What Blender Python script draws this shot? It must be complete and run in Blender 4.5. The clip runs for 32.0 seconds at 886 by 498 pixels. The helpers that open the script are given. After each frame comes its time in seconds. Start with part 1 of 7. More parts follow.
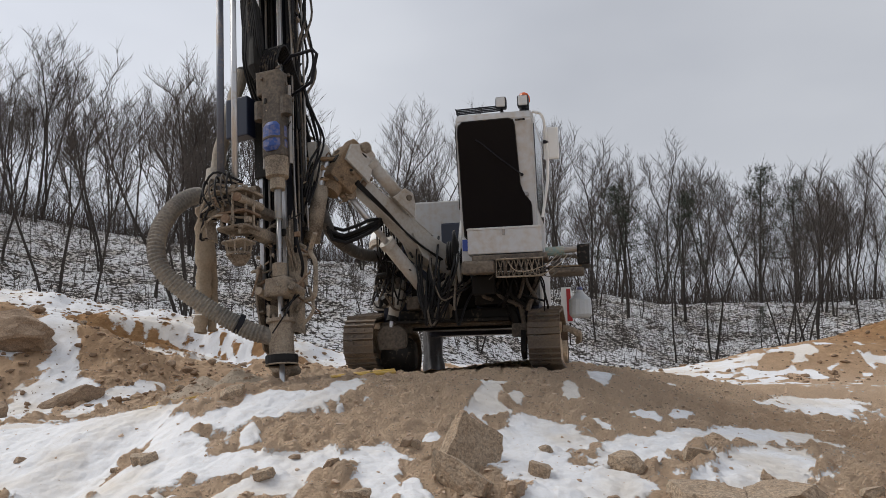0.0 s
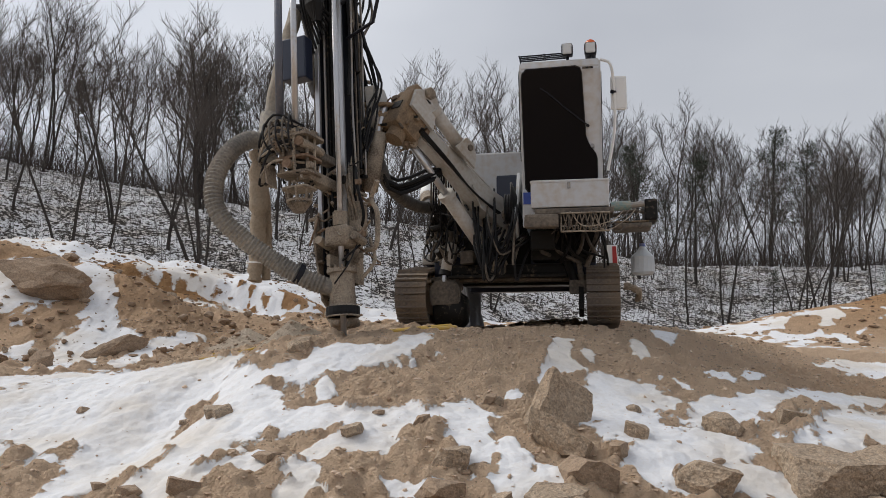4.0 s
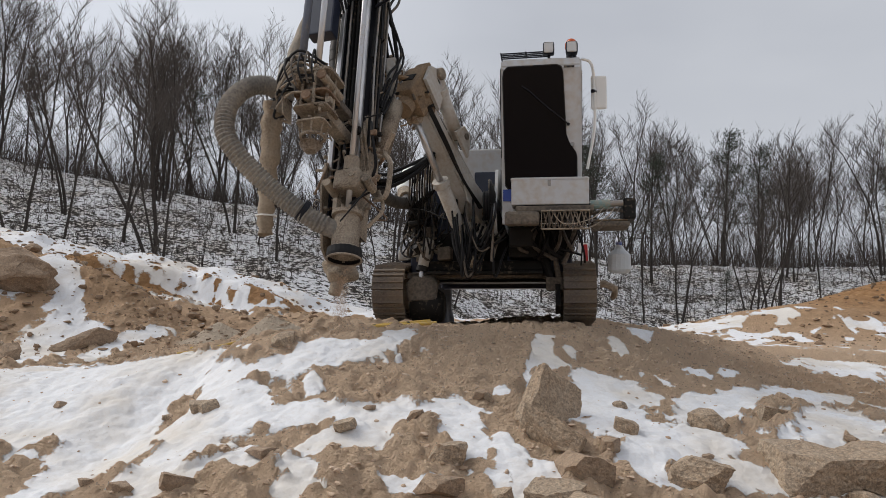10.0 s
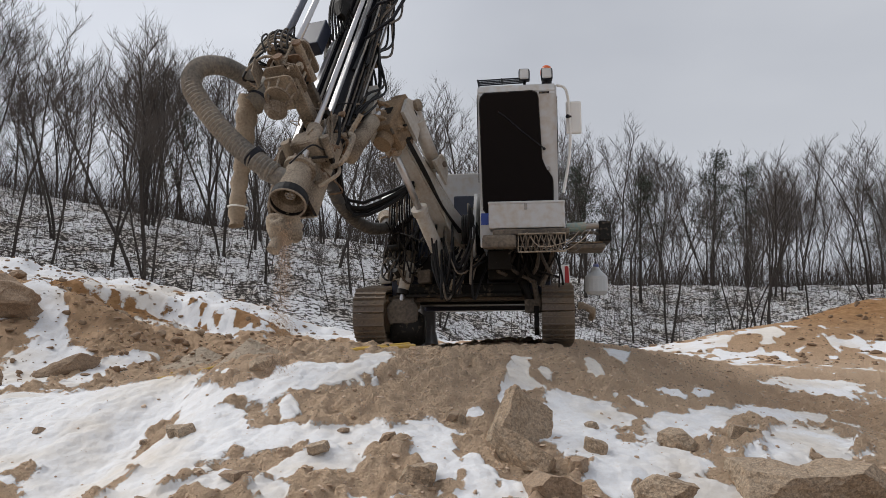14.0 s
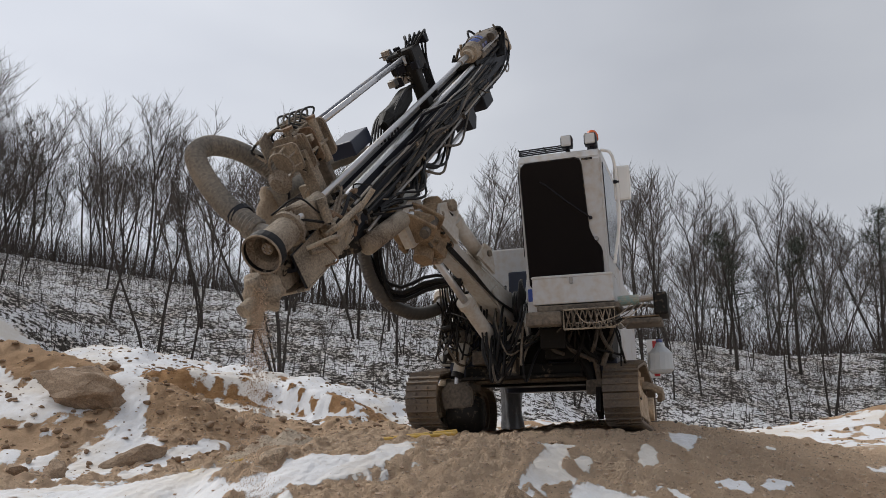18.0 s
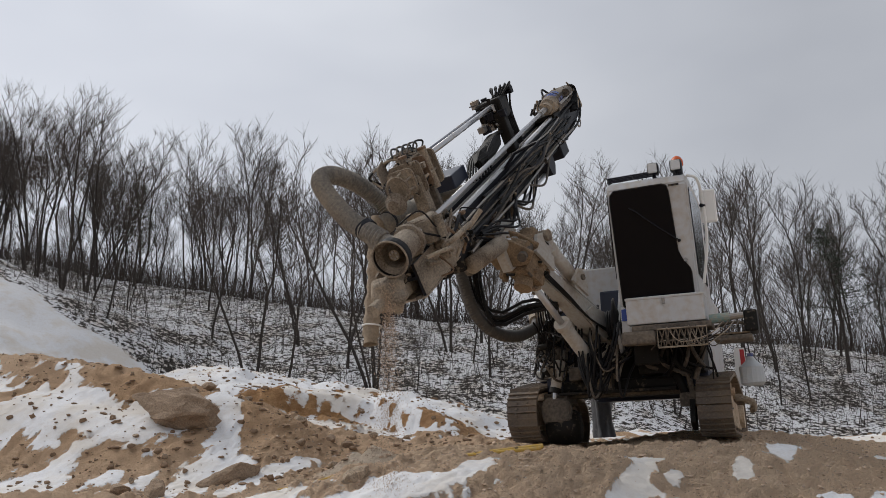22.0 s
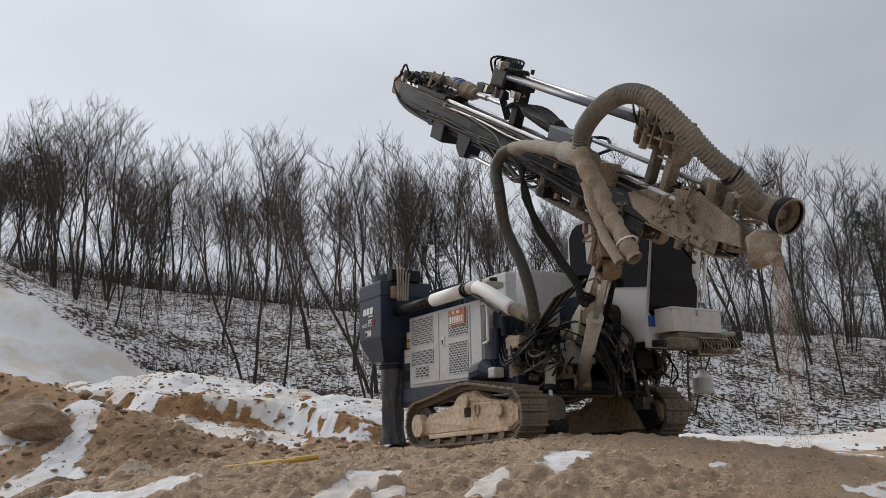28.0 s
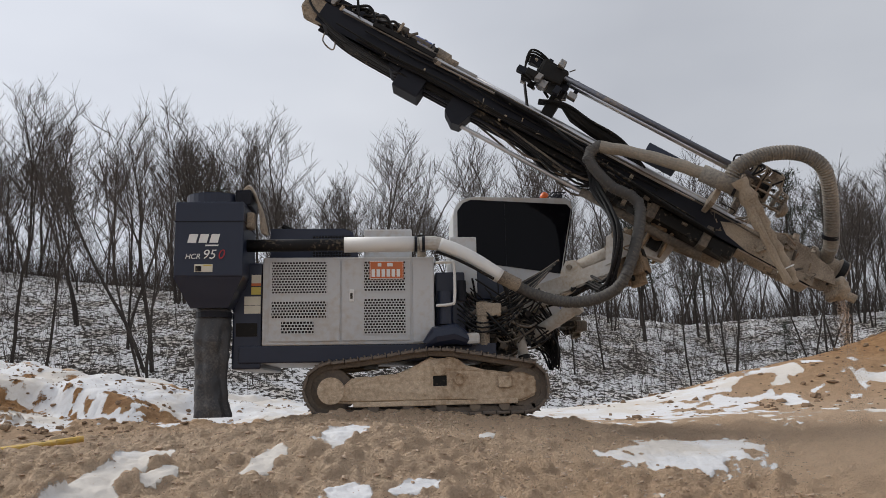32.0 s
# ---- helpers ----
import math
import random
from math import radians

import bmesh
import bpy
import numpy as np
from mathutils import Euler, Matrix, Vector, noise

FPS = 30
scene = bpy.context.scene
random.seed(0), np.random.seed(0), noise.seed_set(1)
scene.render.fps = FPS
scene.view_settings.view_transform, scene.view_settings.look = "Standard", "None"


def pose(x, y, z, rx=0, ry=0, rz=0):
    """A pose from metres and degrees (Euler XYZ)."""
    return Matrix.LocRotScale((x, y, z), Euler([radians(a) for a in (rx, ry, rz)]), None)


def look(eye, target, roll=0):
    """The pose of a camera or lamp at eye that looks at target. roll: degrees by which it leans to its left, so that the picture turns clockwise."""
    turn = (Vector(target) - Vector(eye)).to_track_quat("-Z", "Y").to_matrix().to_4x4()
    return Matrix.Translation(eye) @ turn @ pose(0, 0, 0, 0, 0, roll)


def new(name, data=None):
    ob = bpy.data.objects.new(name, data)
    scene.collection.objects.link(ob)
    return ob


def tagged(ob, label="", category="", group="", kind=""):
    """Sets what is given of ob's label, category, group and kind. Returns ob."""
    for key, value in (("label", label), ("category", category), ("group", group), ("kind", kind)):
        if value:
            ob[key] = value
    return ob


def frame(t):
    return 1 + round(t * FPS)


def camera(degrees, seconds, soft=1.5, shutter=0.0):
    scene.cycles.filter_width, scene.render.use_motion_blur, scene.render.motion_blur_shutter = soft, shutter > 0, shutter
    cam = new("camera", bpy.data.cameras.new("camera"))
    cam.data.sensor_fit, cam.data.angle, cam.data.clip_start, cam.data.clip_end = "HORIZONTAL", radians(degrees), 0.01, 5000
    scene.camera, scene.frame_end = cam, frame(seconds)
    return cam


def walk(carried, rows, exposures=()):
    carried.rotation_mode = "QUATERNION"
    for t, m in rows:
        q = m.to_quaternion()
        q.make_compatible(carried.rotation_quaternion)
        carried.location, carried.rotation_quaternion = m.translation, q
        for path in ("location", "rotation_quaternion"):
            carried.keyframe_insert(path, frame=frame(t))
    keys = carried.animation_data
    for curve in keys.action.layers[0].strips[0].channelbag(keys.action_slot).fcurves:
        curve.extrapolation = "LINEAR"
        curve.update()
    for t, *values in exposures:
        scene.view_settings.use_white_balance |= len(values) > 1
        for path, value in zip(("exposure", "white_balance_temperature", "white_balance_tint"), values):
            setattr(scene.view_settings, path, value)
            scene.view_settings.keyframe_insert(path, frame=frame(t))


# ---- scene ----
cam = camera(56.2, 32.0, soft=0.65)
PATH = [
    (0, (0.144, -0.052, 1.359), (0.104, 1.932, 1.61), 0.2),
    (0.5, (0.135, -0.058, 1.355), (0.078, 1.927, 1.59), 0.1),
    (1, (0.126, -0.043, 1.345), (0.061, 1.947, 1.526), 0.0),
    (1.5, (0.118, -0.024, 1.343), (0.048, 1.968, 1.51), 0.2),
    (2, (0.091, 0.002, 1.343), (0.019, 1.994, 1.506), 0.6),
    (2.5, (-0.088, 0.035, 1.335), (-0.156, 2.027, 1.5), 0.9),
    (3, (-0.275, 0.091, 1.331), (-0.338, 2.084, 1.492), 1.2),
    (3.5, (-0.355, 0.178, 1.322), (-0.41, 2.171, 1.472), 1.2),
    (5.5, (-0.684, 0.243, 1.325), (-0.66, 2.236, 1.487), 1.9),
    (6, (-0.69, 0.218, 1.321), (-0.657, 2.211, 1.483), 2.0),
    (6.5, (-0.694, 0.209, 1.305), (-0.653, 2.202, 1.469), 2.0),
    (7, (-0.69, 0.219, 1.292), (-0.646, 2.212, 1.456), 2.2),
    (7.5, (-0.7, 0.231, 1.288), (-0.653, 2.224, 1.447), 2.3),
    (8, (-0.7, 0.237, 1.287), (-0.646, 2.231, 1.424), 2.4),
    (8.5, (-0.692, 0.23, 1.295), (-0.635, 2.225, 1.432), 2.4),
    (9, (-0.681, 0.225, 1.303), (-0.614, 2.219, 1.441), 2.4),
    (9.5, (-0.687, 0.225, 1.31), (-0.619, 2.219, 1.45), 2.0),
    (10, (-0.679, 0.224, 1.312), (-0.608, 2.218, 1.458), 1.8),
    (10.5, (-0.676, 0.227, 1.315), (-0.603, 2.219, 1.475), 1.6),
    (11, (-0.677, 0.229, 1.309), (-0.602, 2.221, 1.473), 1.6),
    (11.5, (-0.669, 0.225, 1.301), (-0.593, 2.217, 1.466), 1.5),
    (12, (-0.653, 0.219, 1.31), (-0.568, 2.21, 1.476), 1.6),
    (12.5, (-0.637, 0.227, 1.305), (-0.543, 2.218, 1.469), 1.6),
    (13, (-0.621, 0.22, 1.324), (-0.529, 2.211, 1.49), 1.3),
    (13.5, (-0.569, 0.181, 1.33), (-0.48, 2.17, 1.523), 1.4),
    (14, (-0.554, 0.107, 1.325), (-0.466, 2.095, 1.523), 1.3),
    (14.5, (-0.516, 0.028, 1.347), (-0.427, 2.016, 1.548), 1.3),
    (15, (-0.399, 0.0, 1.38), (-0.323, 1.977, 1.672), 1.1),
    (15.4, (-0.263, -0.029, 1.38), (-0.32, 1.946, 1.69), 1.7),
    (15.5, (-0.236, 0.006, 1.381), (-0.333, 1.98, 1.688), 1.5),
    (17.5, (0.344, 0.33, 1.402), (0.068, 2.28, 1.751), 0.4),
    (18, (0.49, 0.497, 1.415), (0.207, 2.441, 1.789), 0.3),
    (18.5, (0.644, 0.55, 1.442), (0.309, 2.483, 1.831), 0.1),
    (19, (0.64, 0.568, 1.443), (0.167, 2.472, 1.833), -0.9),
    (19.5, (0.624, 0.554, 1.453), (0.134, 2.453, 1.846), -2.1),
    (20, (0.617, 0.555, 1.45), (0.122, 2.452, 1.847), -2.2),
    (20.5, (0.598, 0.547, 1.451), (0.102, 2.443, 1.85), -2.1),
    (21, (0.601, 0.546, 1.447), (0.101, 2.441, 1.846), -2.0),
    (21.5, (0.604, 0.558, 1.444), (0.105, 2.453, 1.845), -1.6),
    (22, (0.614, 0.577, 1.446), (0.115, 2.472, 1.847), -0.9),
    (22.5, (0.698, 0.612, 1.448), (0.258, 2.522, 1.844), -0.7),
    (23, (0.988, 0.668, 1.431), (0.574, 2.59, 1.799), 1.9),
    (23.5, (1.244, 0.798, 1.414), (0.853, 2.745, 1.645), 1.6),
    (24, (1.476, 1.005, 1.421), (1.071, 2.95, 1.652), 1.5),
    (24.5, (1.767, 1.06, 1.44), (1.189, 2.944, 1.78), 2.5),
    (25, (1.906, 1.149, 1.438), (1.294, 3.027, 1.757), 0.5),
    (25.5, (2.06, 1.364, 1.45), (1.51, 3.26, 1.775), -0.5),
    (27.5, (2.715, 2.073, 1.444), (2.043, 3.913, 1.852), -0.4),
    (28, (2.747, 2.153, 1.437), (2.093, 3.999, 1.843), -1.9),
    (28.5, (2.687, 2.134, 1.416), (2.037, 3.982, 1.821), -2.4),
    (29, (2.69, 2.147, 1.411), (2.035, 4.0, 1.781), -2.5),
    (29.5, (2.728, 2.157, 1.427), (2.183, 4.046, 1.794), -1.6),
    (30, (2.763, 2.136, 1.446), (2.488, 4.084, 1.806), -1.2),
    (30.5, (2.797, 2.112, 1.445), (2.651, 4.075, 1.802), -1.5),
    (31, (2.803, 2.12, 1.436), (2.651, 4.082, 1.789), -2.2),
    (31.5, (2.798, 2.133, 1.429), (2.636, 4.096, 1.776), -2.8),
    (32, (2.789, 2.112, 1.424), (2.622, 4.077, 1.758), -2.8),
]
walk(cam, [(t, look(eye, target, roll)) for t, eye, target, roll in PATH], [(0, 0.03), (15, 0.03), (18, -0.04), (20, -0.12), (23, -0.14), (24, 0.06), (25, -0.12), (25.5, -0.14), (28, -0.14), (29, -0.09), (30, -0.08), (31, 0.02), (32, 0.02)])

# ---- light ----
world = bpy.data.worlds.new("world")
scene.world = world
world.use_nodes = True
wn, wl = world.node_tree.nodes, world.node_tree.links
bg = wn["Background"]
sky = wn.new("ShaderNodeTexSky")
sky.sky_type = "NISHITA"
sky.sun_disc = False
sky.sun_elevation, sky.sun_rotation = radians(44), radians(-69)
sky.air_density, sky.dust_density, sky.ozone_density = 1.0, 2.0, 1.5
# a high thin overcast lies over the clear sky and takes most of its colour
cover = wn.new("ShaderNodeMixRGB")
cover.inputs["Fac"].default_value = 0.95
geo = wn.new("ShaderNodeTexCoord")
sep = wn.new("ShaderNodeSeparateXYZ")
wl.new(geo.outputs["Generated"], sep.inputs[0])
clouds = wn.new("ShaderNodeTexNoise")
clouds.inputs["Scale"].default_value = 1.6
clouds.inputs["Detail"].default_value = 4
stretch = wn.new("ShaderNodeMapping")
stretch.inputs["Scale"].default_value = (1, 1, 2.5)
wl.new(geo.outputs["Generated"], stretch.inputs["Vector"])
wl.new(stretch.outputs[0], clouds.inputs["Vector"])
tone = wn.new("ShaderNodeValToRGB")
tone.color_ramp.elements[0].position, tone.color_ramp.elements[0].color = 0.30, (5.25, 5.53, 6.22, 1)
tone.color_ramp.elements[1].position, tone.color_ramp.elements[1].color = 0.72, (7.05, 7.30, 7.85, 1)
wl.new(clouds.outputs["Fac"], tone.inputs[0])
wl.new(sky.outputs[0], cover.inputs["Color1"])
wl.new(tone.outputs[0], cover.inputs["Color2"])
# brighter round the veiled sun
toward = wn.new("ShaderNodeVectorMath")
toward.operation = "DOT_PRODUCT"
toward.inputs[1].default_value = (-0.78, 0.36, 0.51)
wl.new(geo.outputs["Generated"], toward.inputs[0])
glow = wn.new("ShaderNodeMapRange")
glow.inputs["From Min"].default_value, glow.inputs["From Max"].default_value = 0.4, 0.97
glow.inputs["To Min"].default_value, glow.inputs["To Max"].default_value = 0.94, 1.5
wl.new(toward.outputs["Value"], glow.inputs["Value"])
veil = wn.new("ShaderNodeVectorMath")
veil.operation = "SCALE"
wl.new(cover.outputs[0], veil.inputs[0])
wl.new(glow.outputs[0], veil.inputs["Scale"])
wl.new(veil.outputs[0], bg.inputs["Color"])
bg.inputs["Strength"].default_value = 0.085
sun = new("sun", bpy.data.lights.new("sun", "SUN"))
sun.data.energy, sun.data.angle, sun.data.color = 2.0, radians(40), (1.0, 0.95, 0.88)
sun.matrix_world = look((-42, 24, 44), (0, 8, 0))

# ---- materials ----
def mat(name, colour, rough=0.7, metal=0.0, var=0.25, scale=8.0, bump=0.2, dust=0.0, dust_colour=(0.42, 0.33, 0.23)):
    """A surface with large and small variation, grain relief and, where dust > 0, a coat of dry drilling dust in blotches."""
    m = bpy.data.materials.new(name)
    m.use_nodes = True
    n, l = m.node_tree.nodes, m.node_tree.links
    b = n["Principled BSDF"]
    b.inputs["Roughness"].default_value, b.inputs["Metallic"].default_value = rough, metal
    tc = n.new("ShaderNodeTexCoord")
    big, small = n.new("ShaderNodeTexNoise"), n.new("ShaderNodeTexNoise")
    big.inputs["Scale"].default_value, big.inputs["Detail"].default_value = scale * 0.3, 5
    small.inputs["Scale"].default_value, small.inputs["Detail"].default_value = scale * 5, 4
    for t in (big, small):
        l.new(tc.outputs["Object"], t.inputs["Vector"])
    mix = n.new("ShaderNodeMixRGB")
    mix.inputs["Color1"].default_value = (*[c * (1 - var) for c in colour], 1)
    mix.inputs["Color2"].default_value = (*[min(1, c * (1 + var)) for c in colour], 1)
    add = n.new("ShaderNodeMath")
    add.operation = "MULTIPLY_ADD"
    add.inputs[1].default_value, add.inputs[2].default_value = 0.45, 0.0
    l.new(small.outputs["Fac"], add.inputs[0])
    both = n.new("ShaderNodeMath")
    both.operation = "MULTIPLY_ADD"
    both.inputs[1].default_value = 0.6
    l.new(big.outputs["Fac"], both.inputs[0])
    l.new(add.outputs[0], both.inputs[2])
    l.new(both.outputs[0], mix.inputs["Fac"])
    out = mix.outputs[0]
    if dust > 0:
        ramp = n.new("ShaderNodeValToRGB")
        ramp.color_ramp.elements[0].position = max(0.0, 0.62 - dust * 0.6)
        ramp.color_ramp.elements[1].position = max(0.05, 0.95 - dust * 0.7)
        l.new(both.outputs[0], ramp.inputs[0])
        coat = n.new("ShaderNodeMixRGB")
        coat.inputs["Color2"].default_value = (*dust_colour, 1)
        l.new(ramp.outputs[0], coat.inputs["Fac"])
        l.new(out, coat.inputs["Color1"])
        out = coat.outputs[0]
        rr = n.new("ShaderNodeMapRange")
        rr.inputs["To Min"].default_value, rr.inputs["To Max"].default_value = rough, 0.95
        l.new(ramp.outputs[0], rr.inputs["Value"])
        l.new(rr.outputs[0], b.inputs["Roughness"])
    l.new(out, b.inputs["Base Color"])
    if bump:
        bp = n.new("ShaderNodeBump")
        bp.inputs["Strength"].default_value, bp.inputs["Distance"].default_value = bump, 0.01
        l.new(small.outputs["Fac"], bp.inputs["Height"])
        l.new(bp.outputs[0], b.inputs["Normal"])
    return m


M = {}
M["white"] = mat("dusty white paint", (0.55, 0.56, 0.57), 0.45, 0, 0.1, 3, 0.05, 0.22)
M["boom"] = mat("dusty grey white boom paint", (0.52, 0.515, 0.495), 0.55, 0, 0.14, 6, 0.15, 0.33, (0.38, 0.32, 0.25))
M["navy"] = mat("dark navy blue paint", (0.014, 0.020, 0.042), 0.36, 0, 0.2, 3, 0.05)
M["black"] = mat("black steel", (0.012, 0.013, 0.019), 0.5, 0.0, 0.35, 5, 0.15, 0.0)
# near-black for greasy steel, and for pieces that stand in for shade
M["soot_and_shade"] = mat("dark greasy steel", (0.012, 0.011, 0.010), 0.6, 0.0, 0.4, 6, 0.2, 0.05)
M["muddy"] = mat("steel under a coat of drilling dust", (0.075, 0.062, 0.05), 0.8, 0, 0.5, 13, 0.7, 0.50, (0.38, 0.315, 0.24))
M["steel"] = mat("worn bare steel", (0.30, 0.29, 0.28), 0.35, 0.7, 0.2, 8, 0.1, 0.25)
M["chrome"] = mat("bright feed rail steel", (0.55, 0.55, 0.56), 0.3, 0.8, 0.1, 8, 0.05, 0.1)
M["rubber"] = mat("black rubber hose", (0.012, 0.012, 0.013), 0.55, 0, 0.3, 6, 0.1, 0.05)
M["hose"] = mat("grey dusty suction hose", (0.15, 0.14, 0.125), 0.75, 0, 0.25, 8, 0.2, 0.30, (0.36, 0.315, 0.255))
M["canvas"] = mat("tan canvas sleeve", (0.42, 0.35, 0.265), 0.9, 0, 0.3, 10, 0.6, 0.42, (0.24, 0.185, 0.13))
M["track"] = mat("worn track steel", (0.15, 0.125, 0.105), 0.6, 0.3, 0.4, 8, 0.35, 0.3, (0.29, 0.225, 0.16))
M["frame_mud"] = mat("track frame caked with mud", (0.70, 0.57, 0.42), 0.9, 0, 0.3, 4, 1.0, 0.33, (0.25, 0.16, 0.09))
M["glass"] = mat("tinted cab glass", (0.004, 0.004, 0.006), 0.06, 0, 0.1, 1, 0.0)
M["blue"] = mat("blue paint", (0.03, 0.08, 0.30), 0.5, 0, 0.2, 6, 0.1, 0.25)
M["blue_stripe"] = mat("blue stripe film", (0.03, 0.07, 0.33), 0.5, 0, 0.1, 6, 0.0)
M["orange"] = mat("orange plate", (0.56, 0.155, 0.05), 0.5, 0, 0.1, 6, 0.0)
M["mark"] = mat("white lettering", (0.78, 0.78, 0.76), 0.5, 0, 0.05, 6, 0.0)
M["red_mark"] = mat("red lettering", (0.35, 0.02, 0.03), 0.5, 0, 0.05, 6, 0.0)
M["label_cream"] = mat("cream sticker", (0.65, 0.62, 0.52), 0.6, 0, 0.1, 6, 0.0)
M["label_yellow"] = mat("yellow sticker", (0.62, 0.50, 0.12), 0.6, 0, 0.1, 6, 0.0)
M["lamp_lens"] = mat("clear lamp lens", (0.65, 0.66, 0.66), 0.15, 0, 0.1, 6, 0.0)
M["amber"] = mat("amber beacon plastic", (0.62, 0.10, 0.01), 0.25, 0, 0.1, 6, 0.0)
M["rock"] = mat("granite", (0.37, 0.29, 0.21), 0.9, 0, 0.4, 6, 0.9, 0.35, (0.26, 0.18, 0.115))
M["boulder"] = mat("brown boulder", (0.33, 0.24, 0.165), 0.9, 0, 0.45, 5, 1.0, 0.3, (0.17, 0.115, 0.075))
M["bark"] = mat("dark bark", (0.052, 0.044, 0.039), 0.95, 0, 0.4, 6, 0.5)
M["twig"] = mat("grey brown twigs", (0.082, 0.070, 0.062), 0.95, 0, 0.35, 3, 0.0)
M["needle"] = mat("dark pine needles", (0.034, 0.044, 0.028), 0.9, 0, 0.4, 6, 0.0)
M["pole"] = mat("yellow painted pole", (0.60, 0.38, 0.06), 0.6, 0, 0.25, 8, 0.1, 0.3)
M["clod"] = mat("brown clods of earth", (0.22, 0.145, 0.09), 0.95, 0, 0.5, 9, 0.5)
M["pebble"] = mat("granite crumbs", (0.36, 0.29, 0.21), 0.9, 0, 0.4, 20, 0.3)
M["brush"] = mat("dark brown brushwood", (0.050, 0.037, 0.032), 0.95, 0, 0.35, 3, 0.0)
M["ash"] = mat("pale dust on grey steel", (0.42, 0.355, 0.275), 0.85, 0, 0.45, 14, 0.8, 0.46, (0.13, 0.10, 0.075))
M["ochre"] = mat("ochre mud", (0.38, 0.27, 0.165), 0.9, 0, 0.4, 14, 0.8, 0.44, (0.14, 0.10, 0.066))
M["grime"] = mat("grimy brown steel", (0.085, 0.072, 0.060), 0.75, 0, 0.5, 7, 0.4, 0.26, (0.26, 0.215, 0.165))
M["dark_hose"] = mat("dark suction hose", (0.060, 0.057, 0.054), 0.6, 0, 0.25, 6, 0.2, 0.16, (0.20, 0.175, 0.145))
M["glass"].node_tree.nodes["Principled BSDF"].inputs["Specular IOR Level"].default_value = 0.12
for k in ("rubber", "black", "soot_and_shade", "bark", "twig", "brush"):
    M[k].node_tree.nodes["Principled BSDF"].inputs["Specular IOR Level"].default_value = 0.22
pn, pl = M["pebble"].node_tree.nodes, M["pebble"].node_tree.links
pg, pr, pb = pn.new("ShaderNodeNewGeometry"), pn.new("ShaderNodeValToRGB"), pn["Principled BSDF"]
pr.color_ramp.elements[0].color, pr.color_ramp.elements[1].color = (0.36, 0.25, 0.165, 1), (0.62, 0.47, 0.35, 1)
pl.new(pg.outputs["Random Per Island"], pr.inputs[0])
pl.new(pr.outputs[0], pb.inputs["Base Color"])
M["rust"] = mat("rusty brown steel", (0.17, 0.105, 0.065), 0.85, 0, 0.45, 8, 0.5, 0.3, (0.36, 0.28, 0.20))


def speckle(m, amount, dark=0.35, light=1.7):
    """Mineral grains of single tones over a rock's colour."""
    n, l = m.node_tree.nodes, m.node_tree.links
    b = n["Principled BSDF"]
    src = b.inputs["Base Color"].links[0].from_socket
    tc, out = n.new("ShaderNodeTexCoord"), src
    for size in (75, 190):
        v, sep_, ramp_, mul = n.new("ShaderNodeTexVoronoi"), n.new("ShaderNodeSeparateColor"), n.new("ShaderNodeMapRange"), n.new("ShaderNodeVectorMath")
        v.inputs["Scale"].default_value = size
        ramp_.inputs["To Min"].default_value, ramp_.inputs["To Max"].default_value = 1 - amount * (1 - dark), 1 + amount * (light - 1)
        mul.operation = "SCALE"
        l.new(tc.outputs["Object"], v.inputs["Vector"])
        l.new(v.outputs["Color"], sep_.inputs[0])
        l.new(sep_.outputs[0], ramp_.inputs["Value"])
        l.new(out, mul.inputs[0])
        l.new(ramp_.outputs[0], mul.inputs["Scale"])
        out = mul.outputs[0]
    l.new(out, b.inputs["Base Color"])


speckle(M["rock"], 0.4)
speckle(M["boulder"], 0.25)
for k in ("muddy", "ash", "ochre", "frame_mud"):
    speckle(M[k], 0.13)

# ---- ground ----
def step(a, b, v):
    u = np.clip((v - a) / (b - a), 0, 1)
    return u * u * (3 - 2 * u)


def hashed(i, j, k):
    h = np.sin(i * 127.1 + j * 311.7 + k * 74.7) * 43758.5453
    return h - np.floor(h)


def grain(x, y, size, octaves=4, k=0, rough=0.5):
    """Fractal value noise, about -1 to 1."""
    out, amp, norm = 0.0, 1.0, 0.0
    for o in range(octaves):
        u, v = x / size + 17.3 * o + 5 * k, y / size - 9.1 * o + 3 * k
        i, j = np.floor(u), np.floor(v)
        f, g = u - i, v - j
        f, g = f * f * (3 - 2 * f), g * g * (3 - 2 * g)
        a, b, c, d = hashed(i, j, k + o), hashed(i + 1, j, k + o), hashed(i, j + 1, k + o), hashed(i + 1, j + 1, k + o)
        out = out + amp * (2 * ((a * (1 - f) + b * f) * (1 - g) + (c * (1 - f) + d * f) * g) - 1)
        norm, amp, size = norm + amp, amp * rough, size * 0.5
    return out / norm * 1.6


def bump(x, y, cx, cy, rx, ry, turn=0.0):
    c, s = math.cos(radians(turn)), math.sin(radians(turn))
    u, v = ((x - cx) * c + (y - cy) * s) / rx, (-(x - cx) * s + (y - cy) * c) / ry
    return np.exp(-(u * u + v * v))


def clods(x, y, size, k):
    """Rounded lumps of chance sizes, 0 to 1 high."""
    u, v = x / size, y / size
    i, j = np.floor(u), np.floor(v)
    out = 0.0 * u
    for a in (-1, 0, 1):
        for b in (-1, 0, 1):
            p, q = i + a, j + b
            d2 = (u - p - hashed(p, q, k)) ** 2 + (v - q - hashed(p, q, k + 7)) ** 2
            h = hashed(p, q, k + 13)
            out = np.maximum(out, h ** 2.0 * np.sqrt(np.clip(1 - d2 / (0.18 + 0.4 * h), 0, 1)))
    return out


def hill_foot(x):
    return 23.5 + 0.46 * np.clip(x + 12, -10, 25)


def crest_line(x):
    return 42 + 8 * step(-8, 12, x)


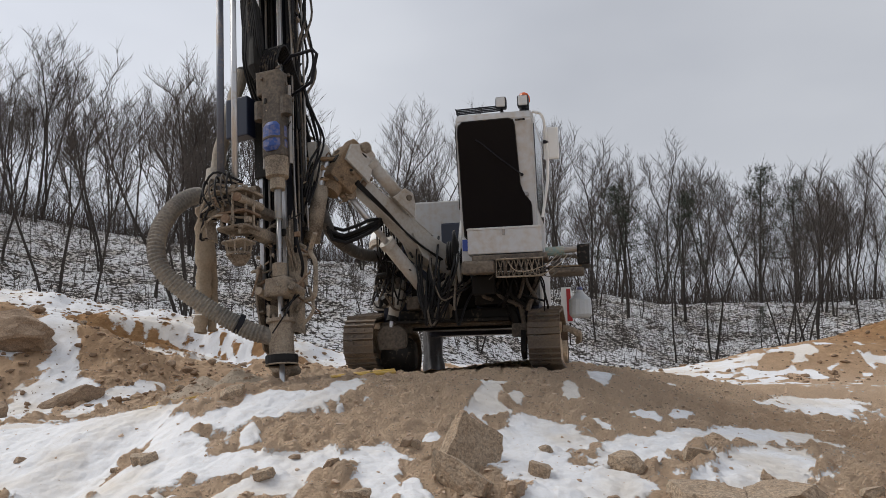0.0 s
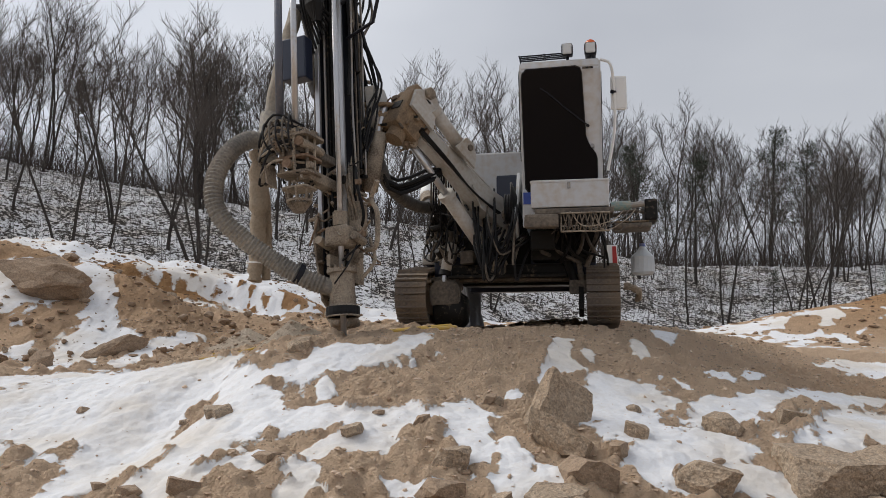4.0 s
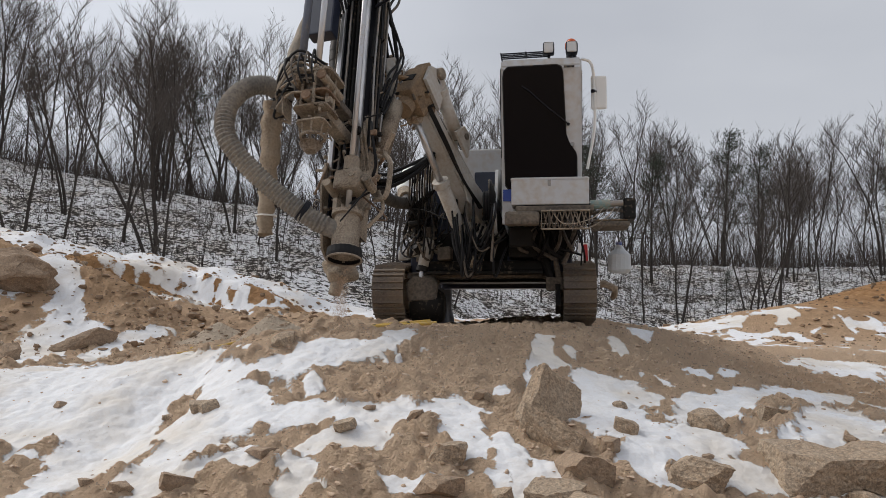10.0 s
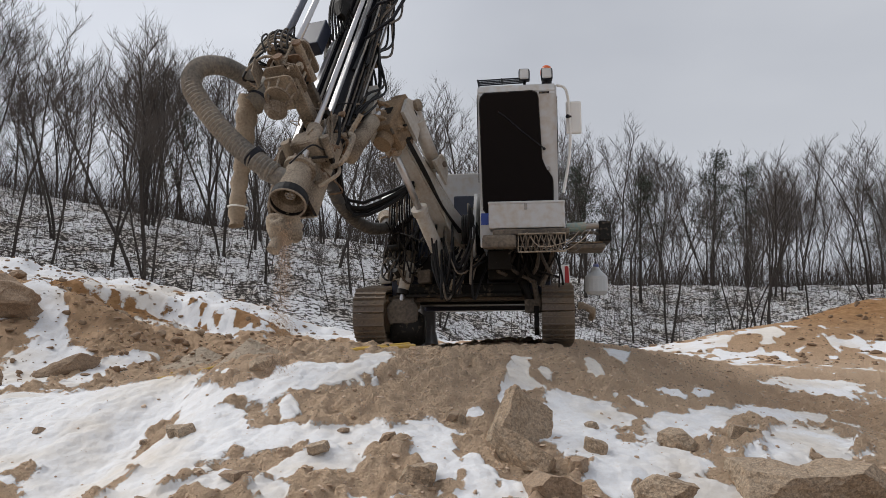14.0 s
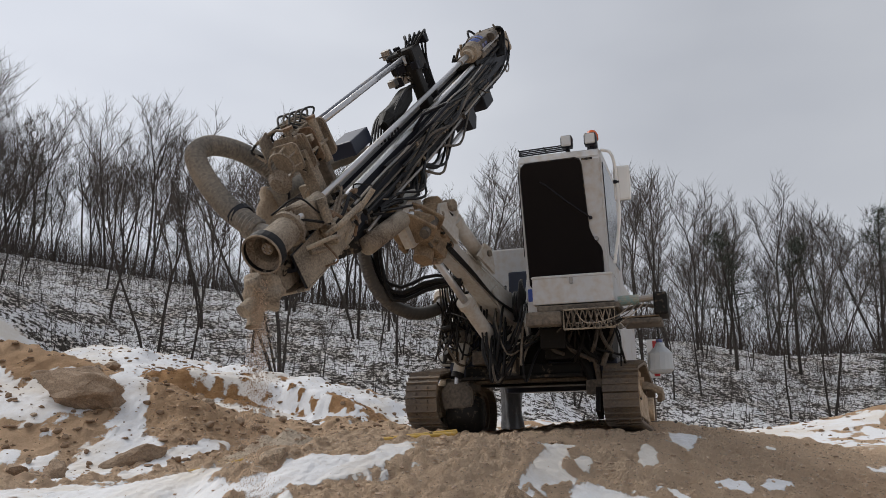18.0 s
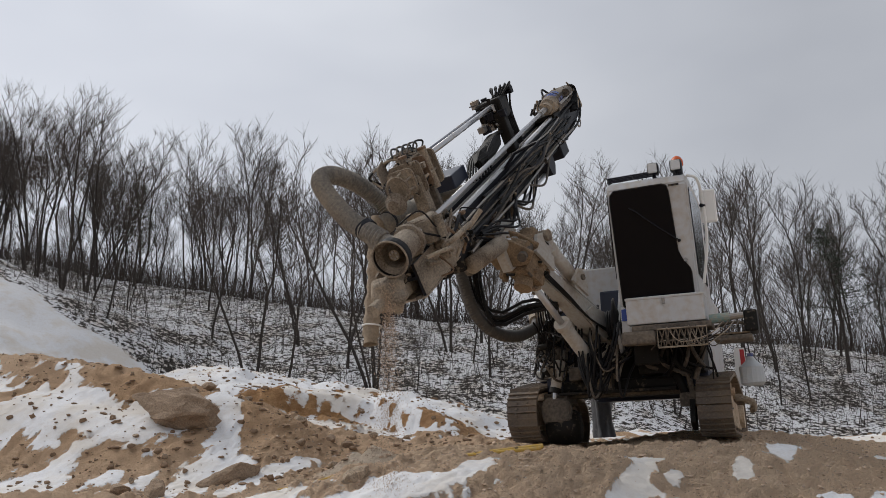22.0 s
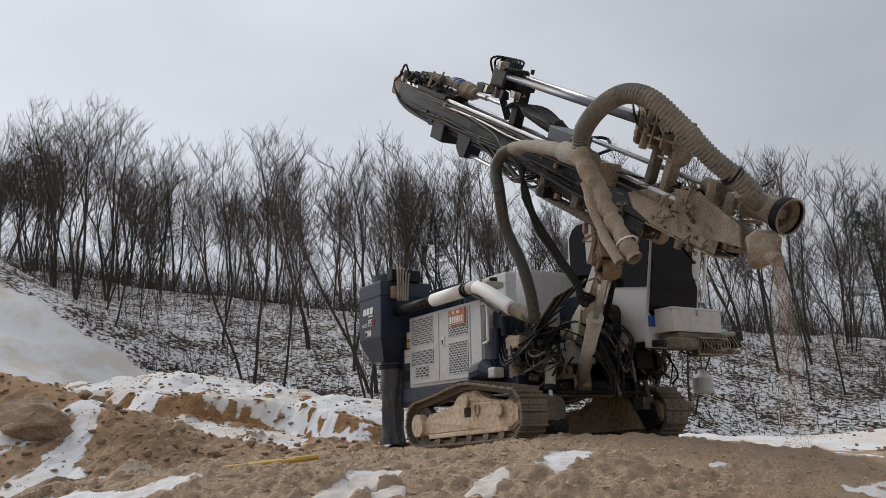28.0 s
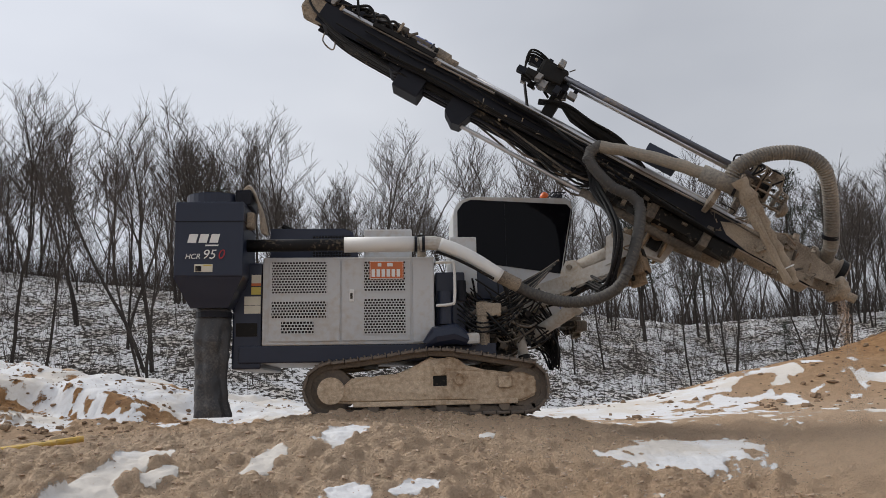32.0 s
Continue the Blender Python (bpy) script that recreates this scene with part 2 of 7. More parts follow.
def crest_height(x):
    return np.interp(x, [-60, -37, -32, -27, -22, -17, -13, -10, 4, 13, 23, 45], [13, 11.5, 10.2, 9.1, 8.3, 7.4, 6.7, 6.3, 5.4, 4.5, 4.7, 5.5])


def hill_rise(x, y):
    foot = hill_foot(x)
    u = np.clip((y - foot) / (crest_line(x) - foot), 0, 1)
    return 0.55 * u + 0.45 * u * u * (3 - 2 * u)


def tongue(x, y):
    """Crest height of the soil tongue, and how far in front of its crest a place lies."""
    crest = np.interp(x, [-16, -9.1, -8.1, -7.1, -6.5, -5.7, -5.07, -4.2, -3.5, -3.0], [3.0, 2.46, 2.37, 2.2, 2.08, 1.94, 1.80, 1.5, 1.06, 0.9])
    return crest, np.interp(x, [-16, -9, -7, -5.07, -3.5], [13.6, 11.6, 11.1, 10.65, 10.35]) - y


def land(x, y):
    """Height of the bare ground, without its roughness."""
    x, y = np.asarray(x, float), np.asarray(y, float)
    # the working mound: its brow lies farther off to the right
    front = y - 0.30 * np.clip(x, 0, 5) - 0.10 * np.clip(-x, 0, 3)
    z = -0.15 + 0.80 * step(2.6, 5.6, front)
    foot_, brow = 5.4 + 0.25 * np.clip(x, -0.8, 4), 7.15 + 0.95 * np.clip(x, -0.2, 3.0)
    z = z + 0.45 * step(0, 1, (y - foot_) / (brow - foot_))
    # it falls away to a lower bench on both sides
    z = z - 0.42 * step(-1.2, -3.6, x) * (1 - step(9.3, 11.5, y)) * step(3.0, 6, y)
    z = z - 0.30 * step(1.2, 4.6, x) * step(4, 7, y) * (1 - step(14, 20, y))
    # gully in the snow slope
    z = z - 0.16 * bump(x, y, -2.4, 5.9, 0.3, 1.0, -12)
    # spoil cones beside the drill hole
    for cx, cy, r, hgt in ((-2.83, 9.6, 0.46, 0.30), (-1.95, 7.74, 0.36, 0.24)):
        z = z + hgt * np.clip(1 - np.hypot(x - cx, y - cy) / r, 0, 1)
    # ground pushed up along the working place's near edge
    z = z + 0.13 * step(-0.4, 1.0, x) * step(4.4, 3.0, x) * np.exp(-((y - 10.5 - 0.1 * x) / 0.65) ** 2)
    z = z + 0.07 * step(-2.2, -1.2, x) * step(2.4, 1.4, x) * np.exp(-((y - 8.3) / 0.45) ** 2)
    # dirt heap and the rough bank behind it
    z = z + 0.45 * bump(x, y, -4.2, 10.2, 0.7, 1.1, 25)
    bank = step(-2.0, -9.0, x - 0.25 * (y - 14))
    z = z + 0.75 * bank * step(11.0, 15.5, y) * (1 - 0.5 * step(19, 24, y))
    z = z + 0.55 * bump(x, y, -8.5, 12.5, 2.6, 1.6)
    z = z + 0.35 * bump(x, y, -7.0, 17.0, 6.0, 1.2, -8)
    # spoil heap to the right
    z = z + 1.75 * bump(x, y, 12.6, 22.0, 3.6, 3.2) + 0.5 * bump(x, y, 8.0, 20.0, 2.5, 1.6)
    # the smooth snow shoulder on the far left, and the hill with its crest
    rise = hill_rise(x, y)
    # a bank of spoil across the left, with a cut face towards the mound
    top = np.interp(x, [-40, -16, -13, -10, -8.3, -6, -4, -1.7, 1], [3.2, 2.6, 2.6, 2.75, 2.6, 2.1, 1.6, 1.3, 1.0])
    z = z + (top - z) * step(14.6, 18.8, y + 0.5 * np.sin(1.3 * x)) * (1 - step(21, 25, y)) * step(1, -2, x)
    z = z - 0.55 * step(20.5, 24, y) * step(-1, 2, x) * step(26, 15, x)
    # the tongue of tipped soil that climbs to the left: steep towards the mound, flatter behind
    crest, d = tongue(x, y)
    body_ = crest - np.where(d > 0, 0.42 * step(0, 0.7, d) + 0.30 * np.clip(d - 0.5, 0, 2), 0.28 * step(0, 1.5, -d))
    w = step(-2.9, -3.6, x) * np.where(d > 0, 1 - step(0.9, 2.4, d), 1 - step(0.9, 2.6, -d))
    z = np.maximum(z, z + (body_ - z) * w)
    # a low cut wall of clay behind it
    z = z + 0.36 * step(14.0, 14.4, y + 0.3 * np.sin(1.7 * x)) * (1 - step(15.6, 17.5, y)) * step(-2.0, -3.2, x) * step(-11, -9, x)
    z = z - 0.2 * step(13, 20, y) + 11.5 * np.clip((-17.0 - x) / 9.0, 0, 1.4) * step(17, 30, y) * (1 - rise)
    z = z + (crest_height(x) - z) * rise
    z = z - 0.05 * np.clip(y - crest_line(x), 0, 120)
    return z


def cone_dust(x, y):
    """1 on the grey cones of fresh drilling dust."""
    return np.maximum(step(0.50, 0.34, np.hypot(x + 2.83, y - 9.6)), step(0.42, 0.28, np.hypot(x + 1.95, y - 7.74)))


def surface(x, y):
    """The ground with its roughness and snow: height, and how far snow covers it."""
    z = land(x, y)
    near = 1 - step(12.5, 16, y)
    worked = bump(x, y, 0.5, 10.6, 3.2, 3.0)
    slope = 1 - step(6.4, 8.4, y - 0.25 * np.abs(x))
    rough = (0.05 * grain(x, y, 0.9, 4, 1) * (1 - 0.5 * worked) + (0.055 * np.abs(grain(x, y, 0.32, 4, 2, 0.6)) + 0.05 * step(0.25, 0.9, grain(x, y, 0.5, 3, 21))) * (0.4 + 0.6 * slope) * (1 - 0.6 * worked)) * near
    rough = rough + 0.012 * grain(x, y, 0.12, 2, 22) * near * (1 - 0.5 * worked)
    rough = rough + 0.02 * grain(x, y, 2.2, 2, 3) + (0.16 * grain(x, y, 2.6, 4, 4) + 0.30 * np.abs(grain(x, y, 1.0, 4, 9))) * step(10.5, 13, y) * (1 - step(24, 30, y)) * step(2, -3, x - 0.4 * (y - 12)) * 0.6
    rough = rough + 0.12 * grain(x, y, 4.0, 3, 5) * step(20, 30, y)
    rough = rough + (0.10 * grain(x, y, 1.4, 4, 23) + 0.06 * np.sin(3.0 * y + 1.5 * np.sin(0.7 * x))) * clean_slope(x, y)
    rough = rough + 0.06 * grain(x, y, 0.8, 3, 6) * step(5, 8, x) * step(14, 17, y)
    # clods and crumbs of the dug soil, none on the fresh cones of dust
    crumbly = near * (1 - 0.25 * worked) * (1 - cone_dust(x, y))
    rough = rough * (1 - 0.8 * cone_dust(x, y)) + (0.055 * clods(x, y, 0.13, 31) + 0.036 * clods(x, y, 0.075, 32) + 0.018 * clods(x, y, 0.04, 33)) * crumbly
    s = snow(x, y)
    lie = step(0.42, 0.62, s)
    return z + rough * (1 - 0.7 * lie * near) + 0.035 * lie * near - 0.01, s


# snow: places where it lies thick, as centre, half widths and turn; then drifts of chance
DRIFTS_LEFT = [(-3.06, 6.48, 1.33, 0.79, 144), (-3.11, 6.04, 0.52, 0.37, 170), (-2.27, 6.28, 0.77, 0.36, 120), (-2.44, 5.77, 0.73, 0.43, -91), (-2.68, 5.30, 0.45, 0.15, -87), (-1.74, 5.51, 0.44, 0.22, 101), (-1.92, 5.28, 0.45, 0.21, -92), (-1.35, 5.36, 0.27, 0.14, -167), (-1.19, 6.32, 0.54, 0.18, -154), (-0.81, 6.64, 0.38, 0.12, -99), (-1.32, 5.78, 0.16, 0.05, 97), (-4.37, 8.71, 0.94, 0.25, 100), (-2.07, 4.72, 0.23, 0.12, 151), (-1.23, 4.63, 0.17, 0.10, 105), (-1.55, 4.77, 0.10, 0.07, 146), (-1.65, 4.80, 0.21, 0.06, -138), (-3.65, 9.21, 1.08, 0.12, -102), (-3.00, 5.46, 0.08, 0.05, -179), (-1.61, 6.12, 0.23, 0.15, -172), (-2.62, 5.02, 0.30, 0.12, 60), (-1.99, 4.52, 0.13, 0.05, 20), (-1.21, 4.47, 0.12, 0.05, 160)]
DRIFTS_MID = [(-0.78, 5.24, 0.36, 0.17, -116), (-0.94, 5.09, 0.26, 0.13, -122), (-0.55, 5.37, 0.15, 0.12, 83), (-0.37, 5.33, 0.39, 0.16, 91), (-0.31, 4.94, 0.21, 0.09, 85), (-1.14, 4.95, 0.27, 0.08, -129), (-1.03, 5.36, 0.21, 0.07, -166), (0.36, 6.77, 0.57, 0.08, 78), (0.45, 6.60, 0.13, 0.09, 66), (0.61, 6.99, 0.15, 0.05, 75), (0.41, 7.20, 0.22, 0.08, -125), (-0.20, 4.55, 0.06, 0.05, 80), (-0.54, 4.51, 0.06, 0.05, 90), (-0.04, 5.86, 0.08, 0.05, 62), (-0.12, 4.80, 0.29, 0.08, 97), (0.16, 4.67, 0.16, 0.12, 169), (-0.73, 4.54, 0.11, 0.05, 178), (0.02, 4.55, 0.14, 0.06, 114), (-0.96, 5.06, 0.16, 0.08, 30), (-0.66, 4.50, 0.12, 0.05, 10), (-0.37, 5.20, 0.18, 0.07, 95), (-0.12, 4.43, 0.12, 0.05, 170), (0.85, 4.71, 0.16, 0.08, 150)]
DRIFTS_RIGHT = [(0.76, 6.34, 0.23, 0.19, -143), (0.64, 6.18, 0.22, 0.11, -139), (0.92, 6.16, 0.35, 0.23, 70), (0.65, 5.61, 0.53, 0.28, 75), (0.79, 5.28, 0.36, 0.36, -169), (0.69, 4.91, 0.29, 0.17, 60), (1.01, 5.14, 0.35, 0.22, 69), (1.12, 4.87, 0.25, 0.17, -150), (1.13, 7.39, 0.29, 0.06, -95), (1.53, 8.12, 0.27, 0.12, 76), (1.21, 6.66, 0.15, 0.08, 102), (1.69, 7.14, 0.18, 0.11, 60), (2.48, 9.29, 0.13, 0.05, -111), (2.12, 7.45, 0.23, 0.05, -127), (2.00, 6.57, 1.57, 0.21, -138), (1.36, 5.90, 0.31, 0.22, 75), (4.28, 9.59, 0.90, 0.49, 57), (2.34, 5.96, 0.87, 0.32, 57), (1.67, 5.32, 0.19, 0.05, 64), (1.90, 5.47, 0.13, 0.05, 59)]


def snow(x, y):
    """Above 0.5 snow lies."""
    v = -0.3 + 0 * x
    for group in (DRIFTS_LEFT, DRIFTS_MID, DRIFTS_RIGHT):
        for cx, cy, rx, ry, turn in group:
            v = np.maximum(v, 1.35 * bump(x, y, cx, cy, rx * 1.12, ry * 1.12 + 0.015, turn) - 0.02)
    v = v + 0.30 * grain(x, y, 0.34, 4, 11, 0.7) + 0.14 * grain(x, y, 0.9, 2, 12)
    # clods stand out of the thin snow
    lumps = clods(x, y, 0.13, 31) + 0.7 * clods(x, y, 0.075, 32) + 0.5 * clods(x, y, 0.26, 34)
    v = v + 0.19 - 0.36 * lumps + 0.10 * grain(x, y, 0.11, 3, 17, 0.7)
    # the gully's bare wall
    v = v - 1.5 * bump(x, y, -2.2, 5.9, 0.10, 0.34, -8)
    # flat and rough ground behind: snow in the hollows, bare heaps
    far = 0.74 + 0.09 * step(-3, -5, x) + 0.55 * grain(x, y, 1.5, 4, 13, 0.6) + 0.42 * grain(x, y, 0.55, 3, 14, 0.7)
    far = far - 0.7 * bump(x, y, 0.8, 11.5, 4.2, 2.8) - 0.6 * bump(x, y, 9.5, 20.5, 4.5, 1.6) - 0.35 * bump(x, y, 11.5, 20.5, 6.0, 4.0)
    far = far + 0.5 * bump(x, y, 1.5, 19.2, 3.6, 1.6) + 0.35 * bump(x, y, -7.0, 18.3, 6.0, 1.2, -6)
    far = far - 0.60 * bump(x, y, -6.0, 14.2, 4.0, 0.42, -2) + 0.35 * grain(x, y, 0.22, 3, 18, 0.7) + 0.4 * bump(x, y, -6.5, 16.0, 4.5, 0.9, -4)
    far = far - 0.6 * bump(x, y, -6.2, 9.35, 1.5, 0.45) - 0.3 * bump(x, y, -2.5, 12.6, 1.5, 0.7)
    # bare along the tongue, snow on the ledge before it
    ahead = tongue(x, y)[1]
    far = far - 1.3 * np.exp(-((ahead + 0.15) / 0.5) ** 2) * step(-5.0, -5.6, x) + 0.35 * bump(x, y, -7.0, 10.2, 0.9, 0.3) - 0.5 * bump(x, y, -8.2, 9.9, 1.1, 0.35, -8)
    far = far - 0.8 * bump(x, y, -13.0, 16.8, 3.2, 1.6)
    far = far - 0.8 * bump(x, y, 7.5, 14.0, 4.5, 3.0) - 0.35 * bump(x, y, 8.5, 18.0, 3.0, 1.5)
    far = far + 0.40 - 0.60 * clods(x, y, 0.5, 35) - 0.45 * clods(x, y, 0.27, 36)
    w = np.maximum(step(11.2, 13.0, y), step(-4.4, -5.6, x) * step(7.6, 8.6, y))
    v = v * (1 - w) + far * w
    # a channel of snow down the tongue's end, bare earth beside it
    v = v + 0.9 * bump(x, y, -4.62, 10.05, 0.85, 0.24, -55) - 1.0 * bump(x, y, -3.85, 10.2, 0.42, 0.45)
    # the smooth slope far to the left
    v = v + 1.2 * clean_slope(x, y)
    return v + 0.9 * step(23, 27, y)


def clean_slope(x, y, soft=0.35):
    """1 on the snow shoulder far to the left, where no leaves lie."""
    e = np.maximum(y - 27.0, 0.9 * (x + 17.0 + 0.3 * (y - 26))) + 0.7 * grain(x, y, 1.6, 4, 15)
    return step(soft, -soft, e) * step(16, 19, y) * step(-12, -16, x)


def spread(a, b, fine, lo, hi, grow=1.1):
    """Grid lines, evenly fine from a to b, then wider and wider to lo and hi."""
    mid = list(np.arange(a, b, fine))
    up, d = [mid[-1]], fine
    while up[-1] < hi:
        d = d * grow if up[-1] > b + 14 or d < (0.05 if up[-1] < b + 6.5 else 0.16) else (0.05 if up[-1] < b + 6.5 else 0.16)
        up.append(up[-1] + d)
    down, d = [mid[0]], fine
    while down[-1] > lo:
        d = d * grow if down[-1] < a - 12 or d < (0.05 if down[-1] > a - 4.5 else 0.16) else (0.05 if down[-1] > a - 4.5 else 0.16)
        down.append(down[-1] - d)
    return np.array(down[:0:-1] + mid + up[1:])


gx, gy = np.meshgrid(spread(-4.6, 4.4, 0.014, -900, 900), spread(4.1, 8.6, 0.014, -300, 1600))
gz, gs = surface(gx, gy)


def ground_height(x, y):
    return float(surface(np.array([float(x)]), np.array([float(y)]))[0][0])


def ground_material():
    m = bpy.data.materials.new("sandy ground and snow")
    m.use_nodes = True
    n, l = m.node_tree.nodes, m.node_tree.links
    b = n["Principled BSDF"]
    geo_ = n.new("ShaderNodeNewGeometry")
    def tex(kind, scale, detail=4, rough=0.6):
        t = n.new(kind)
        t.inputs["Scale"].default_value = scale
        if "Detail" in t.inputs:
            t.inputs["Detail"].default_value = detail
            t.inputs["Roughness"].default_value = rough
        l.new(geo_.outputs["Position"], t.inputs["Vector"])
        return t
    def ramp(src, a, b_, ca=(0, 0, 0), cb=(1, 1, 1)):
        r = n.new("ShaderNodeValToRGB")
        r.color_ramp.elements[0].position, r.color_ramp.elements[0].color = a, (*ca, 1)
        r.color_ramp.elements[1].position, r.color_ramp.elements[1].color = b_, (*cb, 1)
        l.new(src, r.inputs[0])
        return r.outputs[0]
    def mix(f, a, b_, kind="MIX"):
        x = n.new("ShaderNodeMixRGB")
        x.blend_type = kind
        for s, v in ((x.inputs["Fac"], f), (x.inputs["Color1"], a), (x.inputs["Color2"], b_)):
            if isinstance(v, (int, float)):
                s.default_value = v
            elif isinstance(v, tuple):
                s.default_value = (*v, 1)
            else:
                l.new(v, s)
        return x.outputs[0]
    def math_(op, a, b_=0.0):
        x = n.new("ShaderNodeMath")
        x.operation = op
        for s, v in zip(x.inputs, (a, b_)):
            if isinstance(v, (int, float)):
                s.default_value = v
            else:
                l.new(v, s)
        return x.outputs[0]
    att = {}
    for k in ("snow", "orange", "litter", "dust"):
        a = n.new("ShaderNodeAttribute")
        a.attribute_name = k
        att[k] = a.outputs["Fac"]
    big, mid, fine = tex("ShaderNodeTexNoise", 0.7, 5), tex("ShaderNodeTexNoise", 6, 6, 0.65), tex("ShaderNodeTexNoise", 45, 5, 0.7)
    grit = tex("ShaderNodeTexVoronoi", 38)
    soil = mix(ramp(mid.outputs["Fac"], 0.32, 0.68), (0.58, 0.392, 0.25), (0.90, 0.665, 0.465))
    soil = mix(ramp(big.outputs["Fac"], 0.40, 0.62), soil, mix(0.4, soil, (0.50, 0.34, 0.20)))
    soil = mix(ramp(fine.outputs["Fac"], 0.35, 0.7), mix(0.28, soil, (0.18, 0.135, 0.095)), soil)
    soil = mix(math_("MULTIPLY", ramp(grit.outputs["Distance"], 0.0, 0.35, (1, 1, 1), (0, 0, 0)), 0.22), soil, (0.55, 0.48, 0.38))
    # single grains and crumbs, each with its own tone
    for size_, amount in ((24, 0.30), (60, 0.45)):
        crumb = tex("ShaderNodeTexVoronoi", size_)
        crumb.inputs["Randomness"].default_value = 1.0
        sep_ = n.new("ShaderNodeSeparateColor")
        l.new(crumb.outputs["Color"], sep_.inputs[0])
        soil = mix(amount, soil, mix(sep_.outputs[0], (0.37, 0.245, 0.155), (0.95, 0.73, 0.54)))
    soil = mix(0.34, soil, (0.95, 0.665, 0.43))
    clay = mix(ramp(mid.outputs["Fac"], 0.35, 0.65), (0.44, 0.225, 0.095), (0.66, 0.39, 0.19))
    soil = mix(att["orange"], soil, clay)
    soil = mix(att["dust"], soil, mix(ramp(fine.outputs["Fac"], 0.3, 0.7), (0.70, 0.58, 0.455), (0.86, 0.72, 0.57)))
    leaf = mix(ramp(fine.outputs["Fac"], 0.4, 0.62), (0.036, 0.031, 0.028), (0.10, 0.083, 0.070))
    # where leaf litter begins, with a ragged edge
    leaves = tex("ShaderNodeTexNoise", 5.5, 8, 0.72)
    ragged = math_("ADD", att["litter"], math_("MULTIPLY", math_("SUBTRACT", leaves.outputs["Fac"], 0.5), 1.1))
    ragged = math_("ADD", ragged, math_("MULTIPLY", math_("SUBTRACT", big.outputs["Fac"], 0.5), 0.6))
    litter_ = ramp(ragged, 0.44, 0.56)
    soil = mix(litter_, soil, leaf)
    # snow, broken by fine grains of earth and, on the hill, by leaf litter
    speck = tex("ShaderNodeTexNoise", 9.0, 6, 0.75)
    cover = math_("ADD", att["snow"], math_("MULTIPLY", math_("SUBTRACT", mid.outputs["Fac"], 0.5), 0.55))
    cover = math_("ADD", cover, math_("MULTIPLY", math_("SUBTRACT", fine.outputs["Fac"], 0.5), 0.4))
    lie = ramp(cover, 0.47, 0.53)
    # leaves through the thin snow under the trees
    patchy = math_("ADD", leaves.outputs["Fac"], math_("MULTIPLY", math_("SUBTRACT", big.outputs["Fac"], 0.5), 0.34))
    through_ = ramp(patchy, 0.499, 0.524, (1, 1, 1), (0, 0, 0))
    lie = mix(litter_, lie, math_("MULTIPLY", lie, through_))
    white = mix(ramp(big.outputs["Fac"], 0.48, 0.60), (0.74, 0.745, 0.76), (0.67, 0.63, 0.58))
    white = mix(math_("MULTIPLY", ramp(fine.outputs["Fac"], 0.5, 0.72), 0.25), white, (0.55, 0.47, 0.38))
    white = mix(math_("MULTIPLY", ramp(speck.outputs["Fac"], 0.52, 0.68), 0.32), white, (0.52, 0.46, 0.40))
    l.new(mix(lie, soil, white), b.inputs["Base Color"])
    b.inputs["Roughness"].default_value = 0.92
    b.inputs["Specular IOR Level"].default_value = 0.2
    height = math_("ADD", math_("MULTIPLY", mid.outputs["Fac"], 1.0), math_("MULTIPLY", fine.outputs["Fac"], 0.55))
    height = math_("ADD", height, math_("MULTIPLY", math_("SUBTRACT", 0.35, grit.outputs["Distance"]), 0.5))
    height = math_("ADD", height, math_("MULTIPLY", math_("SUBTRACT", 0.5, crumb.outputs["Distance"]), 0.45))
    soft = mix(lie, height, math_("MULTIPLY", mid.outputs["Fac"], 0.35))
    bp = n.new("ShaderNodeBump")
    bp.inputs["Strength"].default_value, bp.inputs["Distance"].default_value = 1.0, 0.06
    l.new(soft, bp.inputs["Height"])
    l.new(bp.outputs[0], b.inputs["Normal"])
    return m


def ground_mesh():
    ny, nx = gx.shape
    me = bpy.data.meshes.new("ground")
    me.vertices.add(nx * ny)
    me.vertices.foreach_set("co", np.c_[gx.ravel(), gy.ravel(), gz.ravel()].ravel())
    i = np.arange((ny - 1) * nx).reshape(ny - 1, nx)[:, :-1].ravel()
    quads = np.c_[i, i + 1, i + nx + 1, i + nx]
    me.loops.add(quads.size)
    me.loops.foreach_set("vertex_index", quads.ravel())
    me.polygons.add(len(quads))
    me.polygons.foreach_set("loop_start", np.arange(0, quads.size, 4))
    me.polygons.foreach_set("use_smooth", np.ones(len(quads), bool))
    orange = np.clip(1.3 * bump(gx, gy, -6.5, 15.0, 6.5, 1.8, -6) + 0.6 * bump(gx, gy, -6.0, 10.4, 3.5, 1.4) + 1.1 * bump(gx, gy, 11.5, 21.5, 5.5, 3.8) + 0.3 * bump(gx, gy, 3.5, 8.0, 1.5, 0.8), 0, 1)
    litter = step(0.3, 2.7, gy - np.minimum(hill_foot(gx), 23.5) + 0.8 * grain(gx, gy, 2.0, 3, 16)) * (1 - clean_slope(gx, gy, 0.5))
    for name, v in (("snow", gs), ("orange", orange), ("litter", litter), ("dust", np.maximum(cone_dust(gx, gy), 0.22 * bump(gx, gy, 0.4, 8.2, 3.0, 2.0)))):
        me.attributes.new(name, "FLOAT", "POINT").data.foreach_set("value", v.ravel().astype(np.float32))
    me.update(calc_edges=True)
    return me


ground = new("ground", ground_mesh())
ground.data.materials.append(ground_material())
tagged(ground, "sandy decomposed granite ground with patches of melting snow", "ground", kind="structure")

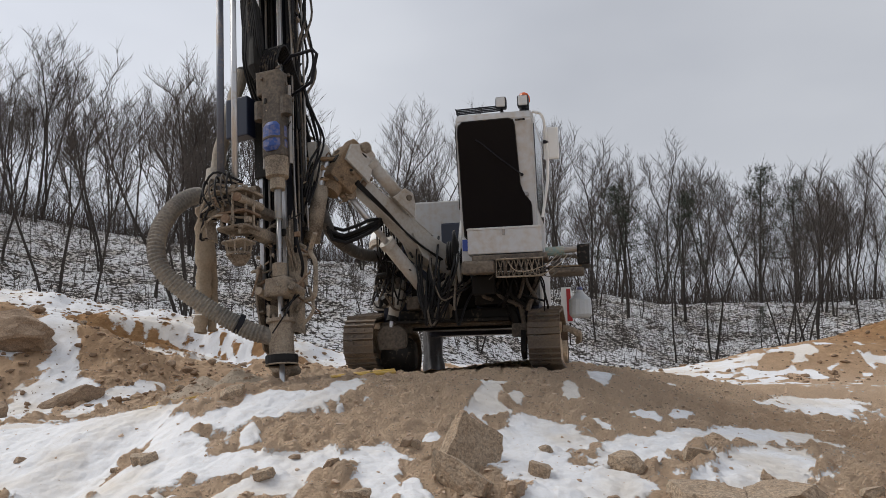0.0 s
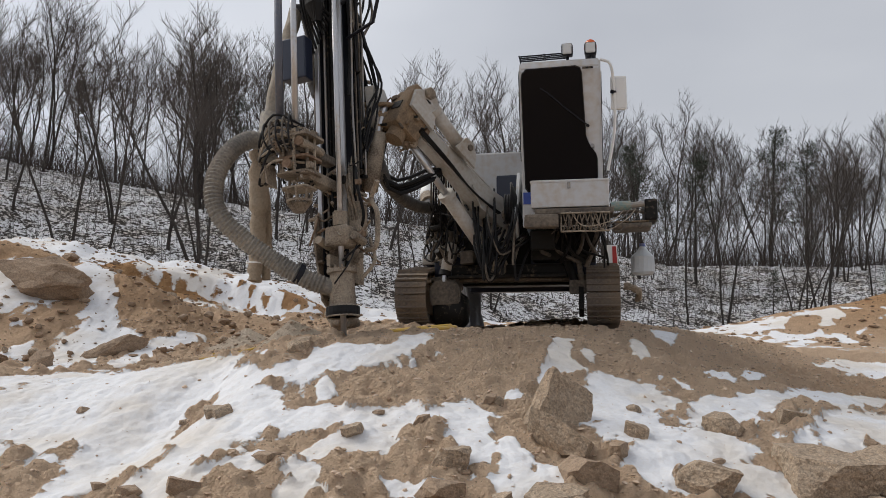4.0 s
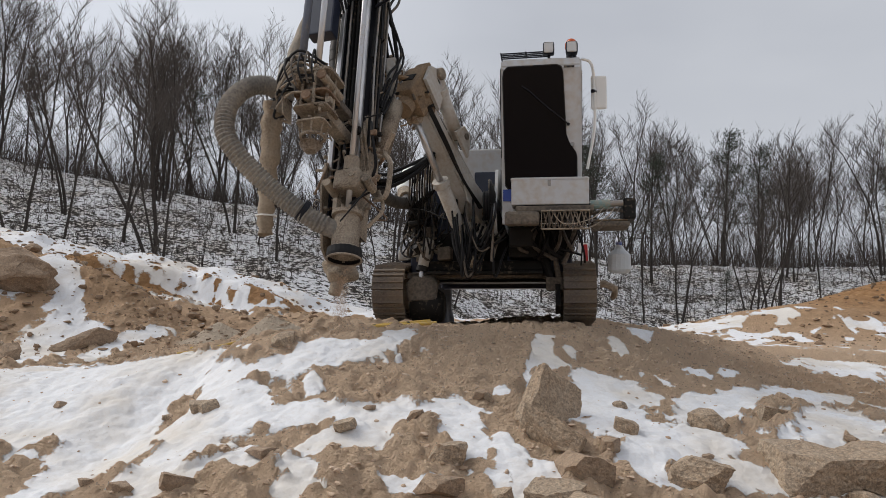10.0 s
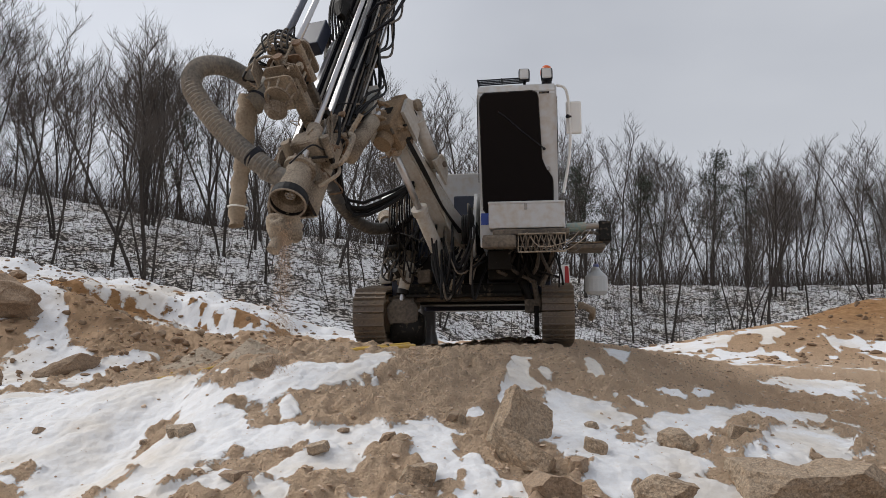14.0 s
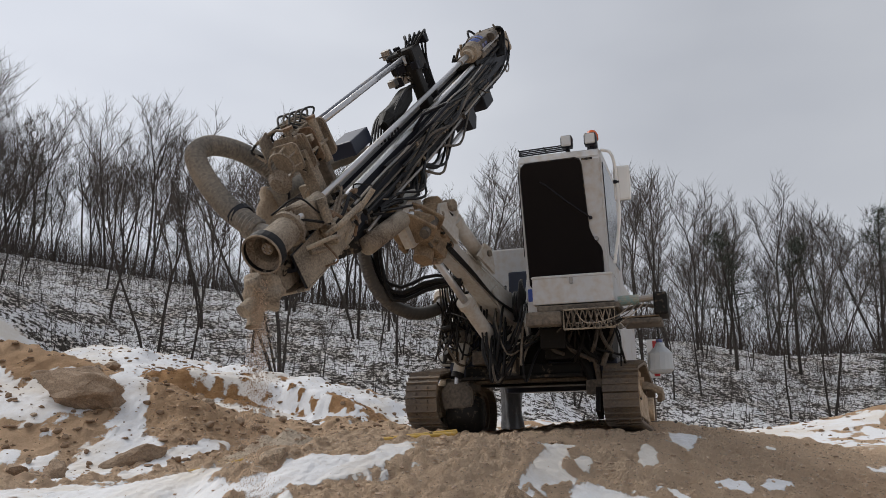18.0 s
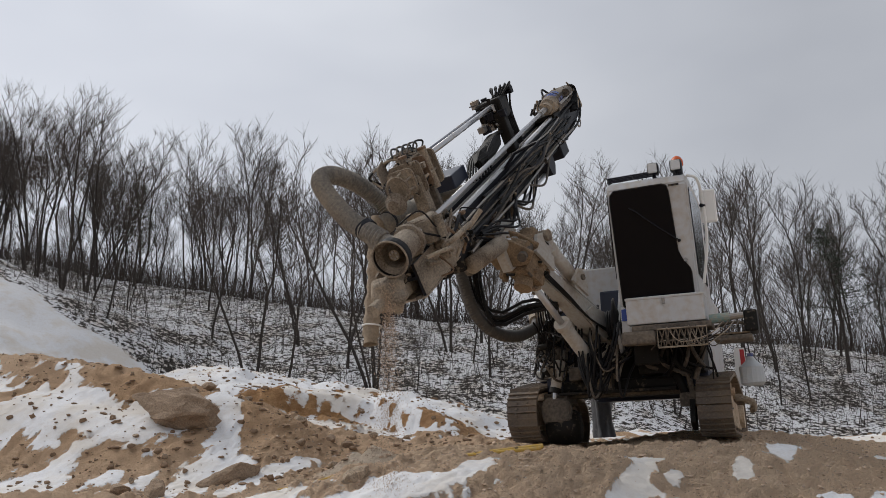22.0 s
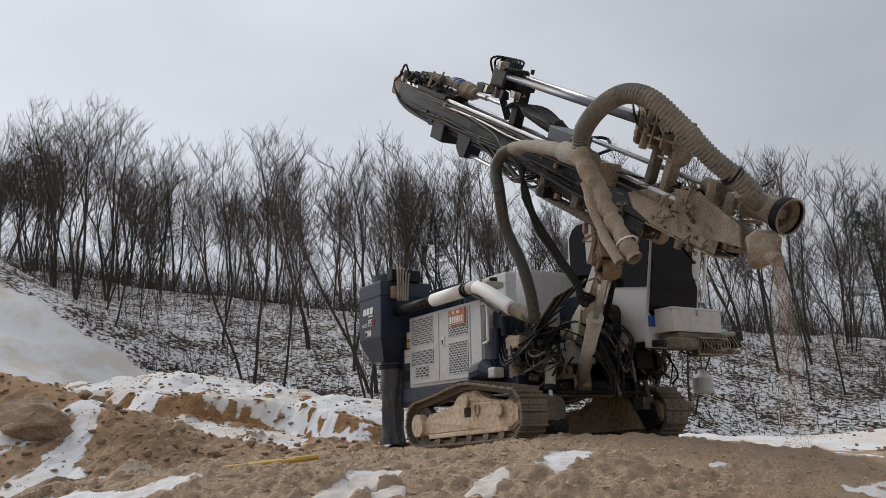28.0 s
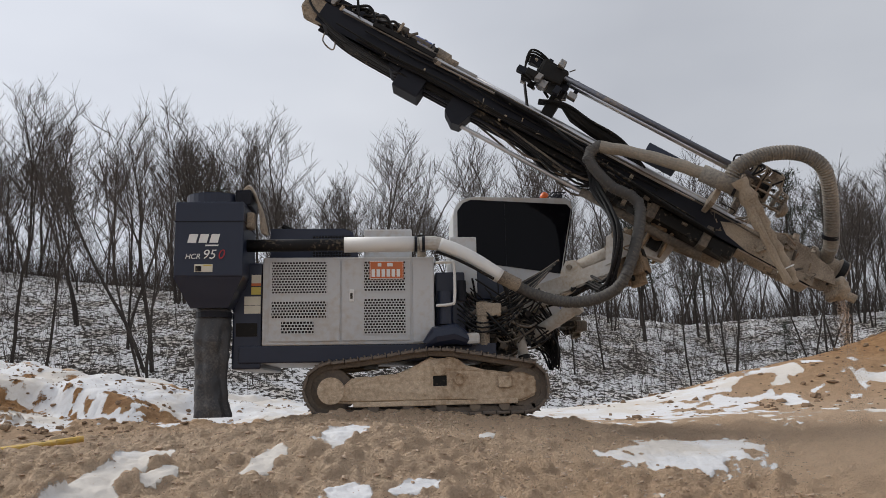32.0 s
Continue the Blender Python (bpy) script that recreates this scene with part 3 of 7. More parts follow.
# ---- shapes ----
def part(name, bm, material, parent, label="", smooth=False):
    me = bpy.data.meshes.new(name)
    if smooth:
        for f in bm.faces:
            f.smooth = True
    bm.to_mesh(me)
    bm.free()
    me.materials.append(M[material] if isinstance(material, str) else material)
    ob = new(name, me)
    ob.parent = parent
    if label:
        ob["label"] = label
    return ob


def box(bm, x0, x1, y0, y1, z0, z1, bevel=0.0, m=None):
    v = [bm.verts.new(p) for p in ((x0, y0, z0), (x1, y0, z0), (x1, y1, z0), (x0, y1, z0), (x0, y0, z1), (x1, y0, z1), (x1, y1, z1), (x0, y1, z1))]
    fs = [bm.faces.new([v[i] for i in f]) for f in ((3, 2, 1, 0), (4, 5, 6, 7), (0, 1, 5, 4), (1, 2, 6, 5), (2, 3, 7, 6), (3, 0, 4, 7))]
    if m is not None:
        bmesh.ops.transform(bm, matrix=m, verts=v)
    if bevel:
        bmesh.ops.bevel(bm, geom=list({e for f in fs for e in f.edges}), offset=bevel, segments=2, profile=0.6, affect="EDGES")
    return bm


def B(x0, x1, y0, y1, z0, z1, bevel=0.012, m=None):
    return box(bmesh.new(), x0, x1, y0, y1, z0, z1, bevel, m)


def ring_frame(d):
    d = Vector(d).normalized()
    up = Vector((0, 0, 1)) if abs(d.z) < 0.9 else Vector((1, 0, 0))
    u = d.cross(up).normalized()
    return u, d.cross(u).normalized()


def tube(bm, pts, r, n=8, caps=True):
    """A round bar or hose through pts; r may be a list, one radius a point."""
    pts = [Vector(p) for p in pts]
    rr = r if isinstance(r, (list, tuple)) else [r] * len(pts)
    rings, u = [], None
    for i, p in enumerate(pts):
        d = (pts[min(i + 1, len(pts) - 1)] - pts[max(i - 1, 0)]).normalized()
        if u is None:
            u, v = ring_frame(d)
        else:
            u = (u - d * u.dot(d)).normalized()
            v = d.cross(u)
        rings.append([bm.verts.new(p + rr[i] * (math.cos(a) * u + math.sin(a) * v)) for a in [6.28319 * k / n for k in range(n)]])
    for a, b in zip(rings, rings[1:]):
        for k in range(n):
            bm.faces.new((a[k], a[(k + 1) % n], b[(k + 1) % n], b[k]))
    if caps:
        bm.faces.new(rings[0][::-1])
        bm.faces.new(rings[-1])
    return bm


def T(pts, r, n=10):
    return tube(bmesh.new(), pts, r, n)


def cyl(bm, a, b, r, n=16):
    return tube(bm, (a, b), r, n)


def C(a, b, r, n=18):
    return cyl(bmesh.new(), a, b, r, n)


def curve(pts, k=6):
    """Catmull-Rom points through pts."""
    p = [Vector(q) for q in pts]
    p = [p[0] * 2 - p[1]] + p + [p[-1] * 2 - p[-2]]
    out = []
    for i in range(1, len(p) - 2):
        for j in range(k):
            t = j / k
            a, b, c, d = p[i - 1:i + 3]
            out.append(0.5 * (2 * b + (c - a) * t + (2 * a - 5 * b + 4 * c - d) * t * t + (3 * b - a - 3 * c + d) * t ** 3))
    return out + [p[-2]]


def corrugated(pts, r, pitch=0.028, n=14):
    """A ribbed hose."""
    line = curve(pts, 14)
    length = sum((b - a).length for a, b in zip(line, line[1:]))
    count = int(length / pitch * 2)
    even, k, run = [], 0, 0.0
    for i in range(count + 1):
        want = length * i / count
        while k < len(line) - 2 and run + (line[k + 1] - line[k]).length < want:
            run += (line[k + 1] - line[k]).length
            k += 1
        seg = (line[k + 1] - line[k]).length or 1e-6
        even.append(line[k].lerp(line[k + 1], min(1, (want - run) / seg)))
    return tube(bmesh.new(), even, [r * (1.0 if i % 2 else 0.85) for i in range(len(even))], n)


def plate(outline, t, axis="y", at=0.0):
    """A flat plate of thickness t from an outline in the plane across the axis."""
    bm = bmesh.new()
    def put(p, h):
        return {"x": (h, p[0], p[1]), "y": (p[0], h, p[1]), "z": (p[0], p[1], h)}[axis]
    a = [bm.verts.new(put(p, at)) for p in outline]
    b = [bm.verts.new(put(p, at + t)) for p in outline]
    bm.faces.new(a)
    bm.faces.new(b[::-1])
    for i in range(len(a)):
        j = (i + 1) % len(a)
        bm.faces.new((a[j], a[i], b[i], b[j]))
    bmesh.ops.recalc_face_normals(bm, faces=bm.faces)
    return bm


def rounded(x0, x1, y0, y1, r, n=5):
    out = []
    for cx, cy, a0 in ((x1 - r, y1 - r, 0), (x0 + r, y1 - r, 90), (x0 + r, y0 + r, 180), (x1 - r, y0 + r, 270)):
        for i in range(n + 1):
            a = radians(a0 + 90 * i / n)
            out.append((cx + r * math.cos(a), cy + r * math.sin(a)))
    return out


def lumpy(bm, amount, size=0.1, seed=0):
    for v in bm.verts:
        v.co += Vector(noise.noise_vector(v.co / size + Vector((seed, seed * 2, 0)))) * amount
    return bm


def blob(c, r, amount=0.25, sub=2, seed=0, squash=(1, 1, 1)):
    bm = bmesh.new()
    bmesh.ops.create_icosphere(bm, subdivisions=sub, radius=1)
    for v in bm.verts:
        v.co *= 1 + amount * noise.noise(v.co * 1.6 + Vector((seed * 3.1, seed, -seed)))
        v.co = Vector((v.co.x * r * squash[0], v.co.y * r * squash[1], v.co.z * r * squash[2])) + Vector(c)
    return bm


# ---- the drilling rig: x ahead, y to its left, z up from the ground ----
rig = new("drill_rig")
tagged(rig, "crawler rock drilling rig, dusty white and navy, on muddy steel tracks", "drilling rig")

# tracks
def track_line():
    """The belt's outer line, in x and z."""
    out = [(-1.0 + 2.0 * i / 14, 0.0) for i in range(15)]
    out += [(0.98 + 0.27 * math.sin(radians(a)), 0.27 - 0.27 * math.cos(radians(a))) for a in range(18, 181, 18)]
    out += [(0.75, 0.58), (0.5, 0.625), (0.25, 0.665), (0.05, 0.675), (-0.2, 0.65), (-0.45, 0.615), (-0.7, 0.585), (-0.9, 0.565)]
    out += [(-0.97 - 0.28 * math.sin(radians(a)), 0.28 + 0.28 * math.cos(radians(a))) for a in range(9, 175, 18)]
    return out


line = track_line()
loop = [Vector((x, 0, z)) for x, z in line] + [Vector((line[0][0], 0, line[0][1]))]
seg = [(b - a).length for a, b in zip(loop, loop[1:])]
total, SHOES = sum(seg), 40
shoe_mesh = bpy.data.meshes.new("track_shoe")
sb = bmesh.new()
w = total / SHOES
box(sb, -w * 0.47, w * 0.47, -0.165, 0.165, -0.028, 0.0, 0.006)
for gx_ in (-0.42, 0.08):
    box(sb, gx_ * w - 0.006, gx_ * w + 0.006, -0.163, 0.163, 0.0, 0.022)
for by in (-0.06, 0.06):
    for bx in (-0.18, 0.3):
        cyl(sb, (bx * w, by, -0.002), (bx * w, by, 0.014), 0.015, 6)
box(sb, -w * 0.5, w * 0.5, -0.075, -0.045, -0.075, -0.028)
box(sb, -w * 0.5, w * 0.5, 0.045, 0.075, -0.075, -0.028)
sb.to_mesh(shoe_mesh)
sb.free()
shoe_mesh.materials.append(M["track"])
tracks = []
for side, yy in (("right", -1.0), ("left", 0.965)):
    out = -1 if yy < 0 else 1
    y0 = yy + out * 0.10
    prof = [(-0.95, 0.14), (0.98, 0.12), (1.12, 0.2), (1.12, 0.36), (0.98, 0.42), (0.62, 0.44), (0.42, 0.5), (0.3, 0.58), (0.02, 0.585), (-0.18, 0.47), (-0.3, 0.42), (-0.75, 0.40), (-0.85, 0.3)]
    bm = plate(prof, 0.2, "y", yy - 0.1)
    bmesh.ops.bevel(bm, geom=list(bm.edges), offset=0.02, segments=2, affect="EDGES")
    bmesh.ops.subdivide_edges(bm, edges=[e for e in bm.edges if e.calc_length() > 0.2], cuts=7, use_grid_fill=True)
    tf = part("track_frame", lumpy(lumpy(bm, 0.022, 0.16), 0.012, 0.05), "frame_mud", rig, "track frame caked with sandy mud")
    tracks.append(tf)
    part("frame_rail", B(-0.75, 0.92, yy - 0.12, yy + 0.12, 0.10, 0.15), "frame_mud", tf)
    part("drive_motor", C((-0.97, yy + out * 0.06, 0.27), (-0.97, yy + out * 0.155, 0.27), 0.135, 24), "frame_mud", tf, "round muddy final drive cover")
    part("sprocket", C((-0.97, yy - 0.04, 0.28), (-0.97, yy + 0.04, 0.28), 0.215, 22), "track", tf)
    part("idler", C((0.98, yy - 0.06, 0.27), (0.98, yy + 0.06, 0.27), 0.195, 24), "track", tf)
    part("pivot_cap", C((0.13, y0 - 0.02, 0.46), (0.13, y0 + out * 0.04, 0.46), 0.062, 16), "frame_mud", tf)
    part("pocket", B(0.06, 0.2, y0 - 0.006, y0 + 0.006, 0.29, 0.40, 0.004), "soot_and_shade", tf, "dark blue-black pocket in the muddy frame")
    part("lug", T([(0.33 + 0.05 * math.cos(a), y0 + out * 0.012, 0.36 + 0.06 * math.sin(a)) for a in [6.2832 * k / 10 for k in range(11)]], 0.011, 6), "frame_mud", tf)
    for rx in (-0.55, -0.2, 0.14, 0.48, 0.78):
        part("roller", C((rx, yy - 0.11, 0.085), (rx, yy + 0.11, 0.085), 0.055, 14), "track", tf)
    part("tension_cap", B(0.72, 0.86, y0 - 0.02, y0 + out * 0.05, 0.26, 0.38, 0.02), "frame_mud", tf, "ochre mud on the tensioner cap")
    for k in range(SHOES):
        s, i = (k + 0.5) * w, 0
        while s > seg[i]:
            s -= seg[i]
            i += 1
        a, b = loop[i], loop[i + 1]
        p, d = a.lerp(b, s / seg[i]), (b - a).normalized()
        sh = new("track_shoe", shoe_mesh)
        sh.parent = tf
        # the belt runs clockwise seen from its right, so outward lies to the right of the way
        sh.matrix_basis = Matrix.Translation((p.x, yy, p.z)) @ Matrix(((d.x, 0, d.z, 0), (0, -1, 0, 0), (d.z, 0, -d.x, 0), (0, 0, 0, 1)))

# undercarriage
uc = part("undercarriage", B(-0.85, 0.95, -0.62, 0.62, 0.56, 0.68, 0.03), "soot_and_shade", rig, "dark greasy undercarriage frame")
part("cross_beam", B(0.70, 0.86, -0.86, 0.86, 0.50, 0.565, 0.02), "grime", uc)
part("belly_sheet", lumpy(B(0.86, 1.12, -0.62, 0.60, 0.53, 0.56, 0.008), 0.006), "soot_and_shade", uc, "buckled dark belly sheet")
part("cross_beam", B(-0.7, -0.52, -0.86, 0.86, 0.53, 0.60, 0.02), "soot_and_shade", uc)
# the right track's yoke: a bent plate, with a dark guard round the wheel inside it
yoke = plate([(-0.80, 0.24), (-0.50, 0.27), (-0.50, 0.44), (-0.56, 0.50), (-0.76, 0.52), (-0.83, 0.42)], 0.10, "x", 1.02)
bmesh.ops.bevel(yoke, geom=list(yoke.edges), offset=0.015, segments=2, affect="EDGES")
part("yoke", lumpy(yoke, 0.003), "grime", uc, "muddy yoke beside the track")
part("yoke_arm", lumpy(B(0.60, 1.06, -0.66, -0.54, 0.42, 0.54, 0.03), 0.008), "grime", uc)
guard = tube(bmesh.new(), [(0.93, -0.80, 0.20), (0.93, -0.77, 0.20), (0.93, -0.50, 0.20), (0.93, -0.45, 0.20)], [0.12, 0.185, 0.185, 0.15], 24)
part("wheel_guard", lumpy(guard, 0.008), "soot_and_shade", uc, "dark drum guard beside the track", True)
part("oscillation_cylinder", C((1.07, -0.66, 0.60), (1.02, -0.60, 0.90), 0.058), "boom", uc, "dusty white levelling cylinder", True)
part("cylinder_cap", C((1.078, -0.667, 0.56), (1.068, -0.657, 0.61), 0.064), "soot_and_shade", uc)
part("cylinder_rod", C((1.09, -0.675, 0.47), (1.075, -0.665, 0.57), 0.026), "chrome", uc)
part("cylinder_bracket", B(0.84, 1.02, -0.24, -0.05, 0.56, 0.74, 0.02), "grime", uc, "bracket of the lift cylinder")
# struts from the frame out to the left track
part("strut", T([(0.95, 0.45, 0.98), (0.98, 0.62, 0.66), (1.0, 0.70, 0.42)], 0.045, 8), "soot_and_shade", uc)
part("strut", T([(0.98, 0.60, 0.98), (1.02, 0.72, 0.70), (1.03, 0.76, 0.46)], 0.03, 8), "grime", uc)
part("track_lug", lumpy(B(0.9, 1.08, 0.62, 0.80, 0.36, 0.50, 0.02), 0.01), "grime", uc)
part("idler_fork", plate([(0.7, 0.55), (1.05, 0.50), (1.18, 0.2), (1.0, 0.12)], 0.05, "y", 0.72), "soot_and_shade", uc)
# body and engine house
part("deck", B(-1.95, 0.75, -0.84, 0.9, 0.56, 0.74, 0.015), "navy", rig, "navy blue deck frame")
part("rear_frame", B(-2.02, -1.72, -0.82, 0.85, 0.50, 1.62, 0.02), "navy", rig, "navy rear bodywork")
house = part("engine_house", B(-1.71, 0.10, -0.85, 0.9, 0.74, 1.67, 0.02), "white", rig, "dusty white engine house with perforated doors")
def door(x0, x1, grilles, name="engine_door"):
    d = part(name, B(x0, x1, -0.866, -0.846, 0.78, 1.63, 0.006), "white", house, "white sheet steel door")
    for g0, g1, z0, z1 in grilles:
        part("grille_backing", B(g0, g1, -0.869, -0.865, z0, z1, 0), "soot_and_shade", d)
        bm = bmesh.new()
        nx, nz = int((g1 - g0) / 0.032), int((z1 - z0) / 0.028)
        hx, hz = (g1 - g0) / nx, (z1 - z0) / nz
        # a perforated sheet: bars round staggered holes
        for j in range(nz + 1):
            box(bm, g0, g1, -0.874, -0.870, z0 + j * hz - 0.0045, z0 + j * hz + 0.0045)
        for j in range(nz):
            for i in range(nx + 1):
                xx = min(g1 - 0.005, g0 + (i + 0.5 * (j % 2)) * hx)
                box(bm, xx - 0.005, xx + 0.005, -0.8735, -0.8705, z0 + j * hz, z0 + (j + 1) * hz)
        part("perforated_sheet", bm, "white", d)
    return d
door(-1.64, -0.90, [(-1.61, -1.03, 1.28, 1.62), (-1.61, -1.03, 1.02, 1.20), (-1.51, -1.16, 0.86, 0.99)])
d2 = door(-0.88, -0.16, [(-0.645, -0.20, 1.30, 1.62), (-0.645, -0.20, 0.85, 1.22)])
part("latch", B(-0.80, -0.75, -0.882, -0.866, 1.19, 1.32, 0.008), "mark", d2)
part("latch_slot", B(-0.79, -0.765, -0.886, -0.881, 1.22, 1.28, 0.004), "soot_and_shade", d2)
part("side_post", B(-0.13, 0.09, -0.868, -0.85, 0.76, 1.66, 0.006), "white", house)
number = part("number_plate", B(-0.587, -0.226, -0.892, -0.878, 1.425, 1.62, 0.008), "orange", rig, "orange registration plate with pale bars")
part("plate_rim", T([(-0.58, -0.894, 1.432), (-0.233, -0.894, 1.432), (-0.233, -0.894, 1.613), (-0.58, -0.894, 1.613), (-0.58, -0.894, 1.432)], 0.004, 6), "mark", number)
for i in range(6):
    part("bar", B(-0.565 + i * 0.053, -0.528 + i * 0.053, -0.8975, -0.893, 1.45, 1.53, 0), "mark", number)
part("bar", B(-0.50, -0.46, -0.8975, -0.893, 1.56, 1.595, 0), "mark", number)
part("bar", B(-0.40, -0.34, -0.8975, -0.893, 1.56, 1.595, 0), "mark", number)
# grab rail, handles
part("grab_rail", T(curve([(0.12, -0.86, 1.60), (0.27, -0.90, 1.60), (0.31, -0.92, 1.56), (0.31, -0.92, 1.2), (0.27, -0.9, 1.15), (0.12, -0.86, 1.14)], 5), 0.016, 8), "mark", rig, "white tubular grab rail")
part("pump_cover", B(0.12, 0.44, -0.72, 0.1, 0.72, 1.52, 0.02), "navy", rig, "dark navy pump cover")
part("filter_can", C((0.22, -0.76, 0.95), (0.22, -0.76, 1.3), 0.085), "navy", rig)
part("filter_can", C((0.4, -0.74, 1.2), (0.4, -0.74, 1.42), 0.05), "black", rig)
# roof
hood = part("rear_hood", plate([(-1.68, 1.66), (-0.70, 1.66), (-0.78, 2.0), (-0.88, 2.04), (-1.68, 2.04)], 0.95, "y", -0.55), "navy", rig, "navy engine hood with a mesh window")
part("mesh_window", B(-1.22, -0.80, -0.556, -0.548, 1.72, 1.96, 0), "soot_and_shade", hood)
bm = bmesh.new()
for i in range(14):
    box(bm, -1.22 + i * 0.0315, -1.215 + i * 0.0315, -0.562, -0.556, 1.72, 1.96)
for i in range(9):
    box(bm, -1.22, -0.80, -0.561, -0.557, 1.72 + i * 0.029, 1.724 + i * 0.029)
part("mesh", bm, "navy", hood)
ac = part("roof_box", B(-0.66, -0.12, -0.35, 0.25, 1.66, 2.07, 0.02), "white", rig, "pale grey air conditioner box")
part("lid", B(-0.67, -0.11, -0.36, 0.26, 1.93, 1.945, 0.004), "white", ac)
part("exhaust_stub", C((-0.02, -0.6, 1.66), (-0.02, -0.6, 1.86), 0.05), "muddy", rig)
part("cap", B(-0.12, 0.06, -0.75, -0.5, 1.82, 1.9, 0.02), "boom", rig)
part("cap", C((-0.02, -0.6, 1.9), (-0.02, -0.6, 1.95), 0.05), "soot_and_shade", rig)
part("tail_pipe", T(curve([(-1.5, 0.0, 2.0), (-1.5, 0.0, 2.1), (-1.62, 0.0, 2.17)], 4), 0.045), "soot_and_shade", rig)
# suction duct along the house
part("duct_dark", C((-1.9, -0.95, 1.78), (-0.83, -0.95, 1.785), 0.066, 20), "rubber", rig, "dark rubber suction hose along the house", True)
part("duct_white", C((-0.85, -0.95, 1.785), (-0.10, -0.95, 1.79), 0.082, 24), "mark", rig, "white wrapped suction duct", True)
for xx in (-0.11, -0.03):
    part("clamp", C((xx, -0.95, 1.79), (xx + 0.03, -0.95, 1.79), 0.088, 20), "black", rig)
part("duct_elbow", T(curve([(-0.06, -0.95, 1.79), (0.05, -0.95, 1.80), (0.14, -0.95, 1.79), (0.22, -0.95, 1.75)], 5), 0.075, 14), "boom", rig)
part("duct_sloping", T(curve([(0.16, -0.95, 1.78), (0.32, -0.955, 1.72), (0.55, -0.945, 1.60), (0.80, -0.91, 1.44)], 5), [0.08] * 16, 16), "mark", rig, "white sleeve on the sloping duct", True)
part("duct_strap", T(curve([(0.12, -1.0, 1.70), (0.4, -1.02, 1.58), (0.72, -1.02, 1.40)], 6), 0.016, 8), "soot_and_shade", rig)
part("duct_end", C((0.78, -0.91, 1.455), (1.0, -0.85, 1.35), 0.076, 18), "muddy", rig)

# dust collector at the rear
col = part("dust_collector", B(-2.55, -1.86, -1.2, -0.42, 1.42, 2.20, 0.02), "navy", rig, "navy dust collector housing with white lettering")
hop = bmesh.new()
lo = [hop.verts.new(p) for p in ((-2.40, -1.08, 1.12), (-2.02, -1.08, 1.12), (-2.02, -0.6, 1.12), (-2.40, -0.6, 1.12))]
hi = [hop.verts.new(p) for p in ((-2.55, -1.2, 1.421), (-1.86, -1.2, 1.421), (-1.86, -0.42, 1.421), (-2.55, -0.42, 1.421))]
hop.faces.new(lo[::-1])
for i in range(4):
    hop.faces.new((lo[i], lo[(i + 1) % 4], hi[(i + 1) % 4], hi[i]))
part("hopper", hop, "navy", col)
part("lid_seam", B(-2.556, -1.854, -1.206, -0.414, 1.985, 1.997, 0), "black", col)
part("fan_ring", C((-2.22, -0.82, 2.2), (-2.22, -0.82, 2.32), 0.30, 28), "navy", col)
part("fan_cage", B(-1.98, -1.82, -1.05, -0.6, 2.2, 2.36, 0.01), "black", col)
for k in range(5):
    part("hose_end", T(curve([(-1.95 + 0.03 * k, -0.9 + 0.05 * k, 2.33), (-1.85, -0.95 + 0.05 * k, 2.42 - 0.02 * k), (-1.74, -1.0 + 0.04 * k, 2.2), (-1.7 + 0.01 * k, -1.02 + 0.03 * k, 1.9)], 5), 0.014, 6), "muddy", col)
part("valve", B(-1.86, -1.78, -1.06, -0.9, 1.95, 2.12, 0.02), "muddy", col)
part("bolt_tag", B(-2.23, -2.19, -1.09, -1.083, 1.27, 1.30, 0), "mark", col)
# a crumpled tarpaulin tube: lengthwise folds that wander, cross creases, a flared hem
skirt, rings_ = bmesh.new(), []
for k in range(46):
    u = k / 45
    ring = []
    for q in range(44):
        a = 6.28319 * q / 44
        fold = 0.016 * math.sin(5 * a + 2.2 * math.sin(3.1 * u) + 0.6) + 0.010 * math.sin(9 * a - 4.0 * u) * u
        crease = 0.016 * noise.noise(Vector((1.6 * math.cos(a), 1.6 * math.sin(a), 9 * u))) + 0.010 * noise.noise(Vector((4 * math.cos(a), 4 * math.sin(a), 24 * u)))
        r = 0.168 + 0.012 * math.sin(7 * u) + 0.045 * max(0, u - 0.8) + (fold + crease) * min(1, 4 * u)
        ring.append(skirt.verts.new((-2.20 - 0.015 * math.sin(3 * u) + r * math.cos(a), -0.86 + 0.86 * r * math.sin(a), 1.13 - 1.11 * u)))
    rings_.append(ring)
for a, b in zip(rings_, rings_[1:]):
    for q in range(44):
        skirt.faces.new((a[q], b[q], b[(q + 1) % 44], a[(q + 1) % 44]))
part("dust_skirt", skirt, mat("worn black tarpaulin", (0.045, 0.046, 0.050), 0.42, 0, 0.35, 9, 0.25, 0.12, (0.20, 0.185, 0.17)), col, "crumpled black tarpaulin discharge skirt hanging to the ground", True)
part("skirt_band", C((-2.2, -0.86, 1.03), (-2.2, -0.86, 1.09), 0.187, 22), "black", col)
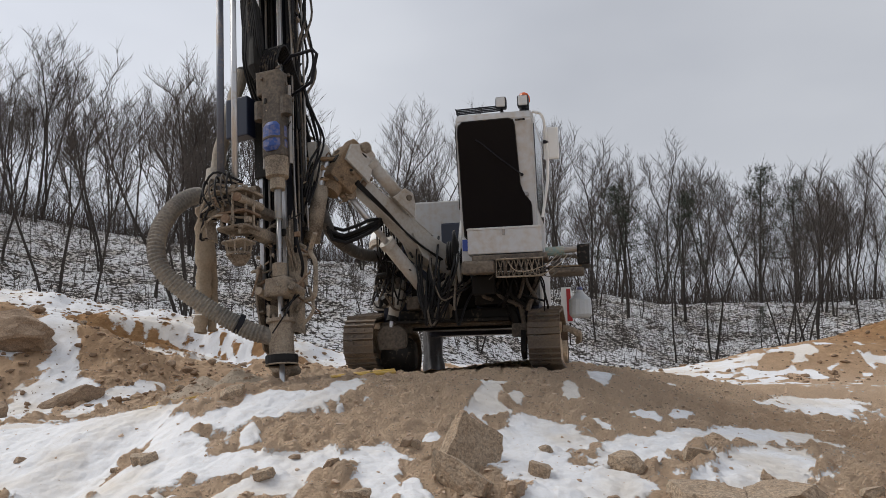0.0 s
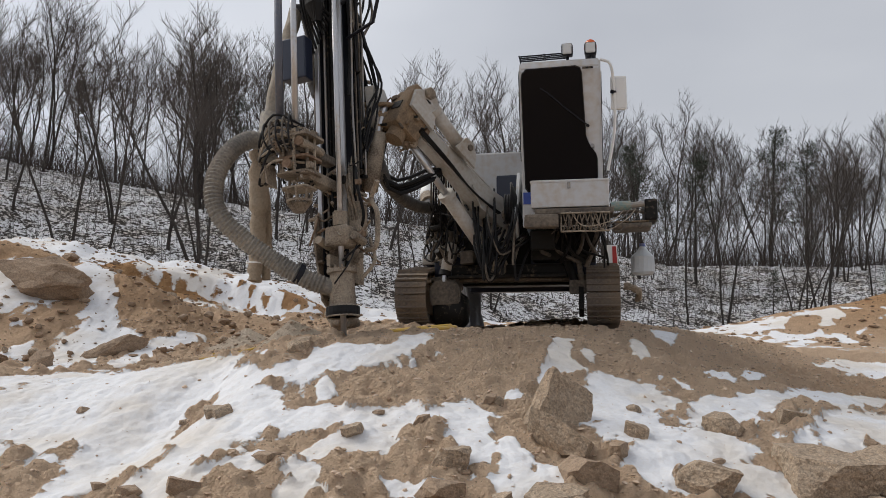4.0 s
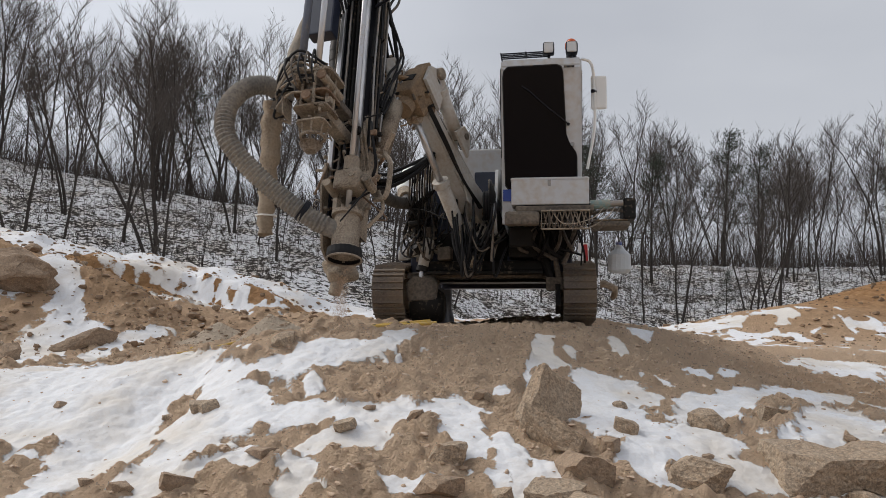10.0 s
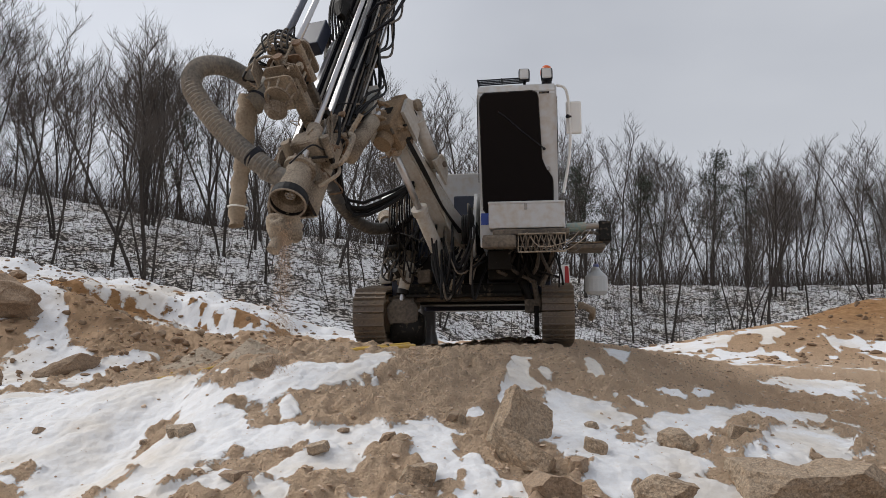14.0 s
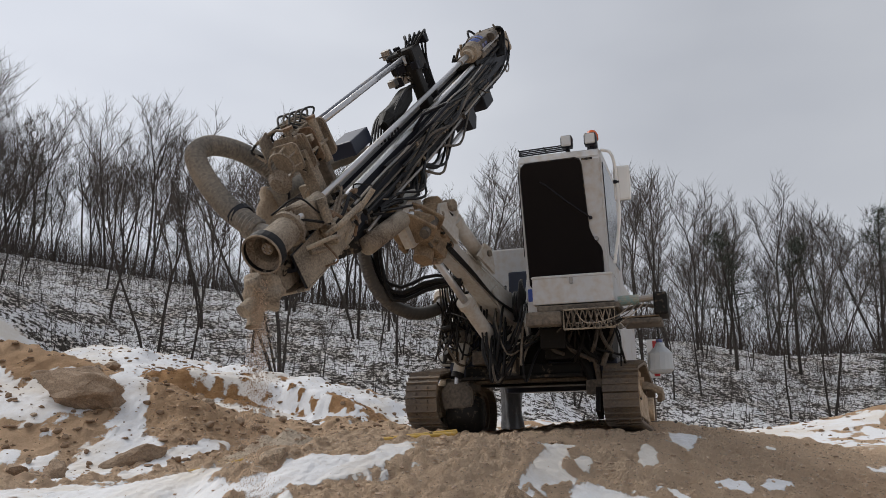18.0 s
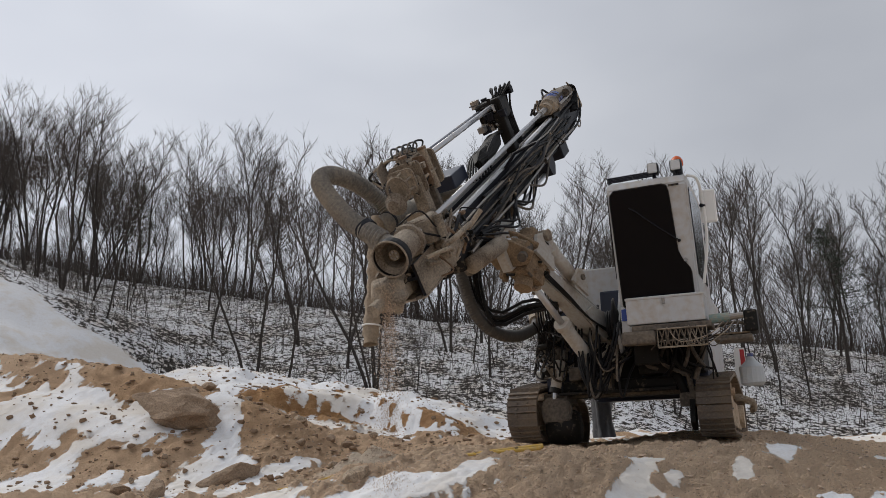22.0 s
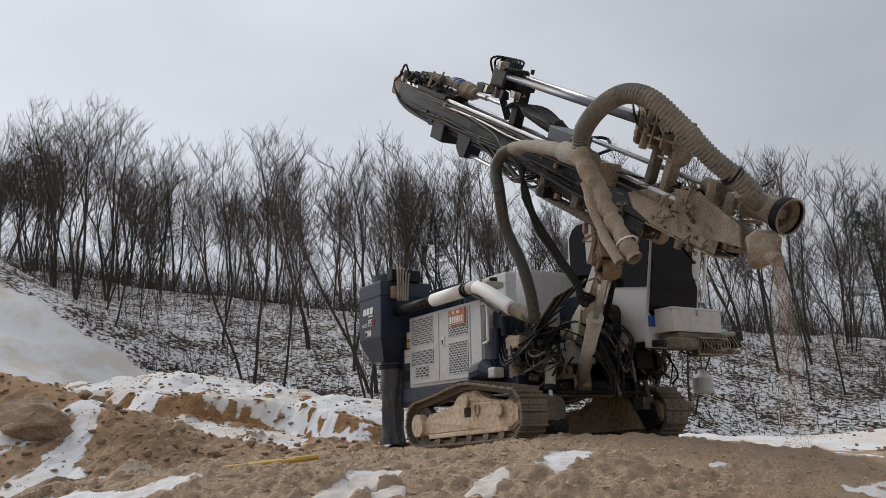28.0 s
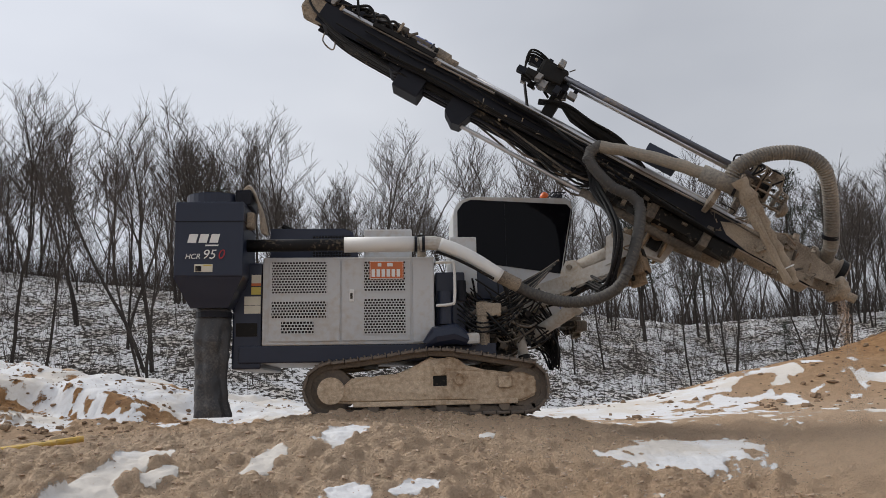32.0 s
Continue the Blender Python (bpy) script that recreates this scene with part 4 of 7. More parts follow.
# a slanted emblem of plain shapes, the model name and stickers
def slanted(name, x0, x1, z0, z1, parent, m="mark", lean=0.25):
    h = (z1 - z0) * lean
    return part(name, plate([(x0, z0), (x1, z0), (x1 + h, z1), (x0 + h, z1)], 0.004, "y", -1.2065), m, parent)
emblem = slanted("emblem", -2.42, -2.335, 1.77, 1.86, col)
for x0 in (-2.31, -2.20):
    slanted("emblem_block", x0, x0 + 0.085, 1.77, 1.86, emblem)
slanted("emblem_bar", -2.24, -2.11, 1.735, 1.75, emblem)
def words(text, x, z, size, parent, m="mark", y=-1.2075):
    cu = bpy.data.curves.new("lettering", "FONT")
    cu.body, cu.size, cu.extrude, cu.shear = text, size, 0.001, 0.25
    ob = bpy.data.objects.new("lettering", cu)
    scene.collection.objects.link(ob)
    bpy.context.view_layer.update()
    me = bpy.data.meshes.new_from_object(ob.evaluated_get(bpy.context.evaluated_depsgraph_get()))
    bpy.data.objects.remove(ob)
    me.materials.clear()
    me.materials.append(M[m])
    t = new("lettering", me)
    t.parent = parent
    t.matrix_basis = pose(x, y, z, 90, 0, 0)
    return t
words("HCR", -2.44, 1.605, 0.075, col)
words("95", -2.27, 1.605, 0.135, col)
words("0", -2.115, 1.605, 0.135, col, "red_mark")
st = part("sticker", B(-2.34, -2.16, -1.206, -1.2015, 1.47, 1.55, 0), "label_cream", col)
part("mark", B(-2.33, -2.27, -1.209, -1.206, 1.475, 1.53, 0), "soot_and_shade", st)
part("mark", B(-2.25, -2.17, -1.209, -1.206, 1.53, 1.545, 0), "label_yellow", st)
for z0, z1, m in ((1.40, 1.49, "label_cream"), (1.37, 1.40, "orange"), (1.28, 1.36, "label_yellow")):
    part("warning_label", B(-1.83, -1.73, -0.827, -0.822, z0, z1, 0), m, rig)
part("warning_label", B(-1.90, -1.73, -0.827, -0.822, 1.17, 1.26, 0), "label_cream", rig)
part("warning_label", B(-1.90, -1.73, -0.827, -0.822, 1.08, 1.165, 0), "label_cream", rig)
part("vent", B(-1.98, -1.76, -0.827, -0.822, 0.84, 0.98, 0), "soot_and_shade", rig)

# cab
before_cab = set(rig.children)
CY0, CY1 = 0.16, 0.93
side = [(0.60, 1.05), (1.62, 1.05), (1.66, 1.35), (1.87, 2.47), (1.83, 2.56), (0.62, 2.58), (0.50, 2.54), (0.42, 2.45), (0.40, 2.32), (0.40, 1.05)]
bm = plate(side, CY1 - CY0, "y", CY0)
bmesh.ops.bevel(bm, geom=[e for e in bm.edges], offset=0.018, segments=2, affect="EDGES")
cab = part("cab", bm, "white", rig, "dusty white driver's cab with tinted glass")
win = [(0.45, 1.80), (1.69, 1.62), (1.85, 2.42), (1.80, 2.48), (0.62, 2.54), (0.52, 2.50), (0.45, 2.40)]
part("side_window", plate(win, 0.006, "y", CY0 - 0.008), "glass", cab, "large tinted side window")
part("side_window", plate([(0.7, 1.6), (1.6, 1.6), (1.78, 2.44), (0.7, 2.48)], 0.006, "y", CY1 + 0.002), "glass", cab)
part("window_divider", B(1.03, 1.036, CY0 - 0.011, CY0 - 0.007, 1.72, 2.49, 0), "black", cab)
def front_panel(outline, t, off):
    """A panel on the cab's leaning front; outline in y and height."""
    bm = bmesh.new()
    def at(p, o):
        k = (p[1] - 1.35) / 1.12
        return Vector((1.66 + 0.21 * k + o, p[0], p[1]))
    a = [bm.verts.new(at(p, off)) for p in outline]
    b = [bm.verts.new(at(p, off + t)) for p in outline]
    bm.faces.new(a[::-1]), bm.faces.new(b)
    for i in range(len(a)):
        j = (i + 1) % len(a)
        bm.faces.new((a[i], a[j], b[j], b[i]))
    bmesh.ops.recalc_face_normals(bm, faces=bm.faces)
    return bm
glass_line = [(0.245, 1.30), (0.20, 1.36), (0.185, 2.36), (0.195, 2.42), (0.235, 2.46), (0.69, 2.47), (0.735, 2.45), (0.75, 2.40), (0.775, 1.83), (0.80, 1.76), (0.865, 1.66), (0.875, 1.62), (0.875, 1.38), (0.30, 1.36)]
part("seal", front_panel([(p[0] * 1.03 - 0.016, 1.9 + (p[1] - 1.9) * 1.02) for p in glass_line], 0.006, 0.006), "rubber", cab)
ws = part("windscreen", front_panel(glass_line, 0.004, 0.0125), "glass", cab, "tinted windscreen with a stepped corner")
part("wiper_arm", T([(1.79, 0.79, 1.93), (1.835, 0.60, 2.08), (1.87, 0.42, 2.24), (1.875, 0.36, 2.28)], 0.007, 6), "black", ws)
part("wiper_motor", C((1.76, 0.80, 1.925), (1.80, 0.80, 1.915), 0.016, 10), "black", ws)
part("corner_latch", C((1.72, 0.84, 1.73), (1.76, 0.84, 1.73), 0.02, 8), "steel", cab)
part("blue_stripe", B(1.66, 1.675, 0.17, 0.30, 1.20, 1.315, 0), "blue_stripe", cab, "blue stripe on the cab's lower front")
part("lower_front", B(1.60, 1.664, 0.16, 0.93, 0.98, 1.34, 0.01), "white", cab)
part("badge", B(1.905, 1.91, 0.76, 0.86, 2.435, 2.455, 0), "soot_and_shade", cab)
# roof details: guard rack, work lamp, beacon
for k in range(4):
    part("roof_rail", T([(1.80 - 0.05 * k, 0.17, 2.575), (1.78 - 0.05 * k, 0.16, 2.63), (1.78 - 0.05 * k, 0.62, 2.64), (1.80 - 0.05 * k, 0.63, 2.58)], 0.008, 6), "black", cab)
part("roof_rail", T([(1.62, 0.16, 2.63), (1.80, 0.16, 2.63)], 0.008, 6), "black", cab)
part("roof_rail", T([(1.62, 0.40, 2.635), (1.80, 0.40, 2.635)], 0.008, 6), "black", cab)
for yy, s in ((0.62, 1.0), (0.84, 1.05)):
    lamp = part("work_lamp", B(1.74, 1.84, yy - 0.055 * s, yy + 0.055 * s, 2.60, 2.72, 0.025), "black", rig, "black work lamp with a clear lens on the cab roof")
    part("lens", B(1.835, 1.85, yy - 0.045 * s, yy + 0.045 * s, 2.61, 2.71, 0.015), "lamp_lens", lamp)
    part("bracket", C((1.78, yy, 2.55), (1.78, yy, 2.61), 0.012, 8), "black", lamp)
bc = part("beacon_base", C((1.66, 0.84, 2.56), (1.66, 0.84, 2.70), 0.05, 16), "black", rig, "amber warning beacon on the cab roof")
part("beacon_dome", T([(1.66, 0.84, 2.70), (1.66, 0.84, 2.75), (1.66, 0.84, 2.785), (1.66, 0.84, 2.80)], [0.062, 0.06, 0.04, 0.012], 16), "amber", bc, "", True)
# mirror and rail on the cab's left
mir = part("mirror_arm", T(curve([(1.80, 0.93, 2.55), (1.80, 1.02, 2.50), (1.76, 1.05, 2.3), (1.72, 1.05, 1.9), (1.68, 0.98, 1.5)], 5), 0.014, 8), "mark", rig, "white tubular mirror stay with a square mirror")
part("mirror", B(1.70, 1.74, 1.02, 1.17, 2.07, 2.40, 0.02), "mark", mir, "white backed mirror")
part("mirror_glass", B(1.699, 1.701, 1.035, 1.155, 2.09, 2.38, 0), "glass", mir)
part("bracket", C((1.74, 1.06, 2.24), (1.77, 1.03, 2.24), 0.02, 8), "black", mir)
# tool box and step in front of the cab
tb = part("tool_box", B(1.62, 1.93, 0.26, 0.98, 1.125, 1.385, 0.012), "white", rig, "pale steel tool box below the windscreen")
part("lid", B(1.615, 1.937, 0.255, 0.985, 1.36, 1.378, 0.003), "white", tb)
part("hasp", B(1.93, 1.94, 0.60, 0.63, 1.30, 1.36, 0.003), "steel", tb)
plat = part("cab_step", lumpy(B(1.5, 1.95, 0.30, 1.02, 1.06, 1.115, 0.012), 0.004), "grime", rig, "grimy steel step below the tool box")
part("bumper", lumpy(B(1.86, 2.0, 0.2, 0.52, 0.93, 1.06, 0.03), 0.01), "grime", plat)
bm = bmesh.new()
for i in range(8):
    for s in (1, -1):
        tube(bm, [(1.985, 0.56 + 0.05 * i, 0.90 if s > 0 else 1.05), (1.985, 0.60 + 0.05 * i, 1.05 if s > 0 else 0.90)], 0.006, 5)
part("expanded_mesh", bm, "ash", plat, "pale expanded metal grille")
part("grille_rim", T([(1.985, 0.54, 0.89), (1.985, 0.98, 0.89), (1.985, 0.98, 1.06), (1.985, 0.54, 1.06), (1.985, 0.54, 0.89)], 0.009, 6), "muddy", plat)
part("side_step", lumpy(B(1.38, 1.82, 1.02, 1.36, 0.93, 0.975, 0.012), 0.006), "grime", plat, "grimy side step")
part("step_box", B(1.4, 1.8, 1.3, 1.42, 1.0, 1.2, 0.02), "soot_and_shade", plat)
part("step_frame", B(1.42, 1.9, 0.20, 0.98, 0.985, 1.055, 0.015), "soot_and_shade", plat)
for k in range(7):
    part("step_bracket", B(1.86, 1.93, 0.30 + 0.1 * k, 0.325 + 0.1 * k, 0.93, 1.06, 0.004), "grime" if k % 2 else "soot_and_shade", plat)
part("side_rail", T(curve([(1.5, 1.02, 1.09), (1.7, 1.2, 1.10), (1.72, 1.36, 1.06), (1.5, 1.40, 1.04)], 5), 0.016, 8), "grime", plat)
part("side_plate", lumpy(B(1.36, 1.78, 1.02, 1.34, 0.985, 1.0, 0.004), 0.005), "ochre", plat, "rusty chequer plate")
cluster_below = random.Random(33)
for k in range(12):
    y_, z_ = cluster_below.uniform(0.3, 1.3), cluster_below.uniform(0.86, 0.98)
    part("hanging_cable", T(curve([(1.7 + 0.02 * (k % 4), y_, 1.0), (1.8, y_ + cluster_below.uniform(-0.1, 0.1), z_), (1.75, y_ + cluster_below.uniform(-0.25, 0.25), 1.0)], 6), 0.006, 5), "rubber" if k % 3 else "grime", plat)
part("teal_cylinder", C((1.80, 1.0, 1.135), (1.80, 1.18, 1.14), 0.045, 14), mat("teal paint", (0.12, 0.30, 0.32), 0.5, 0, 0.2, 8, 0.1, 0.4), plat, "teal hydraulic fitting")
part("fitting", C((1.80, 1.18, 1.14), (1.80, 1.3, 1.15), 0.03, 10), "steel", plat)
for k in range(4):
    part("cable", T(curve([(1.95, 0.62 + 0.1 * k, 1.08), (2.03, 0.75 + 0.09 * k, 0.93 - 0.02 * k), (2.0, 1.0 + 0.06 * k, 0.98), (1.85, 1.12 + 0.05 * k, 1.1)], 6), 0.005, 6), "grime" if k % 2 else "muddy", plat)
jug = part("water_can", lumpy(T([(1.3, 1.30, 0.52), (1.3, 1.30, 0.55), (1.3, 1.30, 0.70), (1.3, 1.30, 0.76), (1.3, 1.30, 0.80)], [0.09, 0.115, 0.112, 0.05, 0.028], 16), 0.006, 0.08), mat("cloudy plastic", (0.50, 0.53, 0.55), 0.4, 0, 0.15, 10, 0.3), rig, "cloudy plastic can hung from the side step")
part("cord", T([(1.3, 1.30, 0.79), (1.31, 1.29, 0.92), (1.32, 1.28, 1.05)], 0.006, 5), "soot_and_shade", jug)
part("cap", C((1.3, 1.30, 0.80), (1.3, 1.30, 0.83), 0.03, 12), "blue", jug)
part("straw_bundle", lumpy(T(curve([(1.18, 1.12, 0.42), (1.2, 1.2, 0.4), (1.1, 1.27, 0.36), (1.0, 1.26, 0.3)], 4), [0.035] * 13, 8), 0.02, 0.05), "canvas", rig, "ochre straw rope caught beside the track")

for o in rig.children:
    if o not in before_cab:
        o.location.y += 0.05

flap = part("mud_flap", plate([(1.04, 0.62), (1.20, 0.62), (1.18, 1.10), (1.05, 1.10)], 0.012, "x", -1.55), "mark", rig, "white mud flap with a red stripe behind the track")
part("stripe", plate([(1.12, 0.64), (1.19, 0.64), (1.17, 1.08), (1.12, 1.08)], 0.004, "x", -1.537), mat("red film", (0.42, 0.03, 0.03), 0.5, 0, 0.15, 6, 0.0, 0.1), flap)

# front frame below the boom
part("front_frame", B(0.40, 0.76, -0.52, 0.22, 0.60, 1.0, 0.03), "soot_and_shade", rig, "dark front frame under the boom")
part("pedestal", B(0.62, 1.02, -0.28, 0.04, 0.85, 1.10, 0.04), "boom", rig, "dusty white boom pedestal")
part("side_wall", plate([(0.5, 0.95), (1.3, 0.9), (1.45, 1.1), (1.1, 1.62), (0.5, 1.72)], 0.03, "y", 0.11), "white", rig, "white bulkhead beside the cab")
part("dark_panel", B(0.60, 1.0, -0.12, 0.105, 1.28, 1.62, 0.02), "navy", rig, "dark navy panel between boom and cab")
part("grey_panel", B(0.30, 0.60, -0.5, 0.16, 1.3, 1.95, 0.02), "white", rig)
# no plate here: a dark block stands in for the shaded void below the cab
part("belly_plate", B(0.5, 1.1, 0.24, 0.90, 0.70, 1.02, 0.03), "soot_and_shade", rig, "dark block standing in for the shade under the cab")
rb = random.Random(34)
for k in range(16):
    y_ = rb.uniform(0.26, 0.95)
    part("belly_pipe", T(curve([(1.12, y_, 1.04), (1.2 + rb.uniform(0, 0.1), y_ + rb.uniform(-0.1, 0.1), rb.uniform(0.75, 0.95)), (1.15, y_ + rb.uniform(-0.2, 0.2), rb.uniform(0.58, 0.75))], 5), rb.choice((0.008, 0.012, 0.02)), 6), rb.choice(("soot_and_shade", "rubber", "grime")), rig)
part("belly_strut", T([(1.15, 0.95, 1.02), (1.12, 0.80, 0.62)], 0.03, 8), "grime", rig)
part("hose_bracket", B(1.33, 1.41, 0.26, 0.5, 0.78, 0.98, 0.02), "soot_and_shade", rig)
part("valve_block", lumpy(B(0.9, 1.1, -0.50, -0.36, 0.68, 0.82, 0.02), 0.01), "grime", rig)
rnd = random.Random(4)
for k in range(22):
    y0, y1 = rnd.uniform(-0.35, 0.1), rnd.uniform(-0.2, 0.32)
    z0, z1 = rnd.uniform(0.95, 1.5), rnd.uniform(0.75, 1.05)
    low = rnd.uniform(0.46, 0.8)
    part("hydraulic_hose", T(curve([(1.08 + rnd.uniform(-0.1, 0.15), y0, z0), (1.40 + rnd.uniform(0, 0.12), y0 + 0.05, (z0 + low) / 2), (1.47 + rnd.uniform(0, 0.08), (y0 + y1) / 2, low), (1.42, y1, (low + z1) / 2), (1.2, y1 + 0.08, z1)], 5), rnd.uniform(0.008, 0.013), 6), "rubber" if rnd.random() < 0.85 else "grime", rig)
for k in range(9):
    part("hydraulic_hose", T(curve([(1.15, 0.06 + 0.02 * k, 0.95), (1.35, 0.06 + 0.012 * k, 1.15), (1.38 - 0.02 * k, 0.08 + 0.008 * k, 1.42 - 0.02 * k), (1.15, 0.05, 1.5 - 0.02 * k)], 6), 0.013, 6), "rubber", rig)
for k in range(10):
    part("control_hose", T(curve([(0.55 + 0.02 * k, -0.62 - 0.01 * k, 1.0 + 0.02 * k), (0.85, -0.78 + 0.02 * k, 1.02 + 0.03 * k), (1.1 + 0.02 * k, -0.8 + 0.03 * k, 1.25 + 0.03 * k), (1.35 + 0.02 * k, -0.75 + 0.03 * k, 1.5 + 0.02 * k)], 6), 0.010, 6), "rubber" if k % 3 else "grime", rig)
part("hose_coil", T([(1.25 + 0.13 * math.cos(a), 0.085 - 0.004 * a, 1.22 + 0.14 * math.sin(a)) for a in [0.3 * k for k in range(80)]], 0.014, 6), "rubber", rig, "coiled black cable on the bulkhead")
part("valve_post", C((0.62, -0.78, 0.72), (0.62, -0.78, 1.18), 0.07, 14), "muddy", rig)
part("valve_head", lumpy(B(0.55, 0.82, -0.86, -0.7, 1.02, 1.16, 0.03), 0.02), "muddy", rig)
part("track_guard", lumpy(T([(0.0, -0.95, 0.72), (0.1, -0.95, 0.8), (0.3, -0.95, 0.83), (0.5, -0.95, 0.74)], [0.05, 0.11, 0.12, 0.05], 12), 0.01), "navy", rig, "navy motor cover over the track")
part("pale_cap", B(0.42, 0.56, -1.02, -0.88, 0.72, 0.84, 0.03), "boom", rig)

# a tangle of hoses round the boom's foot
rnd = random.Random(61)
for k in range(34):
    a0 = Vector((rnd.uniform(0.45, 0.9), rnd.uniform(-0.82, -0.45), rnd.uniform(0.75, 1.5)))
    a1 = Vector((rnd.uniform(0.9, 1.4), rnd.uniform(-0.85, -0.35), rnd.uniform(0.7, 1.35)))
    sag = Vector((rnd.uniform(-0.1, 0.15), rnd.uniform(-0.16, 0.05), rnd.uniform(-0.35, 0.22)))
    part("hydraulic_hose", T(curve([a0, a0.lerp(a1, 0.3) + sag, a0.lerp(a1, 0.7) + sag * 0.8, a1], 6), rnd.choice((0.008, 0.010, 0.013)), 6), rnd.choice(("rubber", "rubber", "rubber", "grime", "soot_and_shade")), rig)
for k in range(8):
    y0 = -0.9 + 0.03 * k
    part("hydraulic_hose", T(curve([(0.35, y0 + 0.1, 1.0 + 0.06 * k), (0.6, y0, 0.85 + 0.05 * k), (0.95, y0 + 0.02, 1.0 + 0.04 * k), (1.15, y0 + 0.2, 1.3 + 0.02 * k)], 6), 0.011, 6), "rubber", rig)
for k in range(14):
    c_ = Vector((rnd.uniform(0.5, 1.35), rnd.uniform(-0.8, -0.5), rnd.uniform(0.7, 1.15)))
    w_ = Vector((rnd.gauss(0, 1), rnd.gauss(0, 1), rnd.gauss(0, 1))).normalized() * rnd.uniform(0.04, 0.09)
    part("valve_fitting", C(c_ - w_, c_ + w_, rnd.uniform(0.02, 0.045), 10), rnd.choice(("soot_and_shade", "grime", "steel", "muddy")), rig)

# ---- boom: its own frame starts at the pivot, x along it ----
BOOM_FOOT = Vector((1.0, -0.12, 1.18))
boom = part("boom", bmesh.new(), "boom", rig, "dusty pale boom arm with worn paint")
bm = bmesh.new()
secs = [(-0.10, 0.07, 0.06, -0.07), (0.02, 0.10, 0.10, -0.11), (0.35, 0.10, 0.11, -0.12), (0.7, 0.09, 0.095, -0.095), (1.0, 0.082, 0.085, -0.085), (1.30, 0.08, 0.08, -0.09)]
rows_ = [[bm.verts.new(p) for p in ((x, -h, lo_), (x, h, lo_), (x, h, hi_), (x, -h, hi_))] for x, h, hi_, lo_ in secs]
for a, b in zip(rows_, rows_[1:]):
    for k in range(4):
        bm.faces.new((a[k], a[(k + 1) % 4], b[(k + 1) % 4], b[k]))
bm.faces.new(rows_[0][::-1]), bm.faces.new(rows_[-1])
bmesh.ops.recalc_face_normals(bm, faces=bm.faces)
bmesh.ops.bevel(bm, geom=list(bm.edges), offset=0.015, segments=2, affect="EDGES")
bm.to_mesh(boom.data)
bm.free()
for y in (0.104, -0.122):
    web = plate([(-0.11, -0.05), (-0.04, -0.14), (0.30, -0.17), (0.52, -0.05), (0.45, 0.05), (0.08, 0.15), (-0.08, 0.10)], 0.018, "y", y)
    bmesh.ops.bevel(web, geom=list(web.edges), offset=0.004, segments=1, affect="EDGES")
    part("side_plate", web, "boom", boom)
part("weld_seam", T([(0.30, 0.102, 0.112), (0.7, 0.092, 0.097), (1.25, 0.083, 0.083)], 0.006, 6), "boom", boom)
part("pivot_pin", C((0, -0.24, 0), (0, 0.24, 0), 0.06), "muddy", boom)
part("upper_cylinder", C((0.80, 0.10, 0.17), (1.28, 0.13, 0.20), 0.068, 20), "boom", boom, "dusty swing cylinder above the boom", True)
part("cylinder_collar", C((1.24, 0.127, 0.198), (1.30, 0.131, 0.202), 0.076, 20), "boom", boom)
part("upper_rod", C((1.28, 0.13, 0.20), (1.42, 0.14, 0.22), 0.032), "chrome", boom)
part("cylinder_lug", plate([(0.62, 0.06), (0.92, 0.06), (0.86, 0.24), (0.76, 0.26), (0.68, 0.18)], 0.03, "y", 0.02), "boom", boom)
part("cylinder_lug", plate([(0.62, 0.06), (0.92, 0.06), (0.86, 0.24), (0.76, 0.26), (0.68, 0.18)], 0.03, "y", 0.16), "boom", boom)
part("lug_pin", C((0.78, 0.0, 0.18), (0.78, 0.21, 0.18), 0.03), "grime", boom)
part("knuckle", lumpy(B(1.26, 1.56, -0.12, 0.12, -0.20, 0.22, 0.03), 0.012, 0.12), "ochre", boom, "rusty ochre boom knuckle")
part("ear", plate([(1.2, 0.0), (1.30, 0.29), (1.42, 0.31), (1.55, 0.19), (1.52, 0.02)], 0.035, "y", 0.13), "boom", boom)
part("ear", plate([(1.2, 0.0), (1.30, 0.29), (1.42, 0.31), (1.55, 0.19), (1.52, 0.02)], 0.035, "y", -0.165), "boom", boom)
# the face is closed: a dark plate paints the shade of its window
part("window_recess", B(1.556, 1.566, -0.06, 0.06, -0.03, 0.06, 0), "soot_and_shade", boom)
part("knuckle_pin", C((1.42, -0.2, 0.26), (1.42, 0.2, 0.26), 0.055), "ash", boom)
part("knuckle_pin", C((1.42, 0, -0.30), (1.42, 0, 0.0), 0.085), "ochre", boom)
part("link", lumpy(B(1.30, 1.54, -0.07, 0.1, 0.14, 0.31, 0.04), 0.012, 0.06), "ochre", boom)
for k in range(3):
    part("bolt", C((1.34 + 0.07 * k, -0.02, 0.30), (1.34 + 0.07 * k, -0.02, 0.34), 0.02, 8), "muddy", boom)
for k in range(4):
    part("boom_hose", T(curve([(0.1, 0.125 + 0.012 * k, -0.06), (0.5, 0.12 + 0.012 * k, -0.10 - 0.01 * k), (0.9, 0.11 + 0.012 * k, -0.09), (1.3, 0.12, -0.10 + 0.015 * k)], 5), 0.010, 6), "rubber", boom)

